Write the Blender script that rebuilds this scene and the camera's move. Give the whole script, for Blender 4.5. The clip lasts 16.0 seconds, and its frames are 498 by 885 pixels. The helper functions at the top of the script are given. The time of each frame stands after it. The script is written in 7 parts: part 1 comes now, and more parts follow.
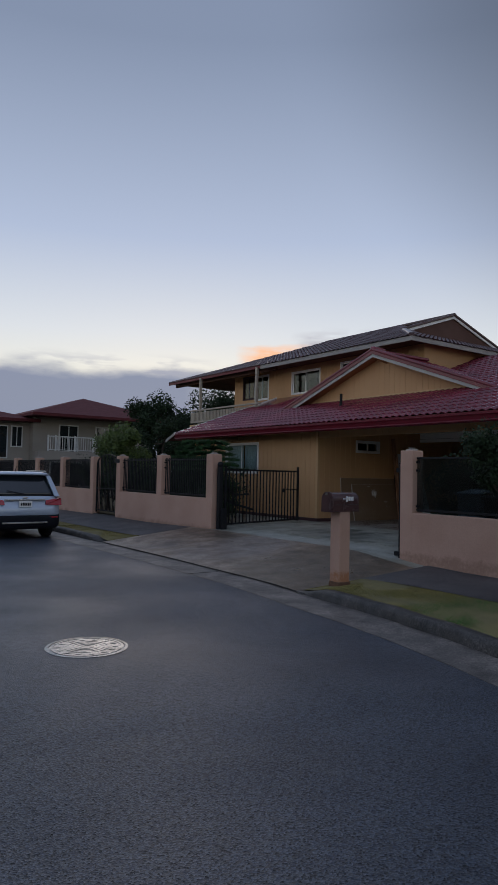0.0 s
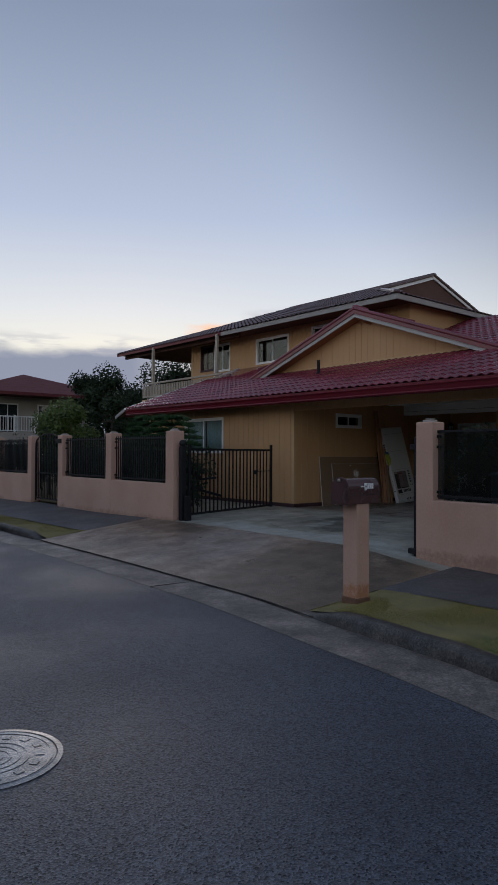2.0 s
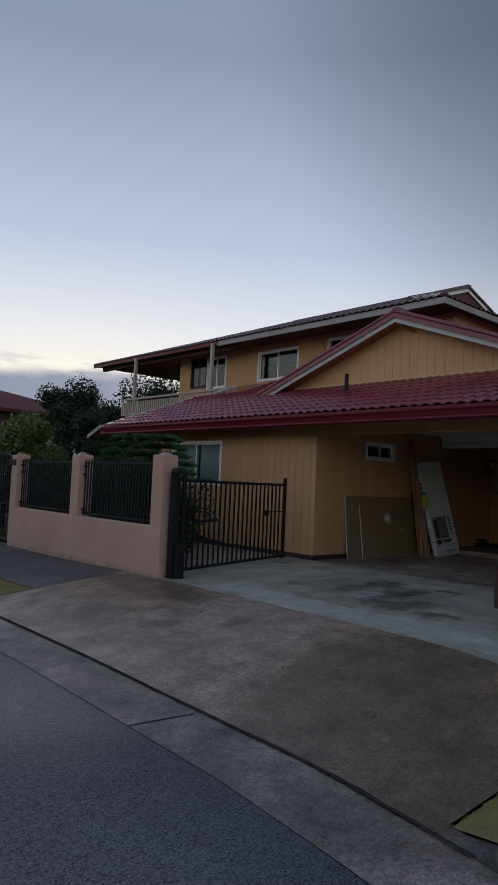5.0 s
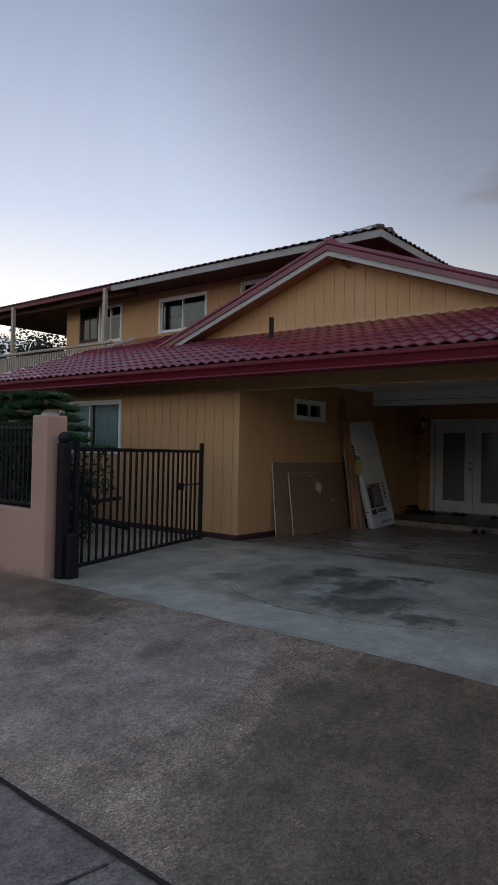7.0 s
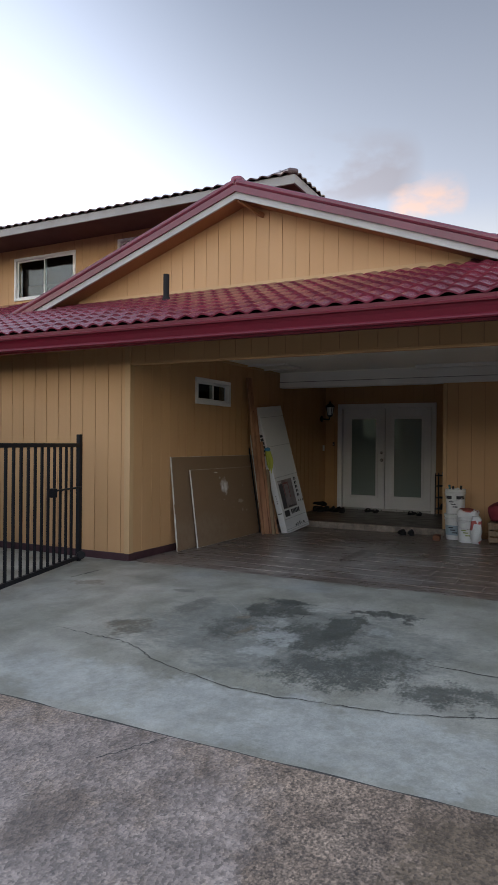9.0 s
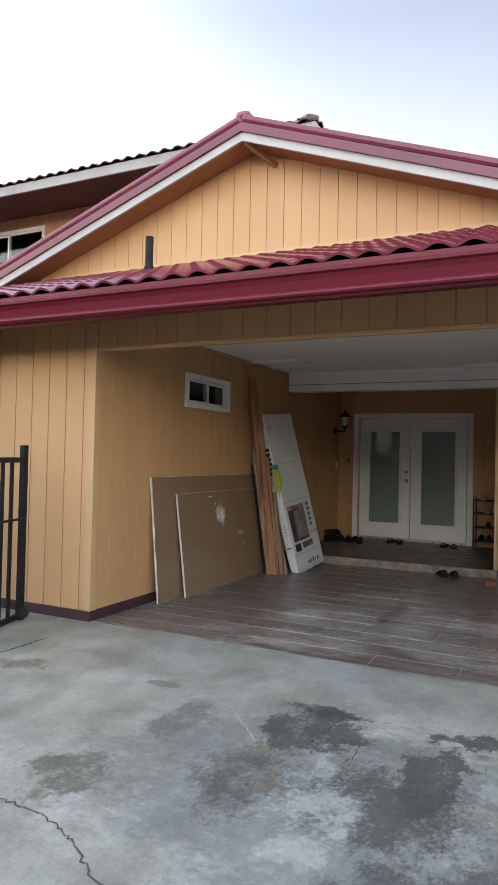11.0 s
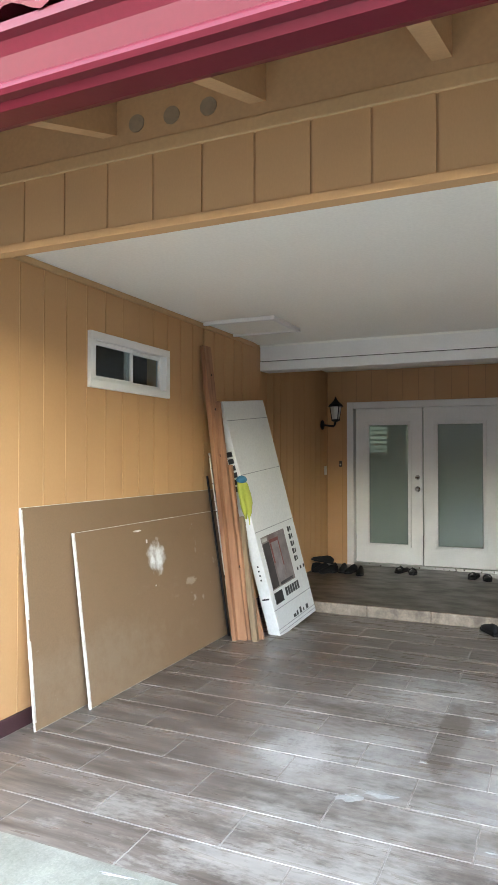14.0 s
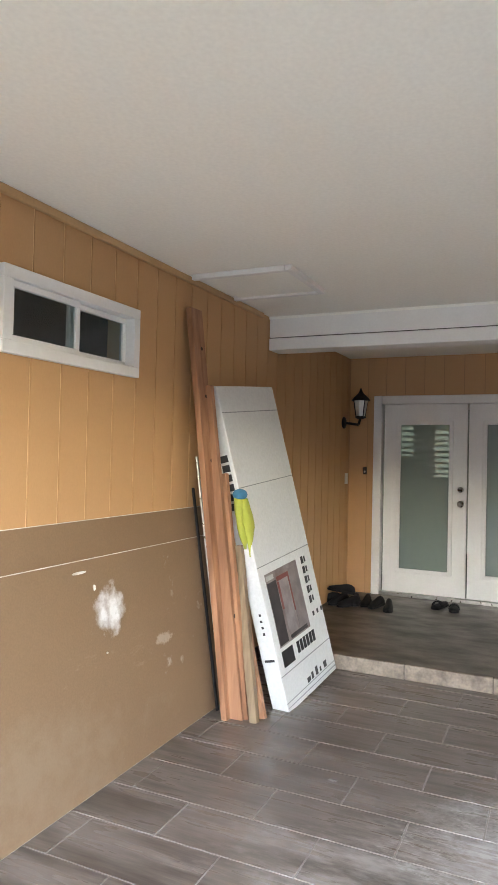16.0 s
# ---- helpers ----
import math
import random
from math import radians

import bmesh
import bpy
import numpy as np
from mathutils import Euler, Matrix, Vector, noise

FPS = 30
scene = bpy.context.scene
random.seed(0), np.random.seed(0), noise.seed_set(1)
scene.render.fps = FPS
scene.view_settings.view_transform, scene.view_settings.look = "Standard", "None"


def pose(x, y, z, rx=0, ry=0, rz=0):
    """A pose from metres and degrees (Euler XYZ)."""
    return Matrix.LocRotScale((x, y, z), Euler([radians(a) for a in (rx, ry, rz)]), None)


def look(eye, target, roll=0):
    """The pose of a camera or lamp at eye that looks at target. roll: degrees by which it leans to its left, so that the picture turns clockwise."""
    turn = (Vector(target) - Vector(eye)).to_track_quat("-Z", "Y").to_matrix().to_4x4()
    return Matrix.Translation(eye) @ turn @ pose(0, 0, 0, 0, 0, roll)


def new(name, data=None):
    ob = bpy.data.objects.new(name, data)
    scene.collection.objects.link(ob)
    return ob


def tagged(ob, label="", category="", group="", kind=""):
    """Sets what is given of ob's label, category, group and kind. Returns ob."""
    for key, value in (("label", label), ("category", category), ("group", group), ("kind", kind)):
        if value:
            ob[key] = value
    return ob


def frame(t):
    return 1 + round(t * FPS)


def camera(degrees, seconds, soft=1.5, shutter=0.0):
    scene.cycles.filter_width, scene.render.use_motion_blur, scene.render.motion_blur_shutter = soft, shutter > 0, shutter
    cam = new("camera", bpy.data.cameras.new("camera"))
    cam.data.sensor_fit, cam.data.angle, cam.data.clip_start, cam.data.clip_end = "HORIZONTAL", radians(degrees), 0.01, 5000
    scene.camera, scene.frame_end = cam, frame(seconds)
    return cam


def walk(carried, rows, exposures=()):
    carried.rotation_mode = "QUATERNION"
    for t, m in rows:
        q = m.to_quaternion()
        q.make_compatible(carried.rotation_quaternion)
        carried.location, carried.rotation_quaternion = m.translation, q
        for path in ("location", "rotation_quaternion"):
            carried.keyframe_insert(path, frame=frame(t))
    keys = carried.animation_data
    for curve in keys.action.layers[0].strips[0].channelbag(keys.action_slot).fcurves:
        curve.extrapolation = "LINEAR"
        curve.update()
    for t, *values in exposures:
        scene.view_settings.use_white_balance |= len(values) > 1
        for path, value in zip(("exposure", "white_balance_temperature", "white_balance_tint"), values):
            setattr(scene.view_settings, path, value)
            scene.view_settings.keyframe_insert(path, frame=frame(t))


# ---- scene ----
cam = camera(40.6, 16.0)
PATH = [
    (0, (-0.933, -1.972, 1.738), (0.229, -0.347, 1.831), 1.2),
    (0.5, (-0.621, -1.321, 1.752), (0.502, 0.332, 1.825), 0.7),
    (1, (-0.361, -0.722, 1.749), (0.772, 0.925, 1.79), 0.2),
    (1.5, (-0.015, -0.124, 1.766), (1.164, 1.489, 1.848), 1.5),
    (2, (0.344, 0.463, 1.761), (1.626, 1.998, 1.792), 0.3),
    (2.5, (0.704, 1.021, 1.756), (2.02, 2.525, 1.84), 2.2),
    (3, (1.058, 1.561, 1.751), (2.411, 3.034, 1.752), 0.8),
    (3.5, (1.395, 2.148, 1.768), (2.718, 3.644, 1.856), 1.5),
    (3.7, (1.522, 2.390, 1.776), (2.831, 3.899, 1.884), 2.5),
    (5.8, (2.695, 4.461, 1.873), (4.069, 5.910, 1.975), 1.7),
    (6, (2.845, 4.654, 1.869), (4.247, 6.078, 1.945), 1.2),
    (6.5, (3.204, 5.149, 1.872), (4.646, 6.534, 1.911), 1.3),
    (7, (3.596, 5.632, 1.852), (5.153, 6.887, 1.878), 1.3),
    (7.5, (3.891, 6.033, 1.852), (5.502, 7.218, 1.889), -0.6),
    (8, (4.342, 6.59, 1.837), (5.991, 7.721, 1.829), 0.4),
    (8.5, (4.747, 7.007, 1.837), (6.503, 7.964, 1.859), 0.5),
    (8.7, (4.918, 7.179, 1.860), (6.693, 8.102, 1.858), 0.5),
    (10.8, (6.935, 8.534, 1.905), (8.734, 9.406, 1.952), 0.4),
    (11, (7.086, 8.596, 1.91), (8.878, 9.482, 1.95), 1.3),
    (11.5, (7.51, 8.765, 1.92), (9.341, 9.57, 1.946), 1.7),
    (12, (7.972, 8.907, 1.953), (9.85, 9.595, 1.951), 2.0),
    (12.5, (8.463, 9.098, 1.96), (10.325, 9.828, 1.975), 2.6),
    (13, (8.876, 9.292, 1.963), (10.717, 10.072, 2.0), 1.2),
    (13.5, (9.302, 9.474, 1.957), (11.092, 10.364, 2.012), 1.3),
    (14, (9.704, 9.676, 1.971), (11.527, 10.496, 2.012), -0.0),
    (14.5, (10.144, 9.873, 2.014), (11.973, 10.68, 2.07), -0.3),
    (15, (10.517, 10.013, 2.011), (12.349, 10.811, 2.084), -0.1),
    (15.5, (10.893, 10.188, 2.006), (12.745, 10.939, 2.086), -0.5),
    (16, (11.188, 10.308, 2.021), (13.002, 11.149, 2.056), 1.3),
]
EXPOSURES = [(0, -0.62, 6300, 10), (3.5, -0.50, 6450, 10), (6, -0.44, 6550, 10), (7, -0.18, 6700, 10), (8.5, 0.68, 6950, 10), (11, 1.98, 7200, 10),
             (12, 2.68, 7250, 10), (13, 3.28, 7200, 8), (14, 3.70, 7000, 4), (15, 3.95, 7050, 6), (16, 4.0, 7150, 9)]
walk(cam, [(t, look(eye, target, roll)) for t, eye, target, roll in PATH], EXPOSURES)

# ---- world and light ----
SUNSET = (0.50, 0.866)
world = bpy.data.worlds.new("dusk_sky")
scene.world = world
world.use_nodes = True


def link_sky():
    nt = world.node_tree
    n, l = nt.nodes, nt.links
    n.clear()
    out, bg = n.new("ShaderNodeOutputWorld"), n.new("ShaderNodeBackground")
    tc, sep = n.new("ShaderNodeTexCoord"), n.new("ShaderNodeSeparateXYZ")
    l.new(tc.outputs["Generated"], sep.inputs[0])
    sky = n.new("ShaderNodeTexSky")
    sky.sky_type, sky.sun_disc = "NISHITA", False
    sky.sun_elevation, sky.sun_rotation = radians(3.0), math.atan2(SUNSET[0], SUNSET[1])
    sky.altitude, sky.air_density, sky.dust_density, sky.ozone_density = 20, 1.0, 2.0, 2.5
    # evening haze: grey-blue above, pale yellow along the horizon
    ramp = n.new("ShaderNodeValToRGB")
    r = ramp.color_ramp
    r.elements[0].position, r.elements[0].color = 0.0, (0.70, 0.72, 0.72, 1)
    r.elements[1].position, r.elements[1].color = 1.0, (0.20, 0.245, 0.35, 1)
    for p, c in ((0.10, (0.90, 0.86, 0.70)), (0.20, (0.70, 0.73, 0.76)), (0.33, (0.44, 0.51, 0.66)), (0.55, (0.24, 0.29, 0.40)), (0.75, (0.225, 0.27, 0.38))):
        r.elements.new(p).color = (*c, 1)
    l.new(sep.outputs["Z"], ramp.inputs[0])
    mix = n.new("ShaderNodeMix")
    mix.data_type, mix.blend_type = "RGBA", "MIX"
    mix.inputs[0].default_value = 0.92
    dim = n.new("ShaderNodeVectorMath")
    dim.operation = "SCALE"
    dim.inputs["Scale"].default_value = 0.10
    l.new(sky.outputs[0], dim.inputs[0])
    l.new(dim.outputs[0], mix.inputs[6])
    l.new(ramp.outputs[0], mix.inputs[7])
    last = mix.outputs[2]

    def cloud(colour, scale, lo, hi, z0, z1, z2, z3, az, width, stretch, seed, amount=1.0):
        """A bank of cloud between the heights z0 and z3 of the sky, round the azimuth az."""
        nonlocal last
        mp = n.new("ShaderNodeMapping")
        mp.inputs["Scale"].default_value = (1, 1, stretch)
        mp.inputs["Location"].default_value = (seed, seed * 0.7, 0)
        l.new(tc.outputs["Generated"], mp.inputs[0])
        noi = n.new("ShaderNodeTexNoise")
        noi.inputs["Scale"].default_value, noi.inputs["Detail"].default_value = scale, 6
        l.new(mp.outputs[0], noi.inputs["Vector"])
        add = n.new("ShaderNodeMath")
        add.operation = "MULTIPLY_ADD"
        add.inputs[1].default_value = 0.06
        l.new(noi.outputs["Fac"], add.inputs[0])
        l.new(sep.outputs["Z"], add.inputs[2])
        band = n.new("ShaderNodeValToRGB")
        b = band.color_ramp
        b.elements[0].position, b.elements[0].color = z0 + 0.03, (0, 0, 0, 1)
        b.elements[1].position, b.elements[1].color = z3 + 0.03, (0, 0, 0, 1)
        b.elements.new(z1 + 0.03).color = (1, 1, 1, 1)
        b.elements.new(z2 + 0.03).color = (1, 1, 1, 1)
        l.new(add.outputs[0], band.inputs[0])
        puff = n.new("ShaderNodeMapRange")
        puff.inputs[1].default_value, puff.inputs[2].default_value = lo, hi
        l.new(noi.outputs["Fac"], puff.inputs[0])
        dot = n.new("ShaderNodeVectorMath")
        dot.operation = "DOT_PRODUCT"
        zc = (z1 + z2) / 2 if z1 > 0 else 0.08
        dot.inputs[1].default_value = (math.sin(radians(az)) * math.sqrt(1 - zc * zc), math.cos(radians(az)) * math.sqrt(1 - zc * zc), zc)
        l.new(tc.outputs["Generated"], dot.inputs[0])
        side = n.new("ShaderNodeMapRange")
        side.inputs[1].default_value, side.inputs[2].default_value = math.cos(radians(width)), math.cos(radians(width * 0.6))
        l.new(dot.outputs["Value"], side.inputs[0])
        m1, m2, m3 = (n.new("ShaderNodeMath") for _ in range(3))
        for m in (m1, m2, m3):
            m.operation = "MULTIPLY"
        l.new(band.outputs[0], m1.inputs[0]), l.new(puff.outputs[0], m1.inputs[1])
        l.new(m1.outputs[0], m2.inputs[0]), l.new(side.outputs[0], m2.inputs[1])
        l.new(m2.outputs[0], m3.inputs[0])
        m3.inputs[1].default_value = amount
        over = n.new("ShaderNodeMix")
        over.data_type = "RGBA"
        over.inputs[7].default_value = (*colour, 1)
        l.new(m3.outputs[0], over.inputs[0]), l.new(last, over.inputs[6])
        last = over.outputs[2]

    cloud((0.20, 0.23, 0.33), 6, 0.10, 0.20, -0.9, -0.8, 0.136, 0.151, 12, 30, 3, 3.1, 0.92)
    cloud((0.33, 0.34, 0.42), 10, 0.44, 0.56, 0.140, 0.150, 0.158, 0.172, 24, 9, 5, 2.1, 0.7)
    cloud((1.0, 0.50, 0.24), 12, 0.36, 0.50, 0.160, 0.168, 0.180, 0.193, 39.5, 5.2, 5, 1.7, 0.85)
    cloud((0.40, 0.38, 0.42), 11, 0.36, 0.52, 0.184, 0.192, 0.200, 0.210, 44.5, 5.5, 5, 4.4, 0.7)
    cloud((0.30, 0.29, 0.34), 9, 0.40, 0.56, 0.335, 0.355, 0.395, 0.425, 72.0, 5, 2, 9.2, 0.65)
    cloud((0.85, 0.55, 0.42), 12, 0.48, 0.62, 0.31, 0.325, 0.345, 0.37, 77.5, 3.2, 2, 6.2, 0.6)
    # the sky overhead and behind the street is brighter than the sky beyond the house
    west = n.new("ShaderNodeVectorMath")
    west.operation = "DOT_PRODUCT"
    west.inputs[1].default_value = (-0.48, -0.15, 0.864)
    l.new(tc.outputs["Generated"], west.inputs[0])
    lift = n.new("ShaderNodeMapRange")
    lift.inputs[1].default_value, lift.inputs[2].default_value, lift.inputs[3].default_value, lift.inputs[4].default_value = 0.3, 1.0, 1.0, 2.35
    l.new(west.outputs["Value"], lift.inputs[0])
    brighter = n.new("ShaderNodeVectorMath")
    brighter.operation = "SCALE"
    l.new(last, brighter.inputs[0]), l.new(lift.outputs[0], brighter.inputs["Scale"])
    last = brighter.outputs[0]
    # afterglow: the sky is brightest where the sun went down
    glow_at = n.new("ShaderNodeVectorMath")
    glow_at.operation = "DOT_PRODUCT"
    glow_at.inputs[1].default_value = (math.sin(radians(30)) * 0.98, math.cos(radians(30)) * 0.98, 0.20)
    l.new(tc.outputs["Generated"], glow_at.inputs[0])
    amount = n.new("ShaderNodeMapRange")
    amount.interpolation_type = "SMOOTHSTEP"
    amount.inputs[1].default_value, amount.inputs[2].default_value, amount.inputs[3].default_value, amount.inputs[4].default_value = 0.45, 1.0, 1.0, 1.38
    l.new(glow_at.outputs["Value"], amount.inputs[0])
    afterglow = n.new("ShaderNodeVectorMath")
    afterglow.operation = "SCALE"
    l.new(last, afterglow.inputs[0]), l.new(amount.outputs[0], afterglow.inputs["Scale"])
    last = afterglow.outputs[0]
    # dimming added to the sky above the gable to offset the high late exposures
    east = n.new("ShaderNodeVectorMath")
    east.operation = "DOT_PRODUCT"
    east.inputs[1].default_value = (math.sin(radians(84)) * 0.80, math.cos(radians(84)) * 0.80, 0.60)
    l.new(tc.outputs["Generated"], east.inputs[0])
    grey = n.new("ShaderNodeMapRange")
    grey.interpolation_type = "SMOOTHSTEP"
    grey.inputs[1].default_value, grey.inputs[2].default_value, grey.inputs[3].default_value, grey.inputs[4].default_value = 0.79, 0.985, 1.0, 0.49
    l.new(east.outputs["Value"], grey.inputs[0])
    thin = n.new("ShaderNodeVectorMath")
    thin.operation = "SCALE"
    l.new(last, thin.inputs[0]), l.new(grey.outputs[0], thin.inputs["Scale"])
    last = thin.outputs[0]
    l.new(last, bg.inputs["Color"])
    bg.inputs["Strength"].default_value = 1.2
    l.new(bg.outputs[0], out.inputs[0])


link_sky()
sun = new("evening_sun", bpy.data.lights.new("evening_sun", "SUN"))
sun.data.energy, sun.data.angle, sun.data.color = 0.12, radians(20), (1.0, 0.78, 0.6)
sun.matrix_world = look((0, 0, 30), (-SUNSET[0] * 30, -SUNSET[1] * 30, 22))


# ---- materials ----
def material(name, colour, rough=0.8, metal=0.0, spot=None, scale=6.0, amount=0.35, grain=60.0, bump=0.06, vary=0.0, island=False,
             rough_vary=0.12, stretch=(1, 1, 1), spec=0.5, fine=0.05, sharp=0.2):
    """Painted, mineral or wooden surface: base colour, stains at a large scale, grain at a small one, relief and worn gloss."""
    m = bpy.data.materials.new(name)
    m.use_nodes = True
    n, l = m.node_tree.nodes, m.node_tree.links
    b = n["Principled BSDF"]
    b.inputs["Metallic"].default_value, b.inputs["Specular IOR Level"].default_value = metal, spec
    tc, mp = n.new("ShaderNodeTexCoord"), n.new("ShaderNodeMapping")
    geo = n.new("ShaderNodeNewGeometry")
    l.new(geo.outputs["Position"], mp.inputs[0])
    mp.inputs["Scale"].default_value = stretch
    big, small = n.new("ShaderNodeTexNoise"), n.new("ShaderNodeTexNoise")
    for t, s, d in ((big, scale, 5), (small, grain, 3)):
        t.inputs["Scale"].default_value, t.inputs["Detail"].default_value = s, d
        l.new(mp.outputs[0], t.inputs["Vector"])
    spread = n.new("ShaderNodeMapRange")
    spread.inputs[1].default_value, spread.inputs[2].default_value = 0.35, 0.68
    spread.inputs[4].default_value = amount
    l.new(big.outputs["Fac"], spread.inputs[0])
    mix = n.new("ShaderNodeMix")
    mix.data_type = "RGBA"
    mix.inputs[6].default_value = (*colour, 1)
    mix.inputs[7].default_value = (*(spot or [c * 0.6 for c in colour]), 1)
    l.new(spread.outputs[0], mix.inputs[0])
    val = n.new("ShaderNodeMapRange")
    val.inputs[1].default_value, val.inputs[2].default_value = 0.5 - sharp, 0.5 + sharp
    val.inputs[3].default_value, val.inputs[4].default_value = 1 - fine, 1 + fine
    l.new(small.outputs["Fac"], val.inputs[0])
    hsv = n.new("ShaderNodeHueSaturation")
    l.new(mix.outputs[2], hsv.inputs["Color"])
    if vary:
        rnd = n.new("ShaderNodeMapRange")
        rnd.inputs[3].default_value, rnd.inputs[4].default_value = 1 - vary, 1 + vary
        if island:
            l.new(geo.outputs["Random Per Island"], rnd.inputs[0])
        else:
            oi = n.new("ShaderNodeObjectInfo")
            l.new(oi.outputs["Random"], rnd.inputs[0])
        mul = n.new("ShaderNodeMath")
        mul.operation = "MULTIPLY"
        l.new(rnd.outputs[0], mul.inputs[0]), l.new(val.outputs[0], mul.inputs[1])
        l.new(mul.outputs[0], hsv.inputs["Value"])
    else:
        l.new(val.outputs[0], hsv.inputs["Value"])
    l.new(hsv.outputs[0], b.inputs["Base Color"])
    rr = n.new("ShaderNodeMapRange")
    rr.inputs[3].default_value, rr.inputs[4].default_value = max(0.03, rough - rough_vary), min(1, rough + rough_vary)
    l.new(big.outputs["Fac"], rr.inputs[0])
    l.new(rr.outputs[0], b.inputs["Roughness"])
    if bump:
        bp = n.new("ShaderNodeBump")
        bp.inputs["Strength"].default_value, bp.inputs["Distance"].default_value = bump, 0.004
        l.new(small.outputs["Fac"], bp.inputs["Height"])
        l.new(bp.outputs[0], b.inputs["Normal"])
    return m


def glass_material(name, colour, rough=0.03):
    m = bpy.data.materials.new(name)
    m.use_nodes = True
    b = m.node_tree.nodes["Principled BSDF"]
    b.inputs["Base Color"].default_value, b.inputs["Roughness"].default_value = (*colour, 1), rough
    b.inputs["Specular IOR Level"].default_value = 0.9
    return m


SIDING = material("ochre_siding_paint", (0.518, 0.302, 0.140), 0.62, spot=(0.462, 0.262, 0.119), scale=1.4, grain=160, amount=0.5, bump=0.05, fine=0.025, stretch=(1, 1, 0.4), vary=0.025)
SIDING_TRIM = material("ochre_trim_paint", (0.53, 0.335, 0.165), 0.55, scale=2, amount=0.2)
SOFFIT = material("ochre_soffit_paint", (0.48, 0.29, 0.145), 0.7, scale=2, amount=0.25)
BACKING = material("groove_backing", (0.44, 0.25, 0.12), 0.9, scale=4)
# lighter copy of the backing: light caught on groove edges, put into the colour
LIT_BACKING = material("lit_groove_paint", (0.80, 0.55, 0.31), 0.8, scale=4)
BASE_BAND = material("plum_base_paint", (0.055, 0.022, 0.026), 0.6, scale=5)
PLASTER = material("salmon_fence_plaster", (0.52, 0.33, 0.245), 0.85, spot=(0.42, 0.25, 0.18), scale=1.3, amount=0.55, grain=45, bump=0.3)
RUSTSTAIN = material("rust_stained_plaster", (0.22, 0.11, 0.06), 0.9, spot=(0.10, 0.055, 0.035), scale=9, amount=0.8)
ROOF = material("maroon_roof_tile", (0.185, 0.030, 0.048), 0.17, spot=(0.11, 0.024, 0.034), scale=1.1, amount=0.6, grain=150, bump=0.2, vary=0.14, rough_vary=0.07)
OLD_ROOF = material("dull_brown_roof_tile", (0.085, 0.042, 0.042), 0.30, spot=(0.05, 0.032, 0.032), scale=1.1, amount=0.6, grain=150, bump=0.2, vary=0.14, island=True, rough_vary=0.1)
ROOF_FAR = material("maroon_roof_sheet", (0.185, 0.030, 0.048), 0.17, spot=(0.11, 0.024, 0.034), scale=1.1, amount=0.6, grain=150, bump=0.2, vary=0.14, island=True, rough_vary=0.1)
GUTTER = material("maroon_gutter_paint", (0.135, 0.010, 0.021), 0.40, spot=(0.105, 0.009, 0.017), scale=2.5, amount=0.5, spec=0.3)
WHITE = material("white_trim_paint", (0.82, 0.81, 0.785), 0.5, spot=(0.70, 0.69, 0.66), scale=3, amount=0.4, bump=0.03, fine=0.02)
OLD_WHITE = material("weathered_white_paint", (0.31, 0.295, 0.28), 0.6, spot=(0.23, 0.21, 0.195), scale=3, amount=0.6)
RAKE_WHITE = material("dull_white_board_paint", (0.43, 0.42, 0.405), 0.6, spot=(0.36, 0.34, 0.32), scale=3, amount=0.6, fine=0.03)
CEILING = material("white_ceiling_paint", (0.88, 0.875, 0.81), 0.85, spot=(0.84, 0.83, 0.76), scale=0.9, amount=0.5, bump=0.02, fine=0.03)
BLACK_IRON = material("black_iron_paint", (0.010, 0.010, 0.012), 0.55, scale=8, bump=0.1, spec=0.25)
ASPHALT = material("damp_asphalt", (0.028, 0.034, 0.045), 0.44, spot=(0.014, 0.018, 0.026), scale=0.6, amount=0.95, grain=220, bump=0.3, rough_vary=0.2, fine=0.4, sharp=0.15)
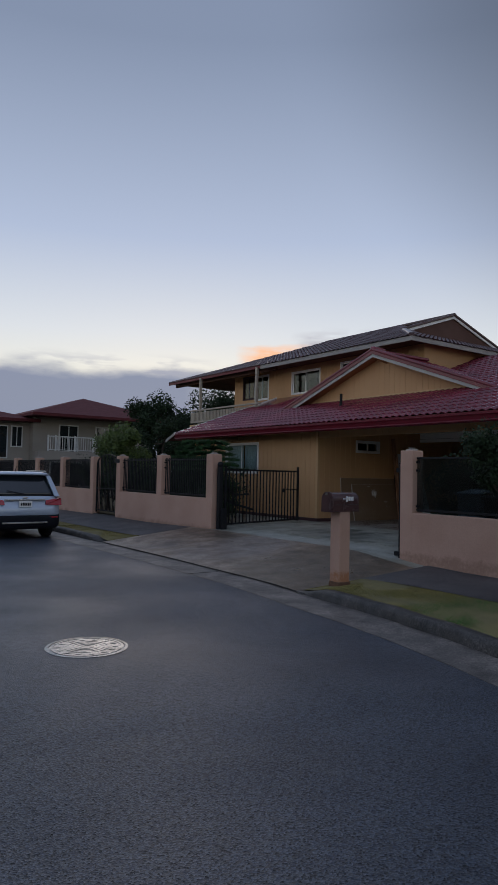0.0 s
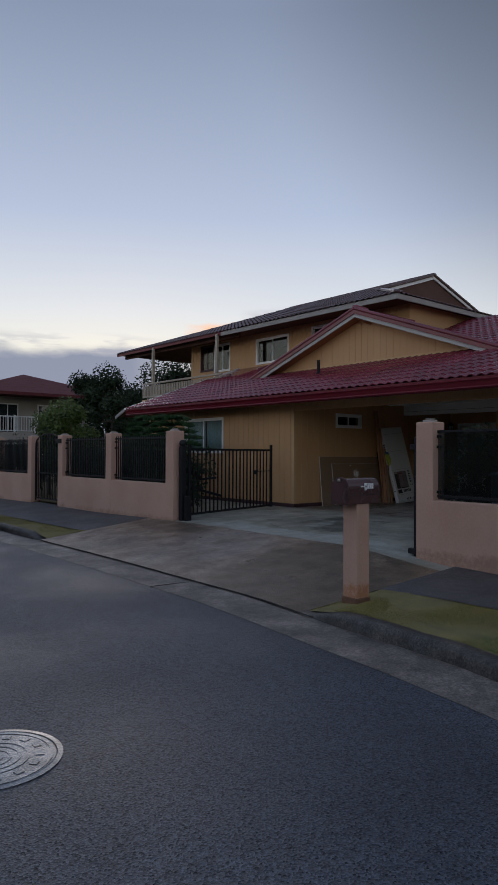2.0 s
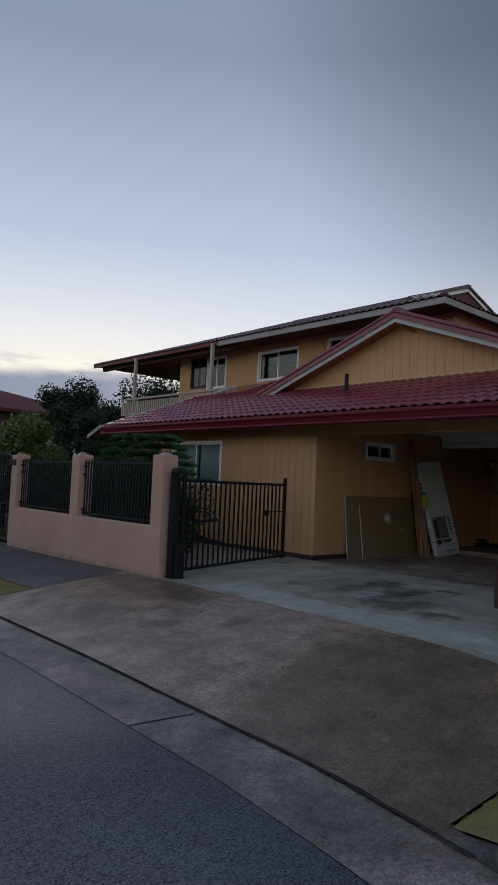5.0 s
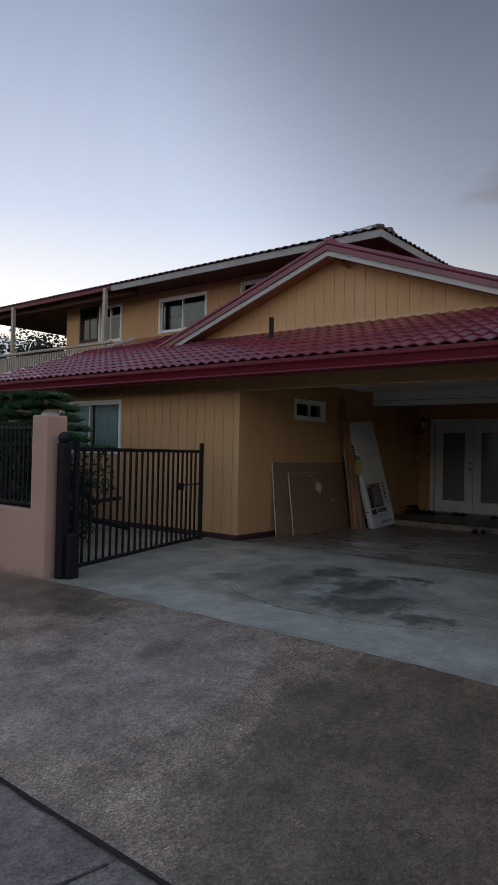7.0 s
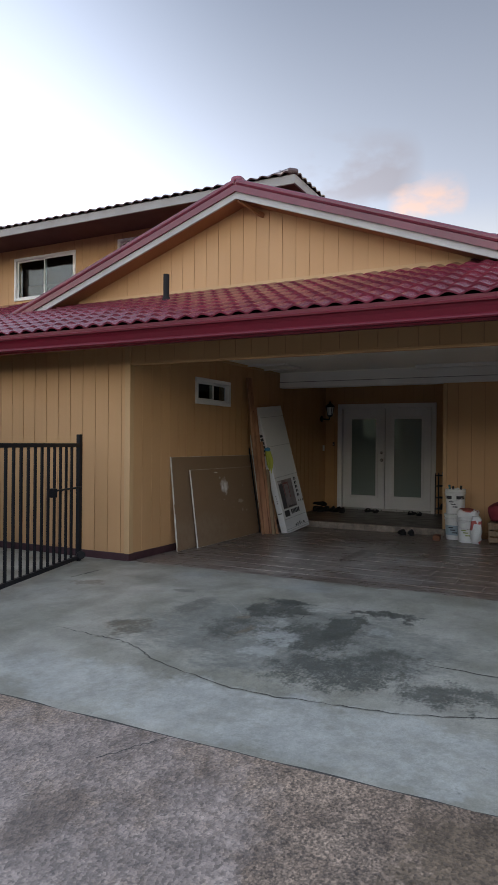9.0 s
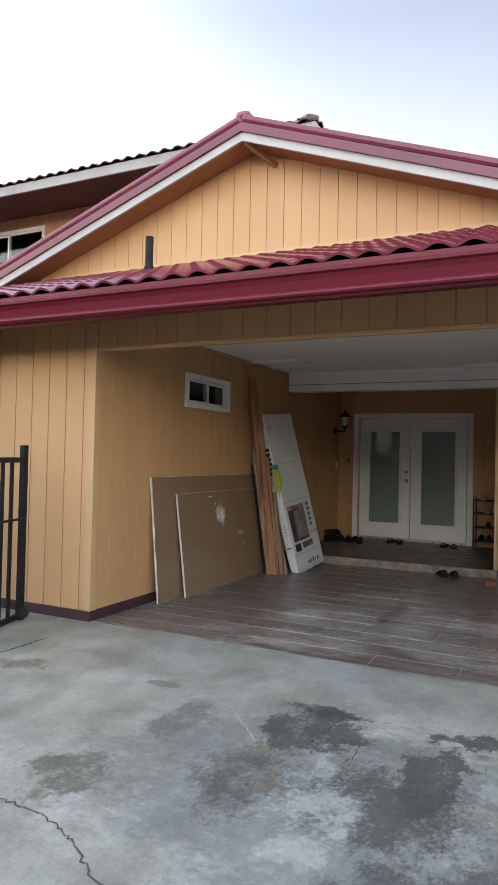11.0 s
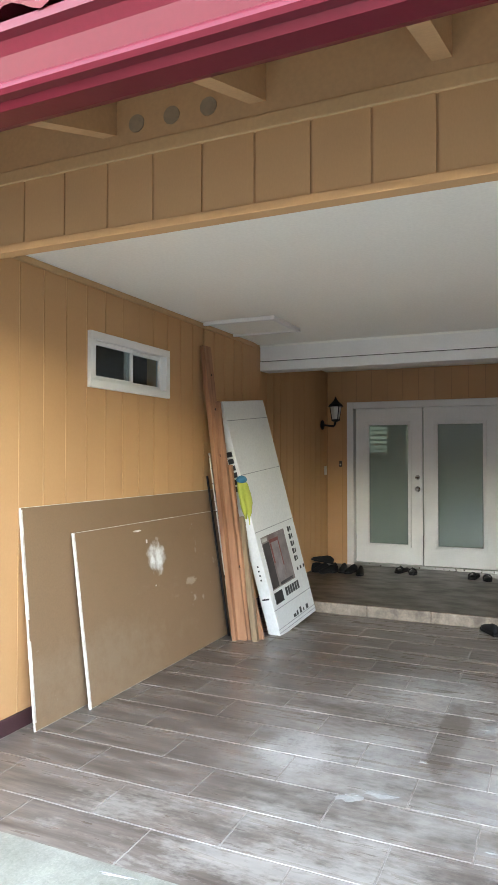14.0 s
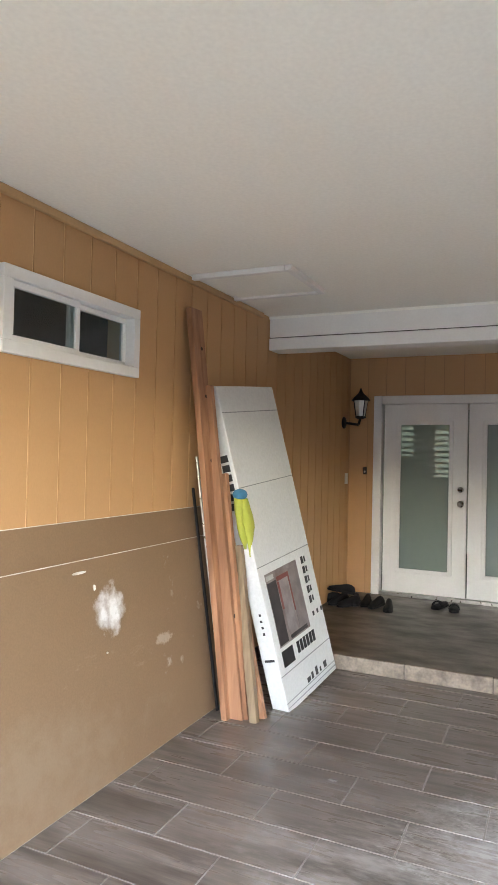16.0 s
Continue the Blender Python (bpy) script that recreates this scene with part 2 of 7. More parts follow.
def asphalt_stones(mat):
    """Stones of the asphalt: cells of their own shade and relief, and patches polished by water."""
    n, l = mat.node_tree.nodes, mat.node_tree.links
    b = n["Principled BSDF"]
    old = b.inputs["Base Color"].links[0].from_socket
    geo, vor, wide = n.new("ShaderNodeNewGeometry"), n.new("ShaderNodeTexVoronoi"), n.new("ShaderNodeTexNoise")
    vor.inputs["Scale"].default_value, vor.inputs["Randomness"].default_value = 95, 1.0
    wide.inputs["Scale"].default_value, wide.inputs["Detail"].default_value, wide.inputs["Distortion"].default_value = 0.42, 7, 0.5
    for t in (vor, wide):
        l.new(geo.outputs["Position"], t.inputs["Vector"])
    cell, shade, hsv = n.new("ShaderNodeSeparateColor"), n.new("ShaderNodeMapRange"), n.new("ShaderNodeHueSaturation")
    l.new(vor.outputs["Color"], cell.inputs[0]), l.new(cell.outputs[0], shade.inputs[0])
    shade.inputs[3].default_value, shade.inputs[4].default_value = 0.08, 3.0
    l.new(old, hsv.inputs["Color"]), l.new(shade.outputs[0], hsv.inputs["Value"])
    l.new(hsv.outputs[0], b.inputs["Base Color"])
    glint = n.new("ShaderNodeMapRange")
    glint.inputs[3].default_value, glint.inputs[4].default_value = 0.15, 0.85
    l.new(cell.outputs[1], glint.inputs[0]), l.new(glint.outputs[0], b.inputs["Specular IOR Level"])
    gloss = n.new("ShaderNodeMapRange")
    gloss.inputs[1].default_value, gloss.inputs[2].default_value, gloss.inputs[3].default_value, gloss.inputs[4].default_value = 0.36, 0.62, 0.36, 0.55
    l.new(wide.outputs["Fac"], gloss.inputs[0]), l.new(gloss.outputs[0], b.inputs["Roughness"])
    bp = n.new("ShaderNodeBump")
    bp.inputs["Strength"].default_value, bp.inputs["Distance"].default_value = 0.55, 0.004
    l.new(vor.outputs["Distance"], bp.inputs["Height"])
    l.new(bp.outputs[0], b.inputs["Normal"])


asphalt_stones(ASPHALT)


def aggregate(mat, size, low, high, patch, dark, light, relief, seed=0.0, pit=6.0, hollow=0.70):
    """Worn concrete: grit of that many stones a metre, each its own shade, under patches of bare and of dirty skin."""
    n, l = mat.node_tree.nodes, mat.node_tree.links
    b = n["Principled BSDF"]
    old = b.inputs["Base Color"].links[0].from_socket
    geo, shift = n.new("ShaderNodeNewGeometry"), n.new("ShaderNodeMapping")
    shift.inputs["Location"].default_value = (seed, seed, 0)
    l.new(geo.outputs["Position"], shift.inputs[0])
    grit, skin, edge = n.new("ShaderNodeTexVoronoi"), n.new("ShaderNodeTexNoise"), n.new("ShaderNodeTexNoise")
    grit.inputs["Scale"].default_value = size
    skin.inputs["Scale"].default_value, skin.inputs["Detail"].default_value, skin.inputs["Roughness"].default_value = patch, 9, 0.72
    edge.inputs["Scale"].default_value, edge.inputs["Detail"].default_value, edge.inputs["Roughness"].default_value = patch * pit, 6, 0.7
    for t in (grit, skin, edge):
        l.new(shift.outputs[0], t.inputs["Vector"])
    cell, shade = n.new("ShaderNodeSeparateColor"), n.new("ShaderNodeMapRange")
    l.new(grit.outputs["Color"], cell.inputs[0]), l.new(cell.outputs[0], shade.inputs[0])
    shade.inputs[3].default_value, shade.inputs[4].default_value = low, high
    worn, pits = n.new("ShaderNodeMapRange"), n.new("ShaderNodeMapRange")
    for r, src, a, c, d, e in ((worn, skin, 0.38, 0.62, dark, light), (pits, edge, 0.32, 0.56, hollow, 1.10 if hollow < 0.8 else 1.04)):
        r.inputs[1].default_value, r.inputs[2].default_value, r.inputs[3].default_value, r.inputs[4].default_value = a, c, d, e
        l.new(src.outputs["Fac"], r.inputs[0])
    m1, m2, hsv = n.new("ShaderNodeMath"), n.new("ShaderNodeMath"), n.new("ShaderNodeHueSaturation")
    m1.operation = m2.operation = "MULTIPLY"
    l.new(shade.outputs[0], m1.inputs[0]), l.new(worn.outputs[0], m1.inputs[1])
    l.new(m1.outputs[0], m2.inputs[0]), l.new(pits.outputs[0], m2.inputs[1])
    l.new(old, hsv.inputs["Color"]), l.new(m2.outputs[0], hsv.inputs["Value"])
    l.new(hsv.outputs[0], b.inputs["Base Color"])
    bp, bq = n.new("ShaderNodeBump"), n.new("ShaderNodeBump")
    bp.inputs["Strength"].default_value, bp.inputs["Distance"].default_value = relief, 0.004
    bq.inputs["Strength"].default_value, bq.inputs["Distance"].default_value = relief * 0.7, 0.008
    l.new(grit.outputs["Distance"], bp.inputs["Height"]), l.new(edge.outputs["Fac"], bq.inputs["Height"])
    l.new(bp.outputs[0], bq.inputs["Normal"]), l.new(bq.outputs[0], b.inputs["Normal"])


SIDEWALK = material("dark_sidewalk_asphalt", (0.060, 0.056, 0.056), 0.62, scale=1.1, amount=0.6, grain=120, bump=0.6, fine=0.3)
APRON = material("weathered_apron_concrete", (0.235, 0.178, 0.130), 0.36, spot=(0.130, 0.094, 0.066), scale=2.8, amount=0.95, grain=85, bump=0.55, fine=0.5, sharp=0.13, rough_vary=0.2)
SLAB = material("grey_green_slab_concrete", (0.305, 0.303, 0.258), 0.45, spot=(0.195, 0.193, 0.150), scale=1.7, amount=1.0, grain=120, bump=0.04, rough_vary=0.25, fine=0.05, sharp=0.16)
KERB = material("old_kerb_concrete", (0.175, 0.150, 0.130), 0.5, spot=(0.075, 0.066, 0.060), scale=2.2, amount=0.9, grain=60, bump=0.6)
KERB_DARK = material("dark_wet_kerb", (0.050, 0.043, 0.037), 0.6, spot=(0.025, 0.024, 0.023), scale=2.6, amount=0.95, grain=60, bump=0.6, fine=0.2)
SOIL = material("bare_soil", (0.13, 0.10, 0.045), 0.95, scale=3, amount=0.7, grain=60, bump=0.8)
TURF = material("dry_turf", (0.185, 0.155, 0.055), 0.95, spot=(0.115, 0.10, 0.042), scale=3, amount=0.8, grain=90, bump=0.6, fine=0.3)
GRASS = material("dry_grass", (0.25, 0.20, 0.06), 0.9, spot=(0.15, 0.145, 0.04), scale=1.6, amount=0.8, grain=60, vary=0.3, island=True, bump=0)
GREEN = material("green_grass", (0.055, 0.15, 0.022), 0.9, spot=(0.04, 0.10, 0.02), scale=1.6, amount=0.8, grain=60, vary=0.3, island=True, bump=0)
# near black in place of the shade inside unlit rooms
ROOM_SHADE = material("room_shade_black", (0.03, 0.03, 0.032), 0.9)
BARK = material("bark", (0.075, 0.055, 0.04), 0.9, scale=12, bump=0.8)
LEAF = material("dark_leaf", (0.024, 0.042, 0.017), 0.7, spot=(0.014, 0.025, 0.011), scale=2, amount=0.8, vary=0.4, island=True, bump=0, spec=0.2)
LEAF_YELLOW = material("yellow_green_leaf", (0.075, 0.115, 0.02), 0.65, spot=(0.06, 0.085, 0.015), scale=2, amount=0.8, vary=0.35, island=True, bump=0)
NEEDLE = material("pine_leaf", (0.03, 0.085, 0.025), 0.5, spot=(0.02, 0.05, 0.018), scale=2, amount=0.8, vary=0.35, island=True, bump=0)


def add_stain(mat, centre, radii, colour, scale=2.5, lo=0.42, hi=0.58, amount=0.8, seed=0.0, stretch=(1, 1, 1), warp=0.2, core=0.25, ragged=0.0):
    """A stain of its own shape round a place: noise thresholded and fading to its rim."""
    n, l = mat.node_tree.nodes, mat.node_tree.links
    b = n["Principled BSDF"]
    old = b.inputs["Base Color"].links[0].from_socket
    geo, mp, noi = n.new("ShaderNodeNewGeometry"), n.new("ShaderNodeMapping"), n.new("ShaderNodeTexNoise")
    mp.inputs["Location"].default_value, mp.inputs["Scale"].default_value = (seed, seed, 0), stretch
    noi.inputs["Scale"].default_value, noi.inputs["Detail"].default_value = scale, 8
    noi.inputs["Roughness"].default_value, noi.inputs["Distortion"].default_value = 0.74, warp
    l.new(geo.outputs["Position"], mp.inputs[0]), l.new(mp.outputs[0], noi.inputs["Vector"])
    d0, d1, d2 = n.new("ShaderNodeVectorMath"), n.new("ShaderNodeVectorMath"), n.new("ShaderNodeVectorMath")
    d0.operation, d1.operation, d2.operation = "SUBTRACT", "DIVIDE", "LENGTH"
    d0.inputs[1].default_value, d1.inputs[1].default_value = (*centre, 0.4)[:3], (*radii, 1.0)[:3]
    torn, shift, place = n.new("ShaderNodeTexNoise"), n.new("ShaderNodeVectorMath"), n.new("ShaderNodeVectorMath")
    torn.inputs["Scale"].default_value, torn.inputs["Detail"].default_value, torn.inputs["Roughness"].default_value = 3.2, 6, 0.65
    shift.operation, place.operation = "SUBTRACT", "MULTIPLY_ADD"
    shift.inputs[1].default_value, place.inputs[1].default_value = (0.5, 0.5, 0.5), (ragged * 2, ragged * 2, 0)
    l.new(mp.outputs[0], torn.inputs["Vector"]), l.new(torn.outputs["Color"], shift.inputs[0])
    l.new(shift.outputs[0], place.inputs[0]), l.new(geo.outputs["Position"], place.inputs[2])
    l.new(place.outputs[0], d0.inputs[0]), l.new(d0.outputs[0], d1.inputs[0]), l.new(d1.outputs[0], d2.inputs[0])
    fade = n.new("ShaderNodeMapRange")
    fade.interpolation_type = "SMOOTHSTEP"
    fade.inputs[1].default_value, fade.inputs[2].default_value, fade.inputs[3].default_value, fade.inputs[4].default_value = core, 1.0, 0.16, -0.25
    l.new(d2.outputs["Value"], fade.inputs[0])
    speck, some = n.new("ShaderNodeTexNoise"), n.new("ShaderNodeMath")
    speck.inputs["Scale"].default_value, speck.inputs["Detail"].default_value = scale * 9, 4
    l.new(mp.outputs[0], speck.inputs["Vector"])
    some.operation = "MULTIPLY_ADD"
    some.inputs[1].default_value, some.inputs[2].default_value = 0.45, -0.225
    l.new(speck.outputs["Fac"], some.inputs[0])
    both = n.new("ShaderNodeMath")
    l.new(noi.outputs["Fac"], both.inputs[0]), l.new(some.outputs[0], both.inputs[1])
    add = n.new("ShaderNodeMath")
    l.new(both.outputs[0], add.inputs[0]), l.new(fade.outputs[0], add.inputs[1])
    rng = n.new("ShaderNodeMapRange")
    rng.inputs[1].default_value, rng.inputs[2].default_value, rng.inputs[4].default_value = lo, hi, amount
    l.new(add.outputs[0], rng.inputs[0])
    mix = n.new("ShaderNodeMix")
    mix.data_type = "RGBA"
    mix.inputs[7].default_value = (*colour, 1)
    l.new(rng.outputs[0], mix.inputs[0]), l.new(old, mix.inputs[6])
    l.new(mix.outputs[2], b.inputs["Base Color"])


MOULD = (0.056, 0.060, 0.050)
GREY_FILM, PALE_SKIN, RUST = (0.150, 0.156, 0.134), (0.275, 0.285, 0.255), (0.15, 0.118, 0.078)
# dull film behind the crack, paler front strip, then mould, bare spots and rust
add_stain(SLAB, (9.95, 9.55), (1.15, 1.75), GREY_FILM, 2.6, 0.40, 0.64, 0.85, 11.0, (1.4, 0.8, 1), core=0.5, ragged=0.5)
add_stain(SLAB, (9.9, 7.2), (1.2, 1.4), GREY_FILM, 2.4, 0.53, 0.74, 0.8, 9.0, ragged=0.5)
add_stain(SLAB, (8.55, 8.8), (0.48, 3.6), (0.345, 0.355, 0.32), 2.0, 0.44, 0.72, 0.75, 5.0, core=0.6, ragged=0.3)
for i, (sx, sy, rx, ry, lo, hi, amount, core) in enumerate((
        (10.38, 9.22, 0.46, 0.20, 0.42, 0.60, 0.90, 0.5), (10.60, 9.88, 0.42, 0.42, 0.44, 0.64, 0.90, 0.4), (10.84, 9.02, 0.20, 0.45, 0.44, 0.62, 0.90, 0.4),
        (9.40, 9.00, 0.50, 0.75, 0.46, 0.68, 0.85, 0.35), (9.93, 10.05, 0.60, 0.45, 0.48, 0.72, 0.75, 0.25), (9.34, 8.18, 0.35, 0.50, 0.48, 0.68, 0.80, 0.3),
        (10.05, 9.35, 0.65, 0.55, 0.45, 0.66, 0.85, 0.3), (9.75, 8.70, 0.55, 0.50, 0.48, 0.70, 0.75, 0.25))):
    add_stain(SLAB, (sx, sy), (rx, ry), MOULD, 4.5, lo, hi, amount, 7.0 * i + 1, (1.0, 1.3, 1), core=core, ragged=0.34)
add_stain(SLAB, (10.87, 9.92), (0.10, 0.45), (0.050, 0.054, 0.046), 6.0, 0.42, 0.62, 0.9, 8.0, ragged=0.12)
for i, (sx, sy, rx, ry) in enumerate(((9.83, 9.55, 0.34, 0.30), (10.18, 9.72, 0.22, 0.22), (10.33, 8.90, 0.24, 0.18), (9.55, 9.55, 0.3, 0.3))):
    add_stain(SLAB, (sx, sy), (rx, ry), PALE_SKIN, 4.0, 0.44, 0.68, 0.75, 17.0 + 5 * i, ragged=0.36)
add_stain(SLAB, (9.62, 10.82), (0.40, 0.42), (0.085, 0.082, 0.06), 4.0, 0.48, 0.68, 0.8, 3.0, ragged=0.35)
add_stain(SLAB, (10.40, 10.62), (0.60, 0.26), (0.11, 0.112, 0.095), 4.5, 0.46, 0.70, 0.8, 26.0, ragged=0.3)
add_stain(SLAB, (10.80, 11.0), (0.075, 0.19), (0.12, 0.12, 0.10), 4.0, 0.42, 0.60, 0.8, 2.0, core=0.4, ragged=0.1)
add_stain(SLAB, (10.68, 12.1), (0.14, 0.32), (0.12, 0.10, 0.065), 4.0, 0.44, 0.64, 0.8, 5.0, ragged=0.2)
add_stain(SLAB, (10.26, 10.07), (0.12, 0.10), RUST, 5.0, 0.44, 0.70, 0.7, 8.0, ragged=0.12)
add_stain(SLAB, (9.98, 9.90), (0.30, 0.07), RUST, 5.0, 0.46, 0.70, 0.6, 9.0, ragged=0.10)
add_stain(SLAB, (11.50, 10.0), (0.36, 0.6), (0.250, 0.262, 0.242), 3.0, 0.42, 0.66, 0.7, 31.0, ragged=0.3)
add_stain(SLAB, (11.45, 11.3), (0.38, 0.35), (0.255, 0.265, 0.245), 3.0, 0.42, 0.66, 0.6, 33.0, ragged=0.3)
# greyer skin over the upper apron, brown weathered ground south of it
add_stain(APRON, (6.9, 9.6), (1.7, 1.5), (0.235, 0.195, 0.168), 1.2, 0.42, 0.66, 0.75, 4.0, core=0.6, ragged=0.3)
add_stain(APRON, (6.9, 5.4), (2.9, 3.15), (0.096, 0.070, 0.044), 2.0, 0.40, 0.56, 0.85, 2.0, core=0.82, ragged=0.3)
add_stain(APRON, (7.75, 11.9), (0.55, 1.9), (0.095, 0.070, 0.050), 1.6, 0.42, 0.58, 0.85, 15.0, core=0.5, ragged=0.3)
add_stain(APRON, (6.85, 10.1), (0.32, 0.28), (0.12, 0.088, 0.064), 3.0, 0.46, 0.64, 0.7, 16.0)
add_stain(APRON, (7.4, 9.55), (0.45, 0.30), (0.12, 0.088, 0.064), 3.0, 0.48, 0.66, 0.7, 27.0)
add_stain(PLASTER, (6.16, 5.53, 0.16), (0.35, 0.35, 0.30), (0.40, 0.17, 0.07), 3.5, 0.44, 0.66, 0.85, 3.0)
add_stain(PLASTER, (8.3, 8.0, 0.25), (3.0, 30.0, 0.28), (0.27, 0.15, 0.10), 2.2, 0.50, 0.72, 0.6, 6.0)
add_stain(APRON, (6.2, 11.6), (1.3, 1.6), (0.10, 0.085, 0.072), 1.2, 0.48, 0.66, 0.7, 6.0)

aggregate(APRON, 75, 0.60, 1.46, 3.0, 0.66, 1.22, 0.5, 3.0, 5.0)
aggregate(SLAB, 130, 0.92, 1.08, 4.0, 0.82, 1.12, 0.08, 21.0, 7.0, 0.90)
aggregate(KERB, 70, 0.6, 1.45, 1.9, 0.6, 1.2, 0.4, 8.0)
aggregate(KERB_DARK, 60, 0.5, 1.5, 2.8, 0.4, 1.7, 0.7, 12.0)
aggregate(SIDEWALK, 95, 0.5, 1.7, 1.2, 0.7, 1.2, 0.5, 5.0)


# ---- building helpers ----
def part(name, bm, mat, parent=None, label="", smooth=False):
    me = bpy.data.meshes.new(name)
    bm.normal_update()
    bm.to_mesh(me)
    bm.free()
    for m in (mat if isinstance(mat, (list, tuple)) else (mat,)):
        me.materials.append(m)
    if smooth:
        me.shade_smooth()
    ob = new(name, me)
    if parent:
        ob.parent = parent
    if label:
        ob["label"] = label
    return ob


def thing(name, label, category, group="", kind="", at=(0, 0, 0)):
    ob = new(name)
    ob.location = at
    ob.empty_display_size = 0.2
    return tagged(ob, label, category, group, kind)


def B():
    return bmesh.new()


def box(bm, x0, x1, y0, y1, z0, z1, bevel=0.0, seg=2):
    vs = [bm.verts.new(p) for p in ((x0, y0, z0), (x1, y0, z0), (x1, y1, z0), (x0, y1, z0), (x0, y0, z1), (x1, y0, z1), (x1, y1, z1), (x0, y1, z1))]
    fs = [bm.faces.new([vs[i] for i in f]) for f in ((0, 3, 2, 1), (4, 5, 6, 7), (0, 1, 5, 4), (1, 2, 6, 5), (2, 3, 7, 6), (3, 0, 4, 7))]
    if bevel:
        es = {e for f in fs for e in f.edges}
        bmesh.ops.bevel(bm, geom=list(es), offset=bevel, segments=seg, affect="EDGES", profile=0.5)
    return bm


def prism(bm, pts, vec, bevel=0.0):
    """A polygon swept along vec."""
    vec = Vector(vec)
    a = [bm.verts.new(p) for p in pts]
    b = [bm.verts.new(Vector(p) + vec) for p in pts]
    fs = [bm.faces.new(a[::-1]), bm.faces.new(b)]
    for i in range(len(a)):
        j = (i + 1) % len(a)
        fs.append(bm.faces.new((a[i], a[j], b[j], b[i])))
    bmesh.ops.recalc_face_normals(bm, faces=fs)
    if bevel:
        bmesh.ops.bevel(bm, geom=list({e for f in fs for e in f.edges}), offset=bevel, segments=2, affect="EDGES", profile=0.5)
    return bm


def bar(bm, p0, p1, w, h, up=(0, 0, 1), bevel=0.0):
    """A rail of section w x h from p0 to p1; up is the side of its height."""
    p0, p1 = Vector(p0), Vector(p1)
    d = (p1 - p0).normalized()
    s = d.cross(Vector(up)).normalized() * (w / 2)
    u = s.cross(d).normalized() * (h / 2)
    return prism(bm, [p0 - s - u, p0 + s - u, p0 + s + u, p0 - s + u], p1 - p0, bevel)


def rod(bm, p0, p1, r, r2=None, seg=10):
    p0, p1 = Vector(p0), Vector(p1)
    d = p1 - p0
    m = Matrix.Translation((p0 + p1) / 2) @ d.to_track_quat("Z", "Y").to_matrix().to_4x4()
    bmesh.ops.create_cone(bm, cap_ends=True, segments=seg, radius1=r, radius2=r if r2 is None else r2, depth=d.length, matrix=m)
    return bm


def ball(bm, c, r, scale=(1, 1, 1), seg=12):
    bmesh.ops.create_uvsphere(bm, u_segments=seg, v_segments=max(6, seg * 2 // 3), radius=r, matrix=Matrix.Translation(c) @ Matrix.Diagonal((*scale, 1)))
    return bm


def lathe(bm, profile, centre, seg=20):
    """profile: (radius, height) pairs, bottom to top, round the z axis."""
    rings = []
    for r, z in profile:
        rings.append([bm.verts.new((centre[0] + r * math.cos(2 * math.pi * i / seg), centre[1] + r * math.sin(2 * math.pi * i / seg), centre[2] + z)) for i in range(seg)])
    for a, b in zip(rings, rings[1:]):
        for i in range(seg):
            bm.faces.new((a[i], a[(i + 1) % seg], b[(i + 1) % seg], b[i]))
    bm.faces.new(rings[0][::-1]), bm.faces.new(rings[-1])
    return bm


def from_lists(name, verts, faces, mat, parent=None, label="", kind="", smooth=False):
    me = bpy.data.meshes.new(name)
    me.from_pydata([tuple(v) for v in verts], [], faces)
    me.materials.append(mat)
    if smooth:
        me.shade_smooth()
    ob = new(name, me)
    if parent:
        ob.parent = parent
    return tagged(ob, label, "", "", kind)


def clear_glass(name, tint, rough=0.02):
    m = bpy.data.materials.new(name)
    m.use_nodes = True
    n, l = m.node_tree.nodes, m.node_tree.links
    n.remove(n["Principled BSDF"])
    out = n["Material Output"]
    tr, gl, fr, mx = n.new("ShaderNodeBsdfTransparent"), n.new("ShaderNodeBsdfGlossy"), n.new("ShaderNodeValue"), n.new("ShaderNodeMixShader")
    tr.inputs[0].default_value = (*tint, 1)
    gl.inputs["Roughness"].default_value = rough
    fr.outputs[0].default_value = 0.07          # share mirrored by each face of a pane
    l.new(fr.outputs[0], mx.inputs[0]), l.new(tr.outputs[0], mx.inputs[1]), l.new(gl.outputs[0], mx.inputs[2])
    l.new(mx.outputs[0], out.inputs[0])
    return m


GLASS = clear_glass("clear_window_glass", (0.72, 0.78, 0.78))


# ---- ground, road, pavement ----
def smooth(a, b, t):
    t = min(1.0, max(0.0, (t - a) / (b - a)))
    return t * t * (3 - 2 * t)


def kerb_x(y):
    """The kerb runs straight along the drive and bends towards the road past it."""
    if y > 6.9:
        return 5.60 + 0.026 * (min(y, 10) - 6.9)
    if y > 5:
        f = (y - 5) / 1.9
        return 5.377 + 0.125 * f + 0.370 * f * f - 0.272 * f ** 3
    if y > 0:
        return 5.41 - 0.033 * (6 - y) ** 2
    return 5.41 - 0.033 * 36 + 0.40 * y


def rise(y):
    """How steeply the apron climbs from the gutter to the gate line."""
    return 0.055 + 0.072 * smooth(5.2, 7.6, y) - 0.030 * smooth(11.5, 16, y) - 0.02 * smooth(18, 26, y)


def apron_z(x, y):
    return 0.03 + max(0.0, x - 5.6) * rise(y) + 0.004 * noise.noise((x * 0.8, y * 0.8, 3))


def slab_z(x, y):
    f = smooth(8.05, 11.8, x)
    return (1 - f) * apron_z(8.08, y) + f * 0.43


def verge_z(x, y):
    f = smooth(0, 0.75, 5.74 - y)
    return (1 - f) * (apron_z(x, 5.75) + 0.004) + f * (0.145 + 0.02 * noise.noise((x * 1.3, y * 1.3, 1)))


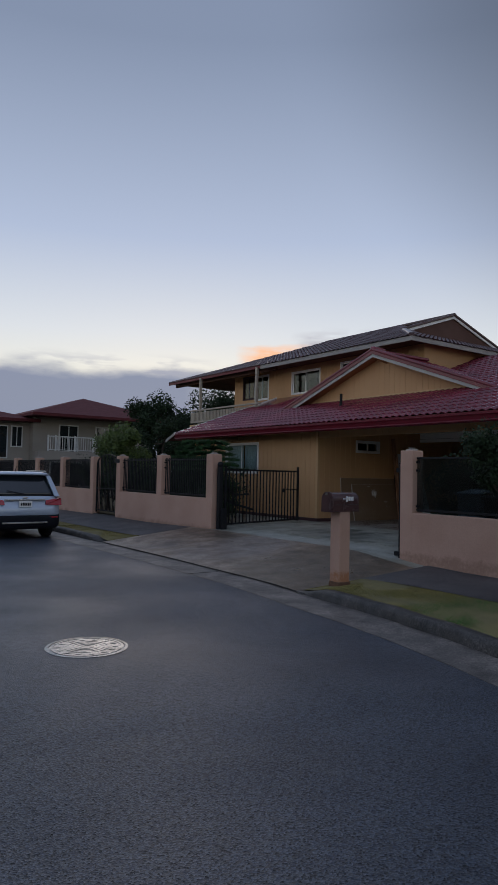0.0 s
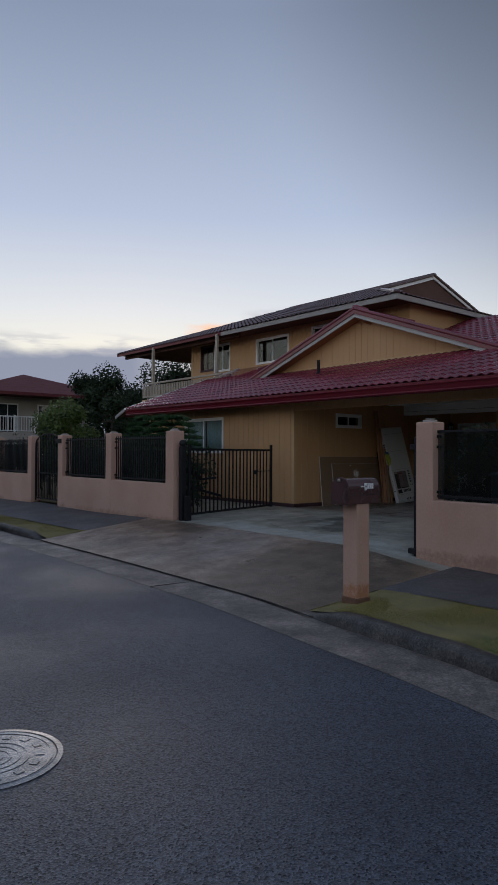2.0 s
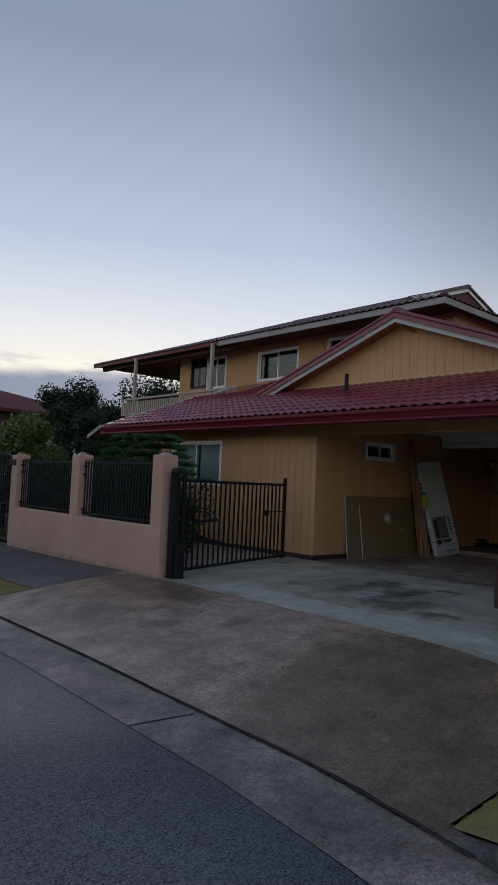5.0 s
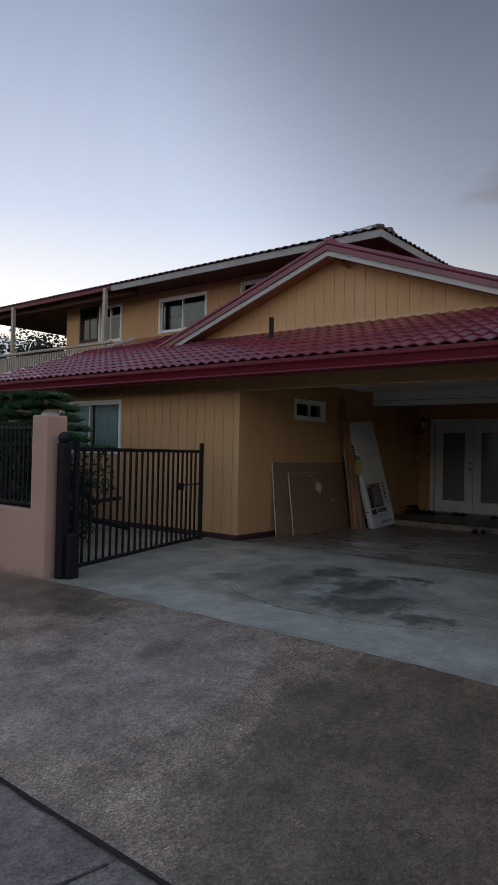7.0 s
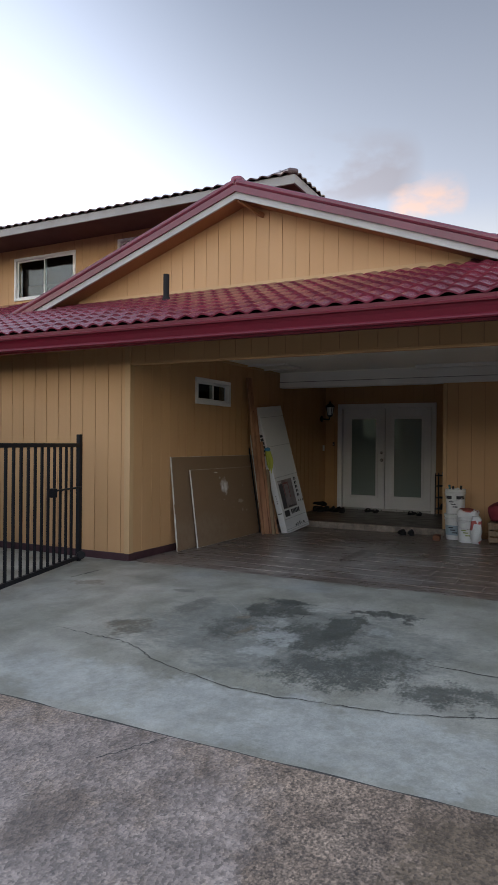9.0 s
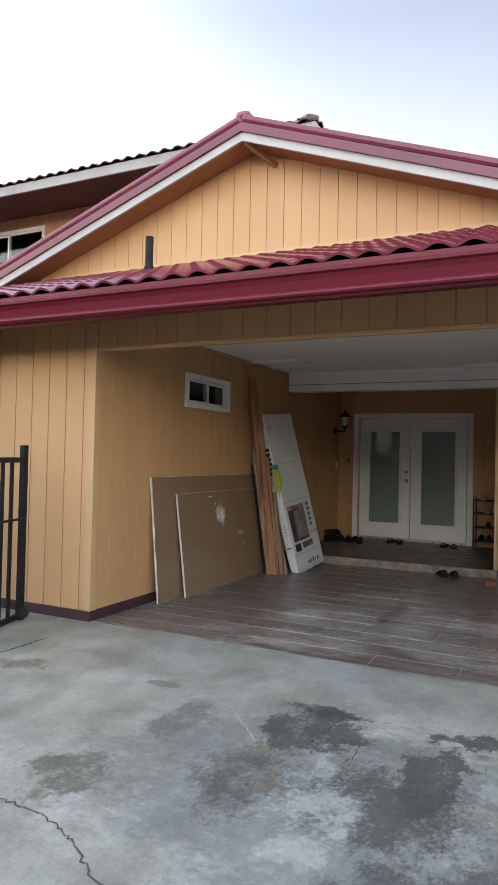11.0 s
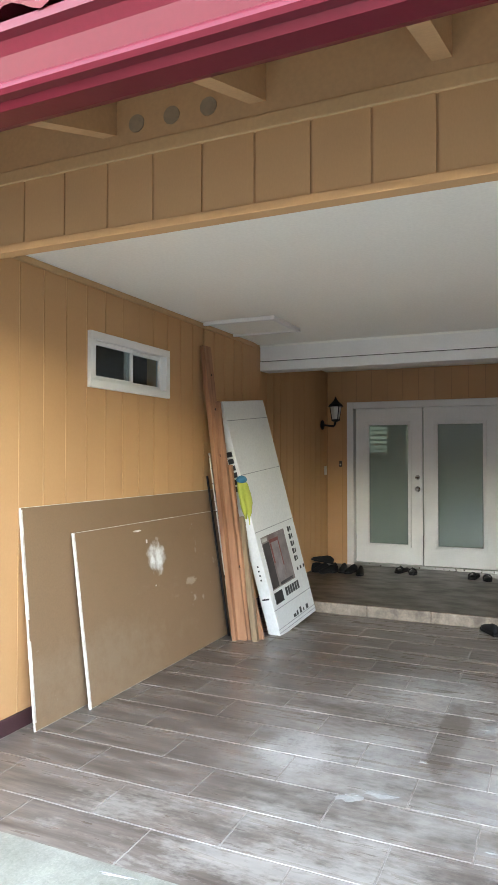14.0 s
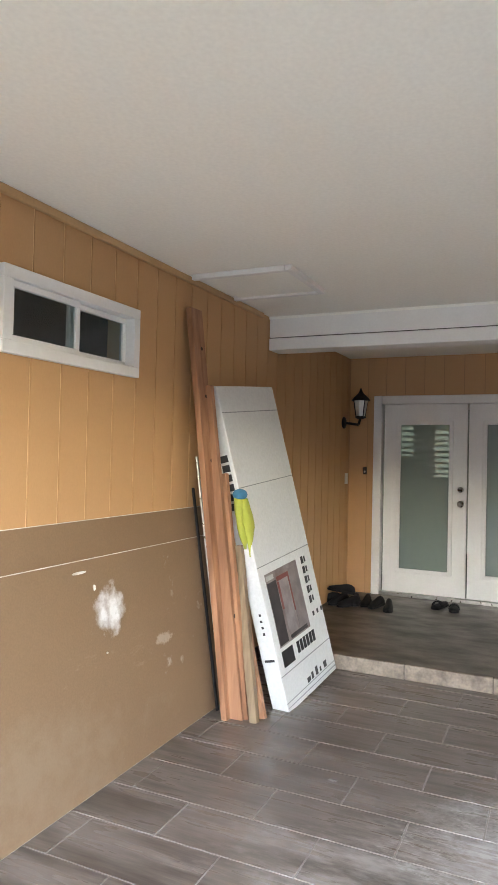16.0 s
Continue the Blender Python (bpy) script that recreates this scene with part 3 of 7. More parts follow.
def north_verge_z(x, y):
    f = smooth(0, 0.75, y - 13.21)
    return (1 - f) * (apron_z(x, 13.2) + 0.004) + f * (0.12 + 0.02 * noise.noise((x * 1.3, y * 1.3, 1)))


def sheet(bm, x0, x1, y0, y1, nx, ny, zf, xf=None):
    rows = []
    for j in range(ny + 1):
        y = y0 + (y1 - y0) * j / ny
        a, b = (x0, x1) if xf is None else xf(y)
        rows.append([bm.verts.new((a + (b - a) * i / nx, y, zf(a + (b - a) * i / nx, y))) for i in range(nx + 1)])
    for r, s in zip(rows, rows[1:]):
        for i in range(nx):
            bm.faces.new((r[i], r[i + 1], s[i + 1], s[i]))
    return bm


# added out of view: its height sets how much low western sky reaches the house
tagged(part("unseen_wall_west", box(B(), -13.4, -13.0, -70, 110, -0.1, 5.8), material("plain_far_plaster", (0.20, 0.19, 0.17), 0.9, scale=0.7)), "unseen plain wall added to cut low sky light across the street", "wall", kind="structure")
bm = B()
sheet(bm, -400, 500, -400, 500, 6, 6, lambda x, y: -0.10)
tagged(part("ground", bm, SOIL), "bare soil around the street and the gardens", "ground", kind="structure")
bm = B()
sheet(bm, 0, 1, -45, 160, 3, 205, lambda x, y: -0.002 * abs(x + 1) + 0.012, lambda y: (-9.0, kerb_x(y) - 0.60))
tagged(part("road", bm, ASPHALT), "damp dark asphalt road with coarse grain", "road", kind="structure")
bm = B()
sheet(bm, 0, 1, -45, 160, 3, 205, lambda x, y: 0.004 + 0.016 * smooth(0, 1, (x - kerb_x(y) + 0.60) / 0.60), lambda y: (kerb_x(y) - 0.60, kerb_x(y) + 0.02))
tagged(part("gutter_pan", bm, KERB), "worn concrete gutter strip along the kerb", "gutter", kind="structure")
# joint between gutter and apron
bm = B()
sheet(bm, 5.48, 5.52, 5.5, 13.2, 1, 120, lambda x, y: 0.034, lambda y: (kerb_x(y) - 0.016 + 0.014 * noise.noise((y * 4, 1, 1)) + 0.008 * noise.noise((y * 19, 3, 1)), kerb_x(y) + 0.018 + 0.016 * noise.noise((y * 5, 7, 1)) + 0.008 * noise.noise((y * 23, 5, 1))))
tagged(part("gutter_joint", bm, material("black_joint", (0.01, 0.01, 0.01), 0.9)), "dark open joint between gutter and drive", "joint", kind="structure")


tagged(part("gutter_pan_joint", bar(B(), (5.03, 8.07, 0.008), (5.56, 7.96, 0.022), 0.014, 0.006), KERB_DARK), "dark joint across the gutter strip", "joint", kind="structure")


def kerb_run(name, y0, y1, n, top, label):
    bm = B()
    rings = []
    for j in range(n + 1):
        y = y0 + (y1 - y0) * j / n
        end = smooth(0, 0.9, min(y - y0, y1 - y)) if name == "kerb" else 1
        h = 0.03 + (top - 0.03) * smooth(0, 0.8, min(abs(y - y0) + (9 if y0 < 0 or y0 > 100 else 0), abs(y1 - y) + (9 if y1 > 100 else 0)))
        x = kerb_x(y) + 0.025 * noise.noise((y * 1.7, 0, 5)) + 0.012 * noise.noise((y * 5.3, 2, 5))
        h += 0.016 * noise.noise((y * 2.3, 4, 5)) + 0.008 * noise.noise((y * 6.1, 9, 5))
        rings.append([bm.verts.new(p) for p in ((x - 0.02, y, -0.05), (x, y, h - 0.05), (x + 0.035, y, h - 0.008), (x + 0.07, y, h), (x + 0.17, y, h), (x + 0.18, y, -0.05))])
    for a, b in zip(rings, rings[1:]):
        for i in range(5):
            bm.faces.new((a[i], a[i + 1], b[i + 1], b[i]))
    bm.faces.new(rings[0]), bm.faces.new(rings[-1][::-1])
    bmesh.ops.recalc_face_normals(bm, faces=bm.faces[:])
    return tagged(part(name, bm, KERB_DARK, smooth=True), label, "kerb", kind="structure")


kerb_run("kerb", -30, 5.75, 240, 0.155, "dark worn concrete kerb beside dry grass")
kerb_run("kerb", 13.2, 150, 200, 0.15, "dark worn concrete kerb along a grass strip")

bm = B()
sheet(bm, 5.5, 8.12, 5.75, 13.2, 22, 60, apron_z, lambda y: (kerb_x(y) + 0.005, 8.12))
tagged(part("driveway_apron", bm, APRON), "weathered brown-grey concrete drive apron with damp stains", "driveway", kind="structure")
bm = B()
sheet(bm, 6.62, 8.3, 13.2, 60, 8, 120, apron_z)
tagged(part("sidewalk", bm, SIDEWALK), "dark asphalt sidewalk below the fence wall", "sidewalk", kind="structure")
bm = B()
sheet(bm, 6.80, 8.6, -30, 5.75, 8, 100, lambda x, y: (1 - smooth(0, 0.9, 5.75 - y)) * (apron_z(x, 5.75) + 0.003) + smooth(0, 0.9, 5.75 - y) * (0.155 + 0.02 * (x - 6.8)) + 0.002 * noise.noise((x, y, 2)))
tagged(part("sidewalk", bm, SIDEWALK), "dark asphalt sidewalk beside the dry grass strip", "sidewalk", kind="structure")
bm = B()
sheet(bm, 8.12, 11.838, 4.6, 16.5, 30, 90, slab_z)
tagged(part("driveway_slab", bm, SLAB), "pale grey-green concrete drive slab with dark stains", "driveway", kind="structure")
bm = B()
sheet(bm, 8.3, 12.5, 16.5, 40, 8, 40, lambda x, y: 0.33)
tagged(part("garden_soil", bm, SOIL), "shaded garden soil behind the fence wall", "soil", kind="structure")
bm = B()
sheet(bm, 8.6, 12.5, -20, 4.6, 8, 30, lambda x, y: 0.25)
tagged(part("garden_soil", bm, SOIL), "shaded garden soil behind the fence wall", "soil", kind="structure")
bm = B()
sheet(bm, 5.5, 6.84, -30, 5.72, 10, 90, verge_z, lambda y: (kerb_x(y) + 0.14, 6.84))
tagged(part("verge", bm, TURF), "thin soil strip between kerb and sidewalk", "verge", kind="structure")
bm = B()
sheet(bm, 5.5, 6.66, 13.2, 60, 10, 90, north_verge_z, lambda y: (kerb_x(y) + 0.14, 6.66))
tagged(part("verge", bm, TURF), "thin soil strip between kerb and sidewalk", "verge", kind="structure")

# ---- house ----
XF, YC = 11.80, 12.46          # front wall face, carport corner
FLOOR, PORCH, CEIL = 0.43, 0.535, 3.13
BAND = 0.088                   # height of the base band
NORTH = 19.2                   # north end of the lower storey's front
XB, XD = 16.10, 18.46          # porch step and beam, door wall
YP, YS = 9.53, 4.8             # porch side wall, south end of the carport
SL = 0.36                      # roof slope
house = thing("house", "two-storey ochre house with maroon tiled roofs and an open carport", "house")


def wider(h, d=0.02):
    return (h[0] - d, h[1] + d, h[2] - d, h[3] + d)


def wall_with_hole(name, x0, x1, y0, y1, z0, z1, holes, mat, axis="y", label=""):
    """A wall along one axis, cut through at holes (a0, a1, z0, z1)."""
    bm = B()
    a0, a1 = (y0, y1) if axis == "y" else (x0, x1)
    cuts = sorted({a0, a1, *[h[0] for h in holes], *[h[1] for h in holes]})
    for a, b in zip(cuts, cuts[1:]):
        spans = [(z0, z1)]
        for h in holes:
            if h[0] <= a and b <= h[1]:
                spans = [s for q in spans for s in ((q[0], min(q[1], h[2])), (max(q[0], h[3]), q[1])) if s[1] - s[0] > 1e-4]
        for s in spans:
            if axis == "y":
                box(bm, x0, x1, a, b, *s)
            else:
                box(bm, a, b, y0, y1, *s)
    return part(name, bm, mat, house, label)


LW = (15.33, 17.1, 1.80, 2.70)      # lower front window: y0 y1 z0 z1
SW = (13.345, 14.24, 2.482, 2.748)     # small carport window: x0 x1 z0 z1
UWX = 15.75                          # upper front wall
UW = (16.89, 18.475, 4.915, 5.71)
UW2 = (20.06, 20.93, 4.86, 5.80)
UW3 = (21.05, 21.80, 4.94, 5.84)
UW4 = (14.90, 15.71, 5.15, 5.775)
front_wall = wall_with_hole("front_wall", XF + 0.001, XF + 0.16, YC + 0.012, NORTH, 0.25, 3.34, [wider(LW)], BACKING)
side_wall = wall_with_hole("carport_wall", XF + 0.16, XD, YC - 0.003, YC + 0.16, 0.25, 3.38, [wider(SW)], LIT_BACKING, "x")
door_wall = wall_with_hole("porch_wall", XD - 0.002, XD + 0.16, 5.0, YC + 0.3, 0.25, 3.5, [(10.22, 12.11, PORCH, 2.63)], BACKING)
wall_with_hole("porch_side_wall", XB + 0.16, XD + 0.012, YP - 0.16, YP - 0.012, 0.25, 3.5, [], BACKING, "x")
carport_back = wall_with_hole("carport_back_wall", XB + 0.062, XB + 0.16, YS - 0.15, YP - 0.012, 0.25, 2.857, [], BACKING)
wall_with_hole("carport_south_wall", XF + 1.2, XB, YS - 0.15, YS, 0.25, 3.5, [], SIDING, "x")
north_wall = wall_with_hole("north_wall", XF + 0.16, UWX, NORTH - 0.15, NORTH, 0.25, 3.34, [], SIDING, "x")
wall_with_hole("rear_front_wall", UWX, UWX + 0.15, NORTH, 22.5, 0.25, 3.6, [], SIDING)
wall_with_hole("rear_north_wall", UWX + 0.15, 24.6, 22.35, 22.5, 0.25, 3.6, [], SIDING, "x")
back_wall = wall_with_hole("back_wall", 24.6, 24.75, 4.65, 24.0, 0.0, 6.2, [], SIDING)
upper_wall = wall_with_hole("upper_wall", UWX, UWX + 0.15, 11.95, 22.5, 3.6, 5.96, [wider(h) for h in (UW, UW2, UW3, UW4)], SIDING)
wall_with_hole("upper_south_wall", UWX + 0.15, 24.6, 11.95, 12.10, 3.6, 5.96, [], SIDING, "x")
wall_with_hole("upper_north_wall", UWX + 0.15, 24.6, 22.35, 22.5, 3.6, 5.96, [], SIDING, "x")

# added near-black lining: its colour stands in for the shade of unlit rooms
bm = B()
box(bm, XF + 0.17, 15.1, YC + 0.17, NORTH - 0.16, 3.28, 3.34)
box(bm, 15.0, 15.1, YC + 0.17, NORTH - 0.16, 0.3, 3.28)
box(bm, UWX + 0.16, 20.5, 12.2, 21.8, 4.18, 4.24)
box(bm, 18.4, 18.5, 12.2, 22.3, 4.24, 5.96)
part("room_shade_lining", bm, ROOM_SHADE, house)
# entrance room behind the glazed doors
RX1 = 22.3
JAL = [(11.88, 12.16, 1.72, 2.52), (12.50, 12.86, 2.05, 2.62)]
# floor takes the same near-black room shade
part("room_floor", box(B(), XD + 0.17, RX1, 8.0, 13.6, 0.4, PORCH - 0.01), ROOM_SHADE, house)
part("room_ceiling", box(B(), XD + 0.17, RX1, 8.0, 13.6, 2.80, 2.9), CEILING, house)
ROOM_PAINT = material("grey_green_room_paint", (0.40, 0.43, 0.36), 0.8, scale=2)
for y in (8.0, 13.5):
    part("room_wall", box(B(), XD + 0.17, RX1, y, y + 0.1, PORCH - 0.01, 2.80), ROOM_PAINT, house)
room_wall = wall_with_hole("room_wall", RX1, RX1 + 0.1, 8.1, 13.5, PORCH - 0.01, 2.80, JAL, ROOM_PAINT)
day = bpy.data.materials.new("dusk_backdrop")
day.use_nodes = True
day.node_tree.nodes["Principled BSDF"].inputs["Base Color"].default_value = (0, 0, 0, 1)
day.node_tree.nodes["Principled BSDF"].inputs["Emission Color"].default_value = (0.62, 0.68, 0.66, 1)
day.node_tree.nodes["Principled BSDF"].inputs["Emission Strength"].default_value = 0.16
tagged(part("backdrop", box(B(), RX1 + 0.5, RX1 + 0.52, 11.2, 13.4, 1.4, 3.0), day), "pale dusk daylight beyond the louvred windows", "backdrop", kind="structure")
for y0, y1, z0, z1 in JAL:
    jw = thing("louvre_window", "glass louvre window of the entrance room", "window")
    jw.parent = house
    del jw["category"]
    k = 0
    while z0 + 0.09 * k < z1:
        part("louvre", bar(B(), (RX1 + 0.05, y0, z0 + 0.05 + 0.09 * k), (RX1 + 0.05, y1, z0 + 0.05 + 0.09 * k), 0.05, 0.035), ROOM_PAINT, jw)
        k += 1
glow = bpy.data.materials.new("lit_lamp_glass")
glow.use_nodes = True
glow.node_tree.nodes["Principled BSDF"].inputs["Emission Color"].default_value = (1.0, 0.86, 0.62, 1)
glow.node_tree.nodes["Principled BSDF"].inputs["Emission Strength"].default_value = 0.5
room_lamp = thing("ceiling_lamp", "small lit bowl lamp on the entrance room ceiling", "lamp")
part("bowl", ball(B(), (21.6, 12.27, 2.77), 0.15, (1, 1, 0.5)), glow, room_lamp, "glowing glass bowl", smooth=True)

# carport ceiling, beam, header
bm = B()
box(bm, XF + 0.051, XB + 0.05, YS, YC, CEIL, CEIL + 0.08)
box(bm, XB + 0.05, XD, YP - 0.05, YC, CEIL - 0.02, CEIL + 0.08)
tagged(part("ceiling", bm, CEILING), "flat white painted carport ceiling", "ceiling", kind="structure")
bm = B()
box(bm, XB + 0.055, XB + 0.24, YS, YC - 0.01, 2.962, CEIL - 0.002, 0.006)
box(bm, XB + 0.04, XB + 0.255, YS, YC - 0.012, 2.858, 2.954, 0.008)
part("porch_beam", bm, WHITE, house, "white boxed ceiling beam")
part("beam_seam", box(B(), XB + 0.06, XB + 0.235, YS, YC - 0.012, 2.95, 2.966), material("dark_seam", (0.12, 0.11, 0.10), 0.9), house)
bm = B()
box(bm, XF + 0.0, XF + 0.05, YS, YC - 0.002, 2.818, 3.35)
header = part("carport_header", bm, BACKING, house)
bm = B()
box(bm, XF - 0.010, XF + 0.052, YS, YC - 0.004, 2.803, 2.836, 0.003)
part("header_edge", bm, SIDING, house)
bm = B()
box(bm, XF - 0.016, XF + 0.01, YS, NORTH, 3.082, 3.134, 0.004)
part("soffit_moulding", bm, SIDING_TRIM, house)
bm = B()
box(bm, 14.83, 15.40, 11.77, 12.36, CEIL - 0.02, CEIL - 0.003, 0.004)
part("attic_hatch", bm, CEILING, house, "white painted ceiling hatch")
bm = B()
for e in ((14.80, 15.43, 11.74, 11.78), (14.80, 14.84, 11.781, 12.40), (15.39, 15.43, 11.781, 12.40)):
    box(bm, *e, CEIL - 0.035, CEIL - 0.002, 0.004)
part("hatch_trim", bm, WHITE, house)

part("ceiling_trim", box(B(), XF + 0.06, XB - 0.11, YC - 0.034, YC - 0.009, CEIL - 0.04, CEIL - 0.001, 0.006), SIDING_TRIM, house)
# base band and post of the carport corner
bm = B()
box(bm, XF - 0.022, XF + 0.15, YC + 0.012, NORTH + 0.02, 0.2, FLOOR + BAND, 0.006)
box(bm, XF - 0.022, XD, YC - 0.024, YC + 0.0118, 0.2, FLOOR + BAND, 0.006)
part("base_band", bm, BASE_BAND, house, "dark plum painted base band")
bm = B()
box(bm, XF - 0.026, XF + 0.06, YC - 0.03, YC + 0.05, FLOOR + BAND, 3.06, 0.006)
part("corner_board", bm, SIDING_TRIM, house)

# carport and porch floors
bm = B()
box(bm, XF - 0.002, XB, YS - 0.1, YC, 0.1, FLOOR - 0.0025)
carport_floor = tagged(part("carport_floor", bm, material("pale_grout", (0.34, 0.31, 0.275), 0.9, spot=(0.18, 0.155, 0.13), scale=3, amount=0.9)), "grey-brown wood-look tile carport floor with pale grout", "floor", kind="structure")
bm = B()
box(bm, XB, XD + 0.012, YP - 0.01, YC, 0.1, PORCH)
porch_floor = tagged(part("porch_floor", bm, material("brown_porch_tile", (0.125, 0.102, 0.078), 0.42, spot=(0.056, 0.045, 0.034), scale=4.5, amount=1.0, stretch=(1.6, 0.8, 1), fine=0.15, rough_vary=0.2)), "dark brown raised porch floor by the doors", "floor", kind="structure")


# ---- roofs ----
TW, TL = 0.2025, 0.345         # tile pitch across and along the slope
TILE_PROFILE = [(i / 7, 0.036 * (0.5 - 0.5 * math.cos(2 * math.pi * i / 7)) ** 0.8) for i in range(8)]


def tile_lists(o, u, v, n):
    """One pressed tile: corner o, across u, up the slope v, normal n (unit vectors)."""
    vs, fs = [], []
    for s, h in TILE_PROFILE:
        base = o + u * (s * TW)
        vs += [base + n * (h - 0.002), base + n * (h + 0.016), base + v * (TL + 0.012) + n * (h - 0.004)]
    for i in range(7):
        a, b = 3 * i, 3 * i + 3
        fs += [(a, b, b + 1, a + 1), (a + 1, b + 1, b + 2, a + 2)]
    return vs, fs


def tile_field(name, o, u, v, cols, rows, mat, parent, keep=None):
    o, u, v = Vector(o), Vector(u).normalized(), Vector(v).normalized()
    n = u.cross(v).normalized()
    n = n if n.z > 0 else -n
    vs, fs = [], []
    for j in range(rows):
        for i in range(cols):
            p = o + u * (i * TW) + v * (j * TL)
            if keep and not keep(p + u * (TW / 2) + v * (TL / 2), i, j):
                continue
            a, b = tile_lists(p, u, v, n)
            k = len(vs)
            vs += a
            fs += [tuple(q + k for q in f) for f in b]
    return from_lists(name, vs, fs, mat, parent, "", "stuff")


NX = math.sqrt(1 + SL * SL)
UPX = Vector((1 / NX, 0, SL / NX))         # up the street-facing slopes
EX, EZ = 11.06, 3.135                       # lower eave
RY0, RY1 = 4.2, 19.45


def lower_z(x):
    return EZ + SL * (x - EX)


bm = B()
prism(bm, [(EX + 0.03, RY0, EZ - 0.02), (UWX + 0.1, RY0, lower_z(UWX + 0.1) - 0.03), (UWX + 0.1, RY0, lower_z(UWX + 0.1) - 0.07), (EX + 0.03, RY0, EZ - 0.06)], (0, RY1 - RY0, 0))
lower_roof = part("lower_roof", bm, SOFFIT, house, "maroon pressed-tile roof over the carport")
bm = B()
prism(bm, [(EX + 0.04, RY0 + 0.01, EZ - 0.018), (UWX + 0.08, RY0 + 0.01, lower_z(UWX + 0.08) - 0.025), (UWX + 0.08, RY0 + 0.01, lower_z(UWX + 0.08) - 0.015), (EX + 0.04, RY0 + 0.01, EZ - 0.008)], (0, RY1 - RY0 - 0.02, 0))
part("roof_deck", bm, ROOF, house)
# the carport roof goes on to its ridge beside the upper storey
RIDGE = 18.5
bm = B()
prism(bm, [(UWX + 0.081, RY0 + 0.01, lower_z(UWX + 0.08) - 0.08), (UWX + 0.081, RY0 + 0.01, lower_z(UWX + 0.08) - 0.015), (RIDGE, RY0 + 0.01, lower_z(RIDGE) - 0.015), (25.2, RY0 + 0.01, lower_z(RIDGE) - SL * (25.2 - RIDGE)), (25.2, RY0 + 0.01, lower_z(RIDGE) - SL * (25.2 - RIDGE) - 0.07), (RIDGE, RY0 + 0.01, lower_z(RIDGE) - 0.09)], (0, 11.93 - RY0 - 0.01, 0))
part("roof_deck", bm, ROOF, house)
part("eave_strip", box(B(), EX + 0.006, EX + 0.0295, RY0, RY1 - 0.02, EZ - 0.05, EZ + 0.008), GUTTER, house, "maroon strip under the lowest tiles")
# gutter: box profile with a lip and a moulded face
bm = B()
prof = [(11.17, 2.945), (11.20, 2.955), (11.20, 3.10), (11.135, 3.10), (11.045, 3.115), (11.03, 3.127), (11.014, 3.118), (11.016, 3.100), (11.036, 3.090), (11.052, 3.06), (11.068, 3.005), (11.058, 2.992), (11.054, 2.978), (11.062, 2.966), (11.085, 2.962), (11.10, 2.945)]
prism(bm, [(x, RY0, z - 0.025) for x, z in prof], (0, RY1 - RY0 - 0.02, 0))
part("gutter", bm, GUTTER, house, "maroon painted box gutter")
bm = B()
box(bm, 11.205, 11.235, RY0, RY1 - 0.02, 2.97, EZ + 0.02)
# dark plum paints in the shadow behind and below the gutter
part("fascia", bm, material("shadow_plum_fascia", (0.045, 0.014, 0.022), 0.6, scale=3), house)
# sloping soffit boards, rafters and vent blocks under the lower eave
for k in range(23):
    y = 10.55 - 9 * 0.61 + k * 0.61
    part("rafter_tail", prism(B(), [(11.24, y, lower_z(11.24) - 0.20), (XF, y, lower_z(XF) - 0.22), (XF, y, lower_z(XF) - 0.065), (11.24, y, lower_z(11.24) - 0.065)], (0, 0.06, 0)), SOFFIT, house)
bm = B()
box(bm, XF - 0.012, XF + 0.012, YS, NORTH, 3.128, 3.34)
part("vent_block", bm, SOFFIT, house)
VENT = material("grey_vent_mesh", (0.27, 0.20, 0.13), 0.8, scale=40)
for y in (8.32, 10.77, 13.20, 15.64):
    for d in (0, 0.15, 0.30):
        part("vent_screen", rod(B(), (XF - 0.016, y + d, 3.205), (XF - 0.010, y + d, 3.205), 0.033, seg=18), VENT, house, "round screened soffit vent")
# north end of the lower roof
bm = B()
for s in (0, 1):
    bar(bm, (EX + 0.02, RY1 + 0.02 + 0.03 * s, EZ - 0.05 - 0.0 * s), (UWX, RY1 + 0.02 + 0.03 * s, lower_z(UWX) - 0.05), 0.03, 0.16)
part("rake_board", bm, WHITE, house)
bm = B()
prism(bm, [(XF, NORTH, 3.342), (XF, NORTH, lower_z(XF) - 0.07), (UWX, NORTH, lower_z(UWX) - 0.07), (UWX, NORTH, 3.342)], (0, -0.15, 0))
part("north_gable", bm, SIDING, house)
bm = B()
prism(bm, [(EX + 0.06, RY1 + 0.06, 3.20), (EX + 0.06, 20.14, 2.95), (EX + 0.06, 20.14, 2.91), (EX + 0.06, RY1 + 0.06, 3.16)], (4.5, 0, 0))
side_roof = part("side_roof", bm, ROOF, house, "low maroon roof slope at the north end")
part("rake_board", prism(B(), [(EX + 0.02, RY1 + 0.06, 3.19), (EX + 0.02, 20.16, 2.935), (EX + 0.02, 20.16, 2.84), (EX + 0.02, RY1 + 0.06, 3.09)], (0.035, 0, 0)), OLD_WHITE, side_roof)

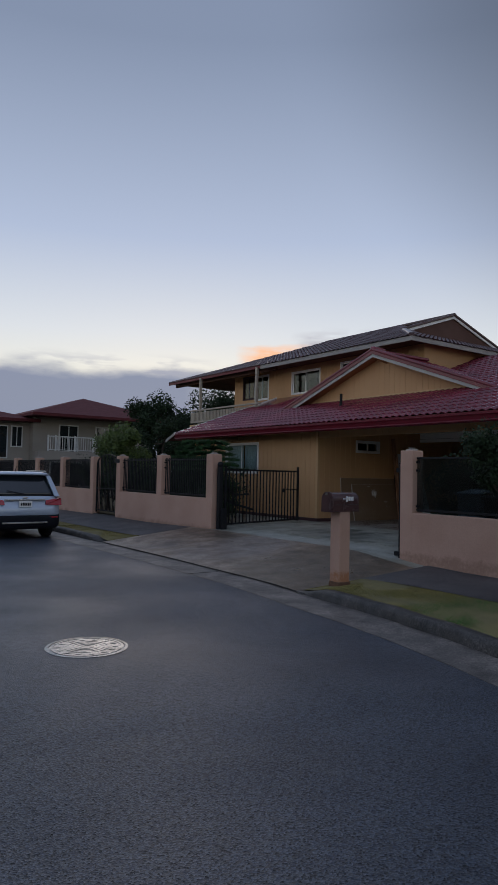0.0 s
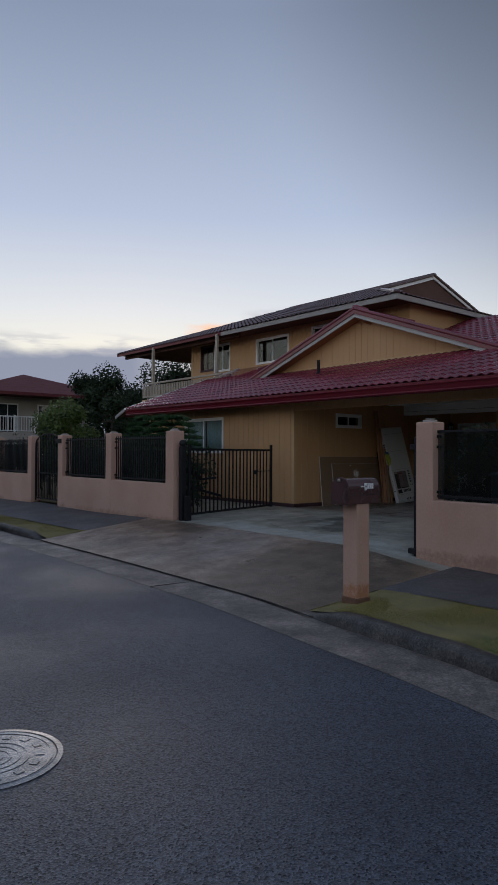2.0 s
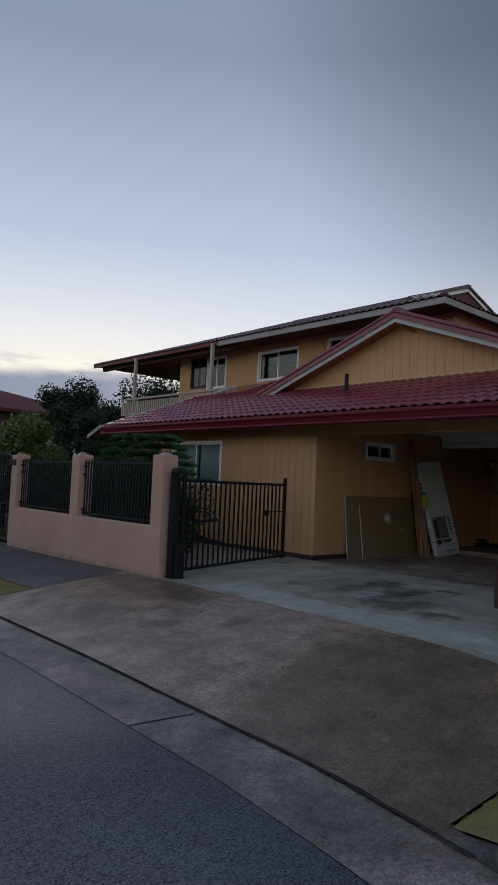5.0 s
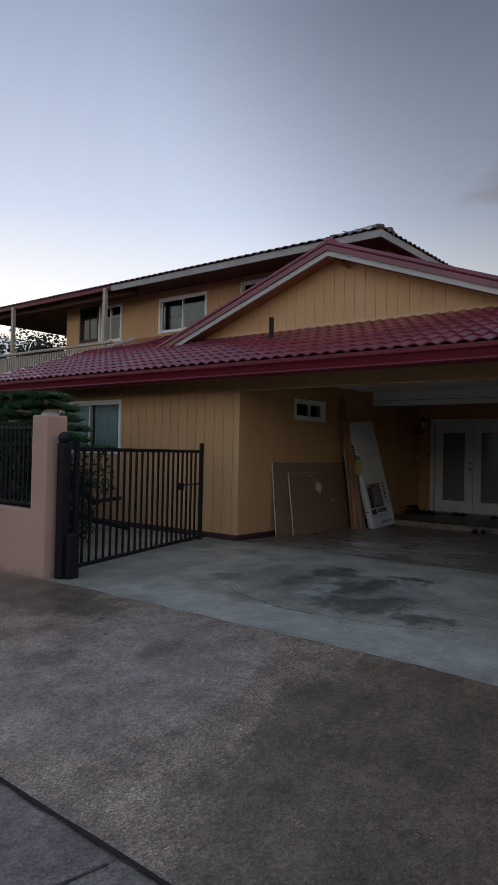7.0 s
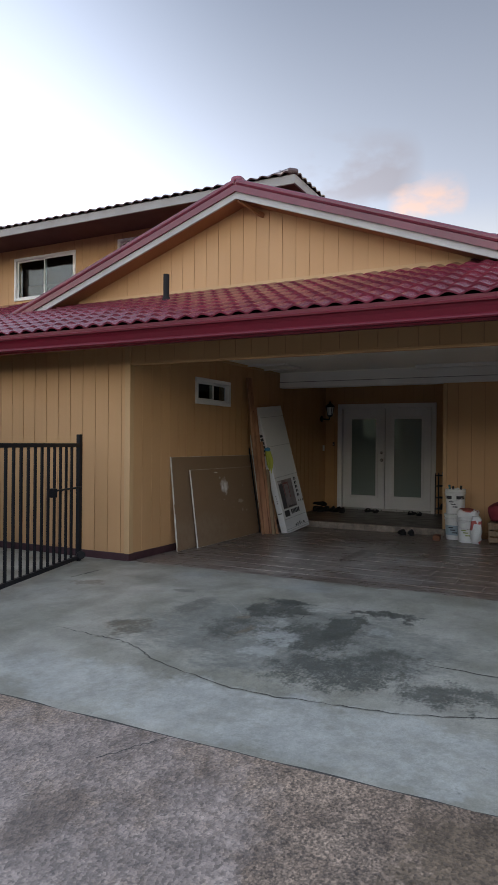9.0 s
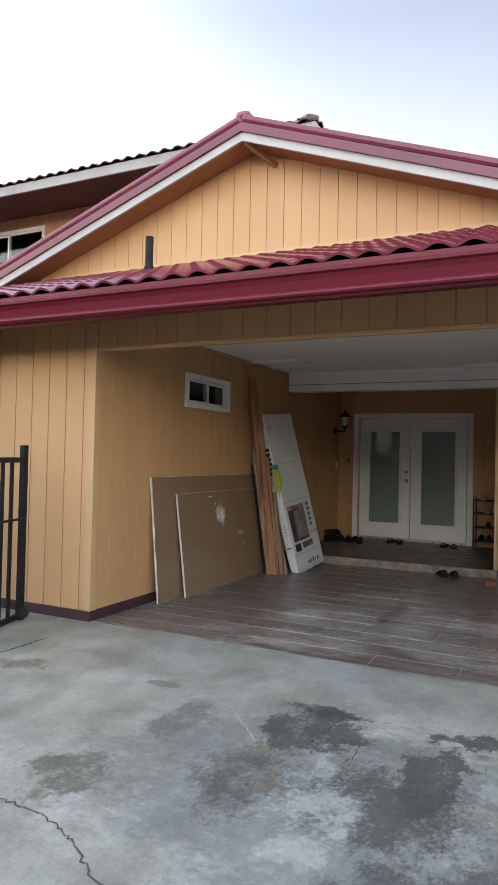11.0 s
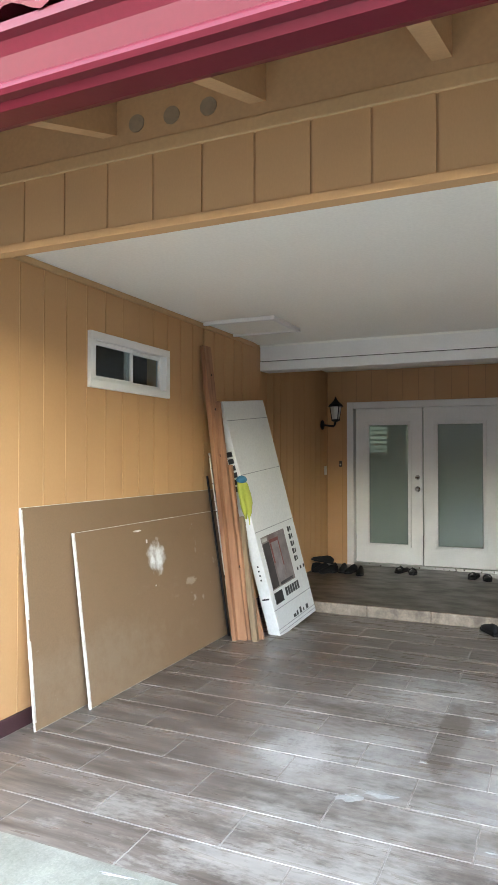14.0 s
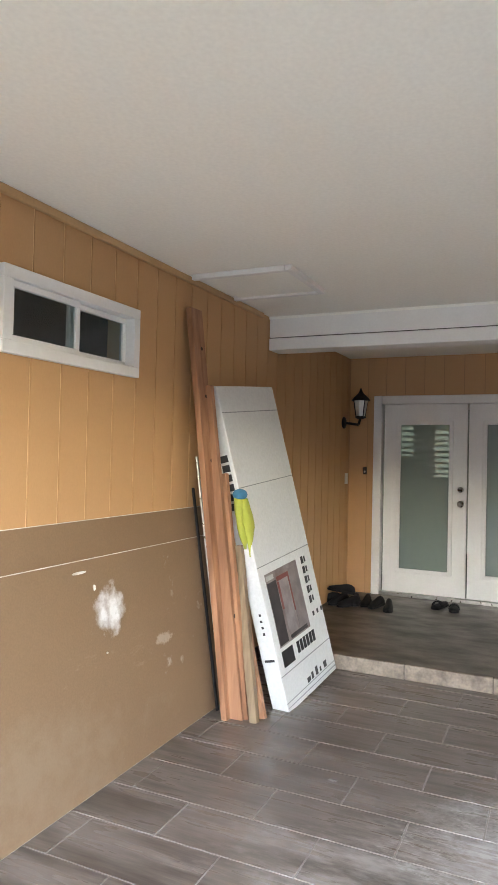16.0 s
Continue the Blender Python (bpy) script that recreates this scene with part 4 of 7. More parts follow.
# carport gable
GX, GWX, GY, GZ = 13.30, 13.66, 11.83, 5.19       # rake board, gable wall, ridge, underside of the rake board at the peak
GL, GR = 16.25, 7.45
bm = B()
for s, end in ((1, GL), (-1, GR)):
    ze = GZ - SL * abs(end - GY)
    prism(bm, [(GX, GY, GZ + 0.03), (GX, end, ze + 0.03), (GX, end, ze + 0.125), (GX, GY, GZ + 0.13)], (0.035, 0, 0))
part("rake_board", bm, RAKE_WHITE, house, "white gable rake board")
bm = B()
for s, end in ((1, GL), (-1, GR)):
    ze = GZ - SL * abs(end - GY)
    prism(bm, [(GX - 0.03, GY, GZ + 0.122), (GX - 0.03, end, ze + 0.122), (GX - 0.03, end, ze + 0.21), (GX - 0.03, GY, GZ + 0.215)], (0.05, 0, 0))
    bar(bm, (GX + 0.03, GY, GZ + 0.255), (GX + 0.03, end, ze + 0.255), 0.15, 0.09, bevel=0.035)
part("rake_cap", bm, ROOF, house, "maroon rounded rake caps")
bm = B()
for s, end in ((1, GL), (-1, GR)):
    ze = GZ - SL * abs(end - GY)
    prism(bm, [(GX + 0.035, GY, GZ + 0.05), (GX + 0.035, end, ze + 0.05), (GX + 0.035, end, ze + 0.10), (GX + 0.035, GY, GZ + 0.10)], (UWX - GX, 0, 0))
gable_roof = part("gable_roof", bm, material("brown_soffit_paint", (0.33, 0.16, 0.07), 0.75, scale=2), house, "maroon tiled gable roof with a painted soffit")
bm = B()
bar(bm, (GX - 0.03, GY, GZ + 0.29), (GX + 0.5, GY, GZ + 0.26), 0.17, 0.12, bevel=0.05)
bar(bm, (GX + 0.4, GY, GZ + 0.22), (UWX, GY, GZ + 0.22), 0.17, 0.10, bevel=0.04)
part("ridge_cap", bm, ROOF, house)
bm = B()
bar(bm, (GX + 0.04, GY - 0.02, GZ + 0.02), (GWX, GY - 0.25, GZ - 0.14), 0.04, 0.055)
part("lookout_brace", bm, gable_roof.data.materials[0], house)
bm = B()
zb = lower_z(GWX) + 0.03
prism(bm, [(GWX + 0.0, GY + (GZ + 0.04 - zb) / SL, zb - 0.1), (GWX + 0.0, GY + (GZ + 0.04 - zb) / SL, zb), (GWX + 0.0, GY, GZ + 0.05), (GWX + 0.0, GY - (GZ + 0.04 - zb) / SL, zb), (GWX + 0.0, GY - (GZ + 0.04 - zb) / SL, zb - 0.1)], (0.12, 0, 0))
gable_wall = part("gable_wall", bm, BACKING, house)
bm = B()
box(bm, GWX - 0.03, GWX + 0.012, 8.78, 14.88, zb - 0.05, zb + 0.035)
part("gable_flashing", bm, SIDING_TRIM, house)

# upper roof: hip with a small gable, ridge along the street
UX0, UX1, UE, RX, RZ = 14.70, 25.3, 5.96, 20.0, 7.87
US, UN, GABLET = 11.58, 26.6, 14.15
bm = B()
prism(bm, [(UX0, UN, UE), (UX0, US, UE), (UX1, US, UE), (UX1, UN, UE)], (0, 0, 0.05))
# deep eave shade is put into this dark brown
upper_roof = part("upper_roof", bm, material("eave_shade_brown", (0.10, 0.045, 0.032), 0.8, scale=2), house, "maroon tiled upper roof with deep eaves")
bm = B()
zg = UE + 0.05 + SL * (GABLET - US)          # where the skirt meets the small gable
xg = GABLET - US
P0, P1, P2, P3 = (UX0, US, UE + 0.05), (UX0, UN, UE + 0.05), (UX1, UN, UE + 0.05), (UX1, US, UE + 0.05)
A0, A1 = (RX, GABLET, RZ), (RX, UN - 5.3, RZ)
Q0, Q1 = (UX0 + xg, GABLET, zg), (UX1 - xg, GABLET, zg)
for f in ([P0, Q0, A0, A1, P1], [P1, A1, P2], [P2, A1, A0, Q1, P3], [P0, P3, Q1, Q0]):
    bm.faces.new([bm.verts.new(p) for p in f])
part("roof_deck", bm, OLD_ROOF, house)
bm = B()
prism(bm, [(Q0[0], GABLET + 0.02, zg - 0.02), (Q1[0], GABLET + 0.02, zg - 0.02), (RX, GABLET + 0.02, RZ - 0.06)], (0, 0.08, 0))
# gablet wall darkened with the eave's shade colour
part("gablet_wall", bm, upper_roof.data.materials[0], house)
bm = B()
for q in (Q0, Q1):
    bar(bm, (RX, GABLET - 0.02, RZ - 0.05), (q[0] - 0.2 * (1 if q is Q0 else -1), GABLET - 0.02, q[2] - 0.07), 0.04, 0.10)
part("gablet_rake", bm, WHITE, house)
bm = B()
for q in (Q0, Q1):
    bar(bm, (RX, GABLET - 0.02, RZ + 0.045), (q[0] - 0.2 * (1 if q is Q0 else -1), GABLET - 0.02, q[2] + 0.02), 0.14, 0.09, bevel=0.03)
bar(bm, (RX, GABLET - 0.1, RZ + 0.05), (RX, UN - 5.3, RZ + 0.05), 0.18, 0.12, bevel=0.04)
bar(bm, A1, P1, 0.18, 0.12, bevel=0.04)
bar(bm, (Q0[0], Q0[1], Q0[2] + 0.04), (P0[0], P0[1], P0[2] + 0.04), 0.18, 0.12, bevel=0.04)
part("ridge_cap", bm, OLD_ROOF, house)
bm = B()
box(bm, UX0 - 0.03, UX0 + 0.005, US, 19.2, UE - 0.10, UE + 0.045, 0.004)
box(bm, UX0 - 0.03, UX1, US - 0.035, US, UE - 0.10, UE + 0.045, 0.004)
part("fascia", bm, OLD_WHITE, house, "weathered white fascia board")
bm = B()
box(bm, UX0 - 0.03, UX0 + 0.005, 19.2, UN, UE - 0.06, UE + 0.075, 0.004)
part("fascia", bm, GUTTER, house, "dark maroon fascia board")
bm = B()
box(bm, UX0 + 0.25, UX0 + 0.37, 18.6, 26.4, UE - 0.16, UE - 0.002)
# beam shares the shade colour of the eave
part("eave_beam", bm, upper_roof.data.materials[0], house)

# balcony over the lower roof
BX, BY0, BY1, BZ = 14.25, 17.6, 23.7, 3.85
balcony = part("balcony", box(B(), BX - 0.06, UWX + 3, 17.6, BY1, BZ - 0.25, BZ - 0.02), SIDING_TRIM, house, "cream railed balcony deck")
bm = B()
box(bm, BX - 0.05, BX + 0.05, BY0 + 1.0, BY1, 4.42, 4.48, 0.006)
box(bm, BX - 0.03, BX + 0.03, BY0 + 1.0, BY1, BZ + 0.06, BZ + 0.12, 0.006)
CREAM = material("cream_rail_paint", (0.38, 0.33, 0.26), 0.6, scale=4)
part("top_rail", bm, CREAM, balcony)
bm = B()
box(bm, -0.016, 0.016, -0.03, 0.03, 0, 0.44, 0.004)
me_baluster = bpy.data.meshes.new("baluster")
bm.to_mesh(me_baluster), bm.free()
me_baluster.materials.append(CREAM)
k = 0
while BY0 + 1.05 + 0.112 * k < BY1:
    o = new("baluster", me_baluster)
    o.parent, o.location = balcony, (BX, BY0 + 1.05 + 0.112 * k, BZ + 0.08)
    k += 1
for y in (19.4, 23.62):
    part("balcony_post", box(B(), BX + 0.36, BX + 0.46, y - 0.05, y + 0.05, BZ, UE - 0.002, 0.008), CREAM, balcony)


# windows and doors
def window(name, axis, at, a0, a1, z0, z1, facing, sashes=2, frame_w=0.055, label="white framed sliding window", mullion=0.5, paint=WHITE):
    """A sliding window in a wall; at is the wall face, facing the outward sign."""
    w = thing(name, label, "window", kind="")
    w.parent = house
    del w["category"]

    def bx(bm, a, b, c, d, d0, d1, bev=0.004):
        lo, hi = sorted((at + facing * d0, at + facing * d1))
        return box(bm, lo, hi, a, b, c, d, bev) if axis == "y" else box(bm, a, b, lo, hi, c, d, bev)
    bm = B()
    f = frame_w
    bx(bm, a0 - f, a1 + f, z1, z1 + f, -0.06, 0.035), bx(bm, a0 - f, a1 + f, z0 - f, z0, -0.06, 0.035)
    bx(bm, a0 - f, a0, z0, z1, -0.06, 0.035), bx(bm, a1, a1 + f, z0, z1, -0.06, 0.035)
    part("frame", bm, paint, w)
    mid = a0 + (a1 - a0) * mullion
    for i, (s0, s1) in enumerate(((a0, mid + 0.02), (mid - 0.02, a1))):
        bm = B()
        d0, d1 = (-0.045, -0.02) if i else (-0.015, 0.012)
        e = 0.03
        bx(bm, s0, s1, z1 - e, z1, d0, d1), bx(bm, s0, s1, z0, z0 + e, d0, d1)
        bx(bm, s0, s0 + e, z0 + e, z1 - e, d0, d1), bx(bm, s1 - e, s1, z0 + e, z1 - e, d0, d1)
        part("sash", bm, paint, w)
        part("pane", bx(B(), s0 + e, s1 - e, z0 + e, z1 - e, (d0 + d1) / 2 - 0.002, (d0 + d1) / 2 + 0.002, 0), GLASS, w).visible_shadow = False
    return w


window("carport_window", "x", YC, *SW, -1)
window("front_window", "y", XF, *LW, -1, label="white framed front window with an added pale curtain")
# added curtain, its pale teal standing in for sky reflected by the panes
SHEEN_CURTAIN = material("sky_sheen_curtain", (0.72, 0.78, 0.78), 0.9, spot=(0.55, 0.62, 0.62), scale=5, amount=0.7, stretch=(1, 1, 0.2))
curtain = thing("curtain", "pale curtain added to imitate sky reflection in the front window", "curtain")
for y0, y1 in ((15.36, 16.16), (16.26, 17.07)):
    bm = B()
    wave = [(XF + 0.105 + 0.016 * math.sin(k * 1.15) + 0.006 * math.sin(k * 0.37), y0 + (y1 - y0) * k / 48) for k in range(49)]
    rows = [[bm.verts.new((x + d, y, z)) for x, y in wave] for d, z in ((0, 1.74), (0, 2.74), (0.003, 2.74), (0.003, 1.74))]
    for a, b in ((0, 1), (1, 2), (2, 3), (3, 0)):
        for k in range(48):
            bm.faces.new((rows[a][k], rows[b][k], rows[b][k + 1], rows[a][k + 1]))
    bmesh.ops.recalc_face_normals(bm, faces=bm.faces[:])
    part("curtain_panel", bm, SHEEN_CURTAIN, curtain, smooth=True)
window("upper_window", "y", UWX, *UW, -1)
window("upper_window", "y", UWX, *UW2, -1)
window("upper_window", "y", UWX, *UW4, -1)
window("balcony_window", "y", UWX, *UW3, -1, label="dark framed balcony window", paint=BASE_BAND)
# double door of the porch
FROST = clear_glass("door_glass", (0.62, 0.68, 0.63), 0.04)


def veil(mat, colour, amount):
    """A dusty, faintly frosted film on a glass."""
    n, l = mat.node_tree.nodes, mat.node_tree.links
    out = n["Material Output"]
    old = out.inputs[0].links[0].from_socket
    d, m = n.new("ShaderNodeBsdfDiffuse"), n.new("ShaderNodeMixShader")
    d.inputs[0].default_value, m.inputs[0].default_value = (*colour, 1), amount
    l.new(old, m.inputs[1]), l.new(d.outputs[0], m.inputs[2]), l.new(m.outputs[0], out.inputs[0])


veil(FROST, (0.36, 0.43, 0.39), 0.52)
STEEL = material("satin_nickel", (0.55, 0.53, 0.50), 0.3, metal=1.0, scale=20)
door = thing("french_door", "white double door with tall frosted glass lites", "door")
door.parent = house
del door["category"]
dz = 2.60
for y0, y1, z0, z1 in ((10.16, 10.25, PORCH, dz + 0.09), (12.08, 12.17, PORCH, dz + 0.09), (10.25, 12.08, dz, dz + 0.09)):
    part("casing", box(B(), XD - 0.03, XD + 0.10, y0, y1, z0, z1, 0.008), WHITE, door)
bm = B()
box(bm, XD - 0.01, XD + 0.1, 10.25, 12.08, PORCH, PORCH + 0.035, 0.005)
part("threshold", bm, STEEL, door)
for y0, y1, knob in ((11.19, 12.06, True), (10.27, 11.175, False)):
    bm = B()
    g0, g1, gz0, gz1 = y0 + 0.17, y1 - 0.17, 0.82, 2.39
    for e in ((y0, g0, PORCH + 0.04, dz - 0.002), (g1, y1, PORCH + 0.04, dz - 0.002), (g0, g1, PORCH + 0.04, gz0), (g0, g1, gz1, dz - 0.002)):
        box(bm, XD + 0.03, XD + 0.075, *e)
    leaf = part("door_leaf", bm, WHITE, door)
    bm = B()
    for e in ((g0 - 0.03, g0 + 0.012, gz0 - 0.03, gz1 + 0.03), (g1 - 0.012, g1 + 0.03, gz0 - 0.03, gz1 + 0.03), (g0, g1, gz0 - 0.03, gz0 + 0.012), (g0, g1, gz1 - 0.012, gz1 + 0.03)):
        box(bm, XD + 0.012, XD + 0.032, *e, 0.005)
    part("lite_frame", bm, WHITE, leaf)
    part("pane", box(B(), XD + 0.048, XD + 0.054, g0, g1, gz0, gz1), FROST, leaf)
    if knob:
        for z, r in ((1.70, 0.03), (1.55, 0.034)):
            bm = B()
            rod(bm, (XD + 0.03, y0 + 0.06, z), (XD + 0.015, y0 + 0.06, z), r, seg=18)
            rod(bm, (XD + 0.015, y0 + 0.06, z), (XD - 0.03, y0 + 0.06, z), r * 0.6, r * 0.75, seg=18)
            part("knob" if z < 1.6 else "deadbolt", bm, STEEL, leaf, "satin metal door hardware", smooth=True)
STEP = material("mottled_step_stone", (0.30, 0.245, 0.19), 0.65, spot=(0.13, 0.10, 0.078), scale=9, amount=1.0, grain=45, fine=0.2, vary=0.10)
part("step_bed", box(B(), XB - 0.024, XB + 0.0, YP, YC - 0.03, FLOOR, PORCH), material("dark_step_grout", (0.10, 0.085, 0.07), 0.9), porch_floor)
rngs = random.Random(14)
y = YP + 0.001
while y < YC - 0.04:
    y1 = min(y + rngs.uniform(0.55, 0.62), YC - 0.031)
    part("step_stone", box(B(), XB - 0.031 + rngs.uniform(-0.002, 0.002), XB - 0.001, y, y1 - 0.003, FLOOR, PORCH + 0.004 + rngs.uniform(-0.001, 0.001), 0.006, 1), STEP, porch_floor)
    y = y1
bm = B()
box(bm, 15.78, 15.90, 8.2, 9.95, 3.07, CEIL - 0.003, 0.012)
part("tube_lamp", bm, WHITE, house, "unlit white strip lamp on the ceiling")
bm = B()
box(bm, XB + 0.036, XB + 0.07, YP - 0.01, YP + 0.05, FLOOR + 0.1, 2.857, 0.006)
part("corner_board", bm, SIDING_TRIM, house)

# wall lamp
lamp = thing("wall_lamp", "unlit black lantern lamp with clear glass on the porch wall", "lamp")
lx, ly, lz = 18.22, YC - 0.02, 2.385
bm = B()
ball(bm, (lx, ly, lz), 0.065, (1, 0.35, 1))
rod(bm, (lx, ly, lz), (lx, ly - 0.16, lz - 0.02), 0.014)
rod(bm, (lx, ly - 0.16, lz - 0.02), (lx, ly - 0.18, lz + 0.05), 0.014)
part("bracket", bm, BLACK_IRON, lamp, smooth=True)
bm = B()
lathe(bm, [(0.03, 0.04), (0.06, 0.055), (0.055, 0.07)], (lx, ly - 0.18, lz), 8)
lathe(bm, [(0.105, 0.235), (0.085, 0.265), (0.03, 0.315), (0.012, 0.35), (0.006, 0.37)], (lx, ly - 0.18, lz), 8)
for i in range(4):
    a = math.pi / 4 + i * math.pi / 2
    rod(bm, (lx + 0.055 * math.cos(a), ly - 0.18 + 0.055 * math.sin(a), lz + 0.065), (lx + 0.085 * math.cos(a), ly - 0.18 + 0.085 * math.sin(a), lz + 0.24), 0.006, seg=6)
part("lantern_frame", bm, BLACK_IRON, lamp)
part("lantern_glass", lathe(B(), [(0.048, 0.07), (0.078, 0.235)], (lx, ly - 0.18, lz), 8), material("milky_glass", (0.6, 0.6, 0.55), 0.15, scale=3), lamp)
sw = thing("light_switch", "white switch plate on the ochre porch wall", "switch")
part("plate", box(B(), 18.31, 18.39, YC - 0.024, YC - 0.011, 1.72, 1.84, 0.004), WHITE, sw)
bell = thing("door_bell", "small dark door bell beside the white door casing", "door bell")
part("plate", box(B(), XD - 0.022, XD - 0.005, 12.24, 12.28, 1.83, 1.91, 0.004), material("brown_plastic", (0.06, 0.04, 0.03), 0.4), bell)
part("button", rod(B(), (XD - 0.03, 12.26, 1.86), (XD - 0.02, 12.26, 1.86), 0.011), STEEL, bell)

# ---- panels, lumber and box against the carport wall ----
HARDBOARD = material("brown_painted_panel", (0.235, 0.15, 0.085), 0.55, spot=(0.20, 0.125, 0.07), scale=1.2, amount=0.6, grain=110, bump=0.12, fine=0.06)
GYPSUM = material("white_gypsum", (0.72, 0.70, 0.66), 0.9, spot=(0.45, 0.38, 0.30), scale=14, amount=0.7, grain=80, bump=0.4)


add_stain(HARDBOARD, (13.97, 12.3, 1.235), (0.20, 1.0, 0.23), (0.76, 0.75, 0.73), 1.6, 0.42, 0.66, 1.0, 1.0)
add_stain(HARDBOARD, (13.3, 12.3, 0.6), (1.6, 1.0, 0.45), (0.30, 0.225, 0.15), 1.5, 0.46, 0.75, 0.5, 17.0)
add_stain(HARDBOARD, (14.0, 12.3, 1.05), (0.9, 1.0, 0.55), (0.42, 0.33, 0.25), 5.0, 0.72, 0.90, 0.25, 5.0, (0.7, 1, 2.2))
add_stain(HARDBOARD, (14.45, 12.3, 0.98), (0.14, 1.0, 0.05), (0.50, 0.43, 0.35), 9.0, 0.44, 0.62, 0.6, 9.0)


def leaning_panel(name, x0, x1, y_foot, y_top, h, label, patch=None, chips=()):
    """A thin sheet leaning on the wall, its pale core showing at the edges."""
    t = 0.013
    ang = math.asin((y_top - y_foot) / h)
    base = thing(name, label, "wall panel", at=(x0, y_foot, FLOOR + 0.002))
    base.rotation_euler = (-ang, 0, 0)
    w = x1 - x0
    bm = B()
    box(bm, 0.006, w - 0.006, 0, t - 0.003, 0.003, h - 0.003)
    part("board_face", bm, HARDBOARD, base)
    bm = B()
    box(bm, 0, w, 0.003, t, 0, h)
    for z0, z1 in chips:
        box(bm, -0.002, 0.011, -0.003, t, z0, z1)
    part("board_core", bm, GYPSUM, base, "pale gypsum core at the edge")
    for n, (px, pz, pw, ph, seed) in enumerate(patch or ()):
        bm = B()
        ring = []
        for i in range(26):
            a = 2 * math.pi * i / 26
            k = 1 + 0.28 * noise.noise((math.cos(a) * 1.6 + seed, math.sin(a) * 1.6, seed)) + 0.12 * noise.noise((math.cos(a) * 5, math.sin(a) * 5 + seed, 2))
            sx, sz = math.copysign(abs(math.cos(a)) ** 0.6, math.cos(a)), math.copysign(abs(math.sin(a)) ** 0.6, math.sin(a))
            ring.append(bm.verts.new((px + pw * k * sx, -0.003, pz + ph * k * sz)))
        f = bm.faces.new(ring)
        r = bmesh.ops.extrude_face_region(bm, geom=[f])
        bmesh.ops.translate(bm, verts=[v for v in r["geom"] if isinstance(v, bmesh.types.BMVert)], vec=(0, 0.003, 0))
        bmesh.ops.recalc_face_normals(bm, faces=bm.faces[:])
        part("plaster_patch", bm, GYPSUM, base, "rough white plaster patch")
    return base


leaning_panel("wall_panel", 12.668, 15.14, 12.315, 12.435, 1.252, "large brown sheet with a white broken edge leaning on the wall", chips=((0.05, 0.5), (0.62, 1.24)))
leaning_panel("wall_panel", 13.07, 15.08, 12.245, 12.385, 1.072, "smaller brown sheet with a white plaster patch leaning on another",
              patch=((0.69, 1.015, 0.05, 0.006, 2.0), (0.86, 0.60, 0.007, 0.005, 7.0), (0.80, 0.93, 0.008, 0.014, 9.0)), chips=((0.0, 1.067),))

TIMBER = material("fir_lumber", (0.40, 0.205, 0.11), 0.65, spot=(0.20, 0.09, 0.045), scale=2.6, amount=0.95, grain=40, stretch=(6, 6, 0.4), bump=0.2, vary=0.18)
GREYWOOD = material("weathered_lumber", (0.28, 0.20, 0.12), 0.75, spot=(0.15, 0.10, 0.06), scale=5, amount=0.8, grain=40, stretch=(6, 6, 0.5))
KNOT = material("dark_knot", (0.06, 0.03, 0.018), 0.8)


def lean_between(name, label, category, foot, top, w, t, mat, group="", face=(0, -1, 0), knots=()):
    """A straight timber from its foot on the floor to its top at the wall."""
    foot, top = Vector(foot), Vector(top)
    d = top - foot
    z = d.normalized()
    y = -(Vector(face) - z * z.dot(Vector(face))).normalized()
    x = y.cross(z)
    m = Matrix((x, y, z)).transposed().to_4x4()
    base = thing(name, label, category, group)
    base.matrix_world = Matrix.Translation(foot) @ m
    part("timber", box(B(), -w / 2, w / 2, 0, t, 0, d.length, 0.004), mat, base)
    for h in knots:
        bm = B()
        rod(bm, (w * 0.15, -0.0015, h * d.length), (w * 0.15, 0.002, h * d.length), 0.012, seg=10)
        part("knot", bm, KNOT, base)
    return base


lean_between("lumber", "long fir plank standing against the ochre wall", "lumber", (14.875, 12.09, FLOOR), (14.855, 12.39, 2.925), 0.14, 0.038, TIMBER, "lumber against the wall", knots=(0.62, 0.78, 0.9))
lean_between("lumber", "fir stud leaning beside the long plank", "lumber", (14.875, 12.01, FLOOR), (14.915, 12.30, 2.45), 0.045, 0.089, TIMBER, "lumber against the wall", knots=(0.3,))
lean_between("lumber", "short fir stud leaning beside the white carton", "lumber", (14.90, 11.985, FLOOR), (14.955, 12.20, 1.90), 0.045, 0.089, TIMBER, "lumber against the wall")
lean_between("lumber", "weathered stud with strapping leaning in front of the fir studs", "lumber", (14.875, 11.915, FLOOR), (15.03, 12.12, 1.45), 0.05, 0.05, GREYWOOD, "lumber against the wall")
lean_between("lumber", "short fir offcut leaning by the foot of the white carton", "lumber", (14.955, 11.90, FLOOR), (15.10, 12.14, 1.15), 0.045, 0.07, TIMBER, "lumber against the wall")
lean_between("metal_strip", "thin grey metal strip leaning on the wall", "metal strip", (14.955, 12.185, FLOOR), (14.955, 12.415, 2.0), 0.02, 0.012, STEEL, "metal strips")
lean_between("metal_strip", "thin dark metal strip leaning on the wall", "metal strip", (14.93, 12.21, FLOOR), (14.935, 12.425, 1.80), 0.025, 0.012, BLACK_IRON, "metal strips")

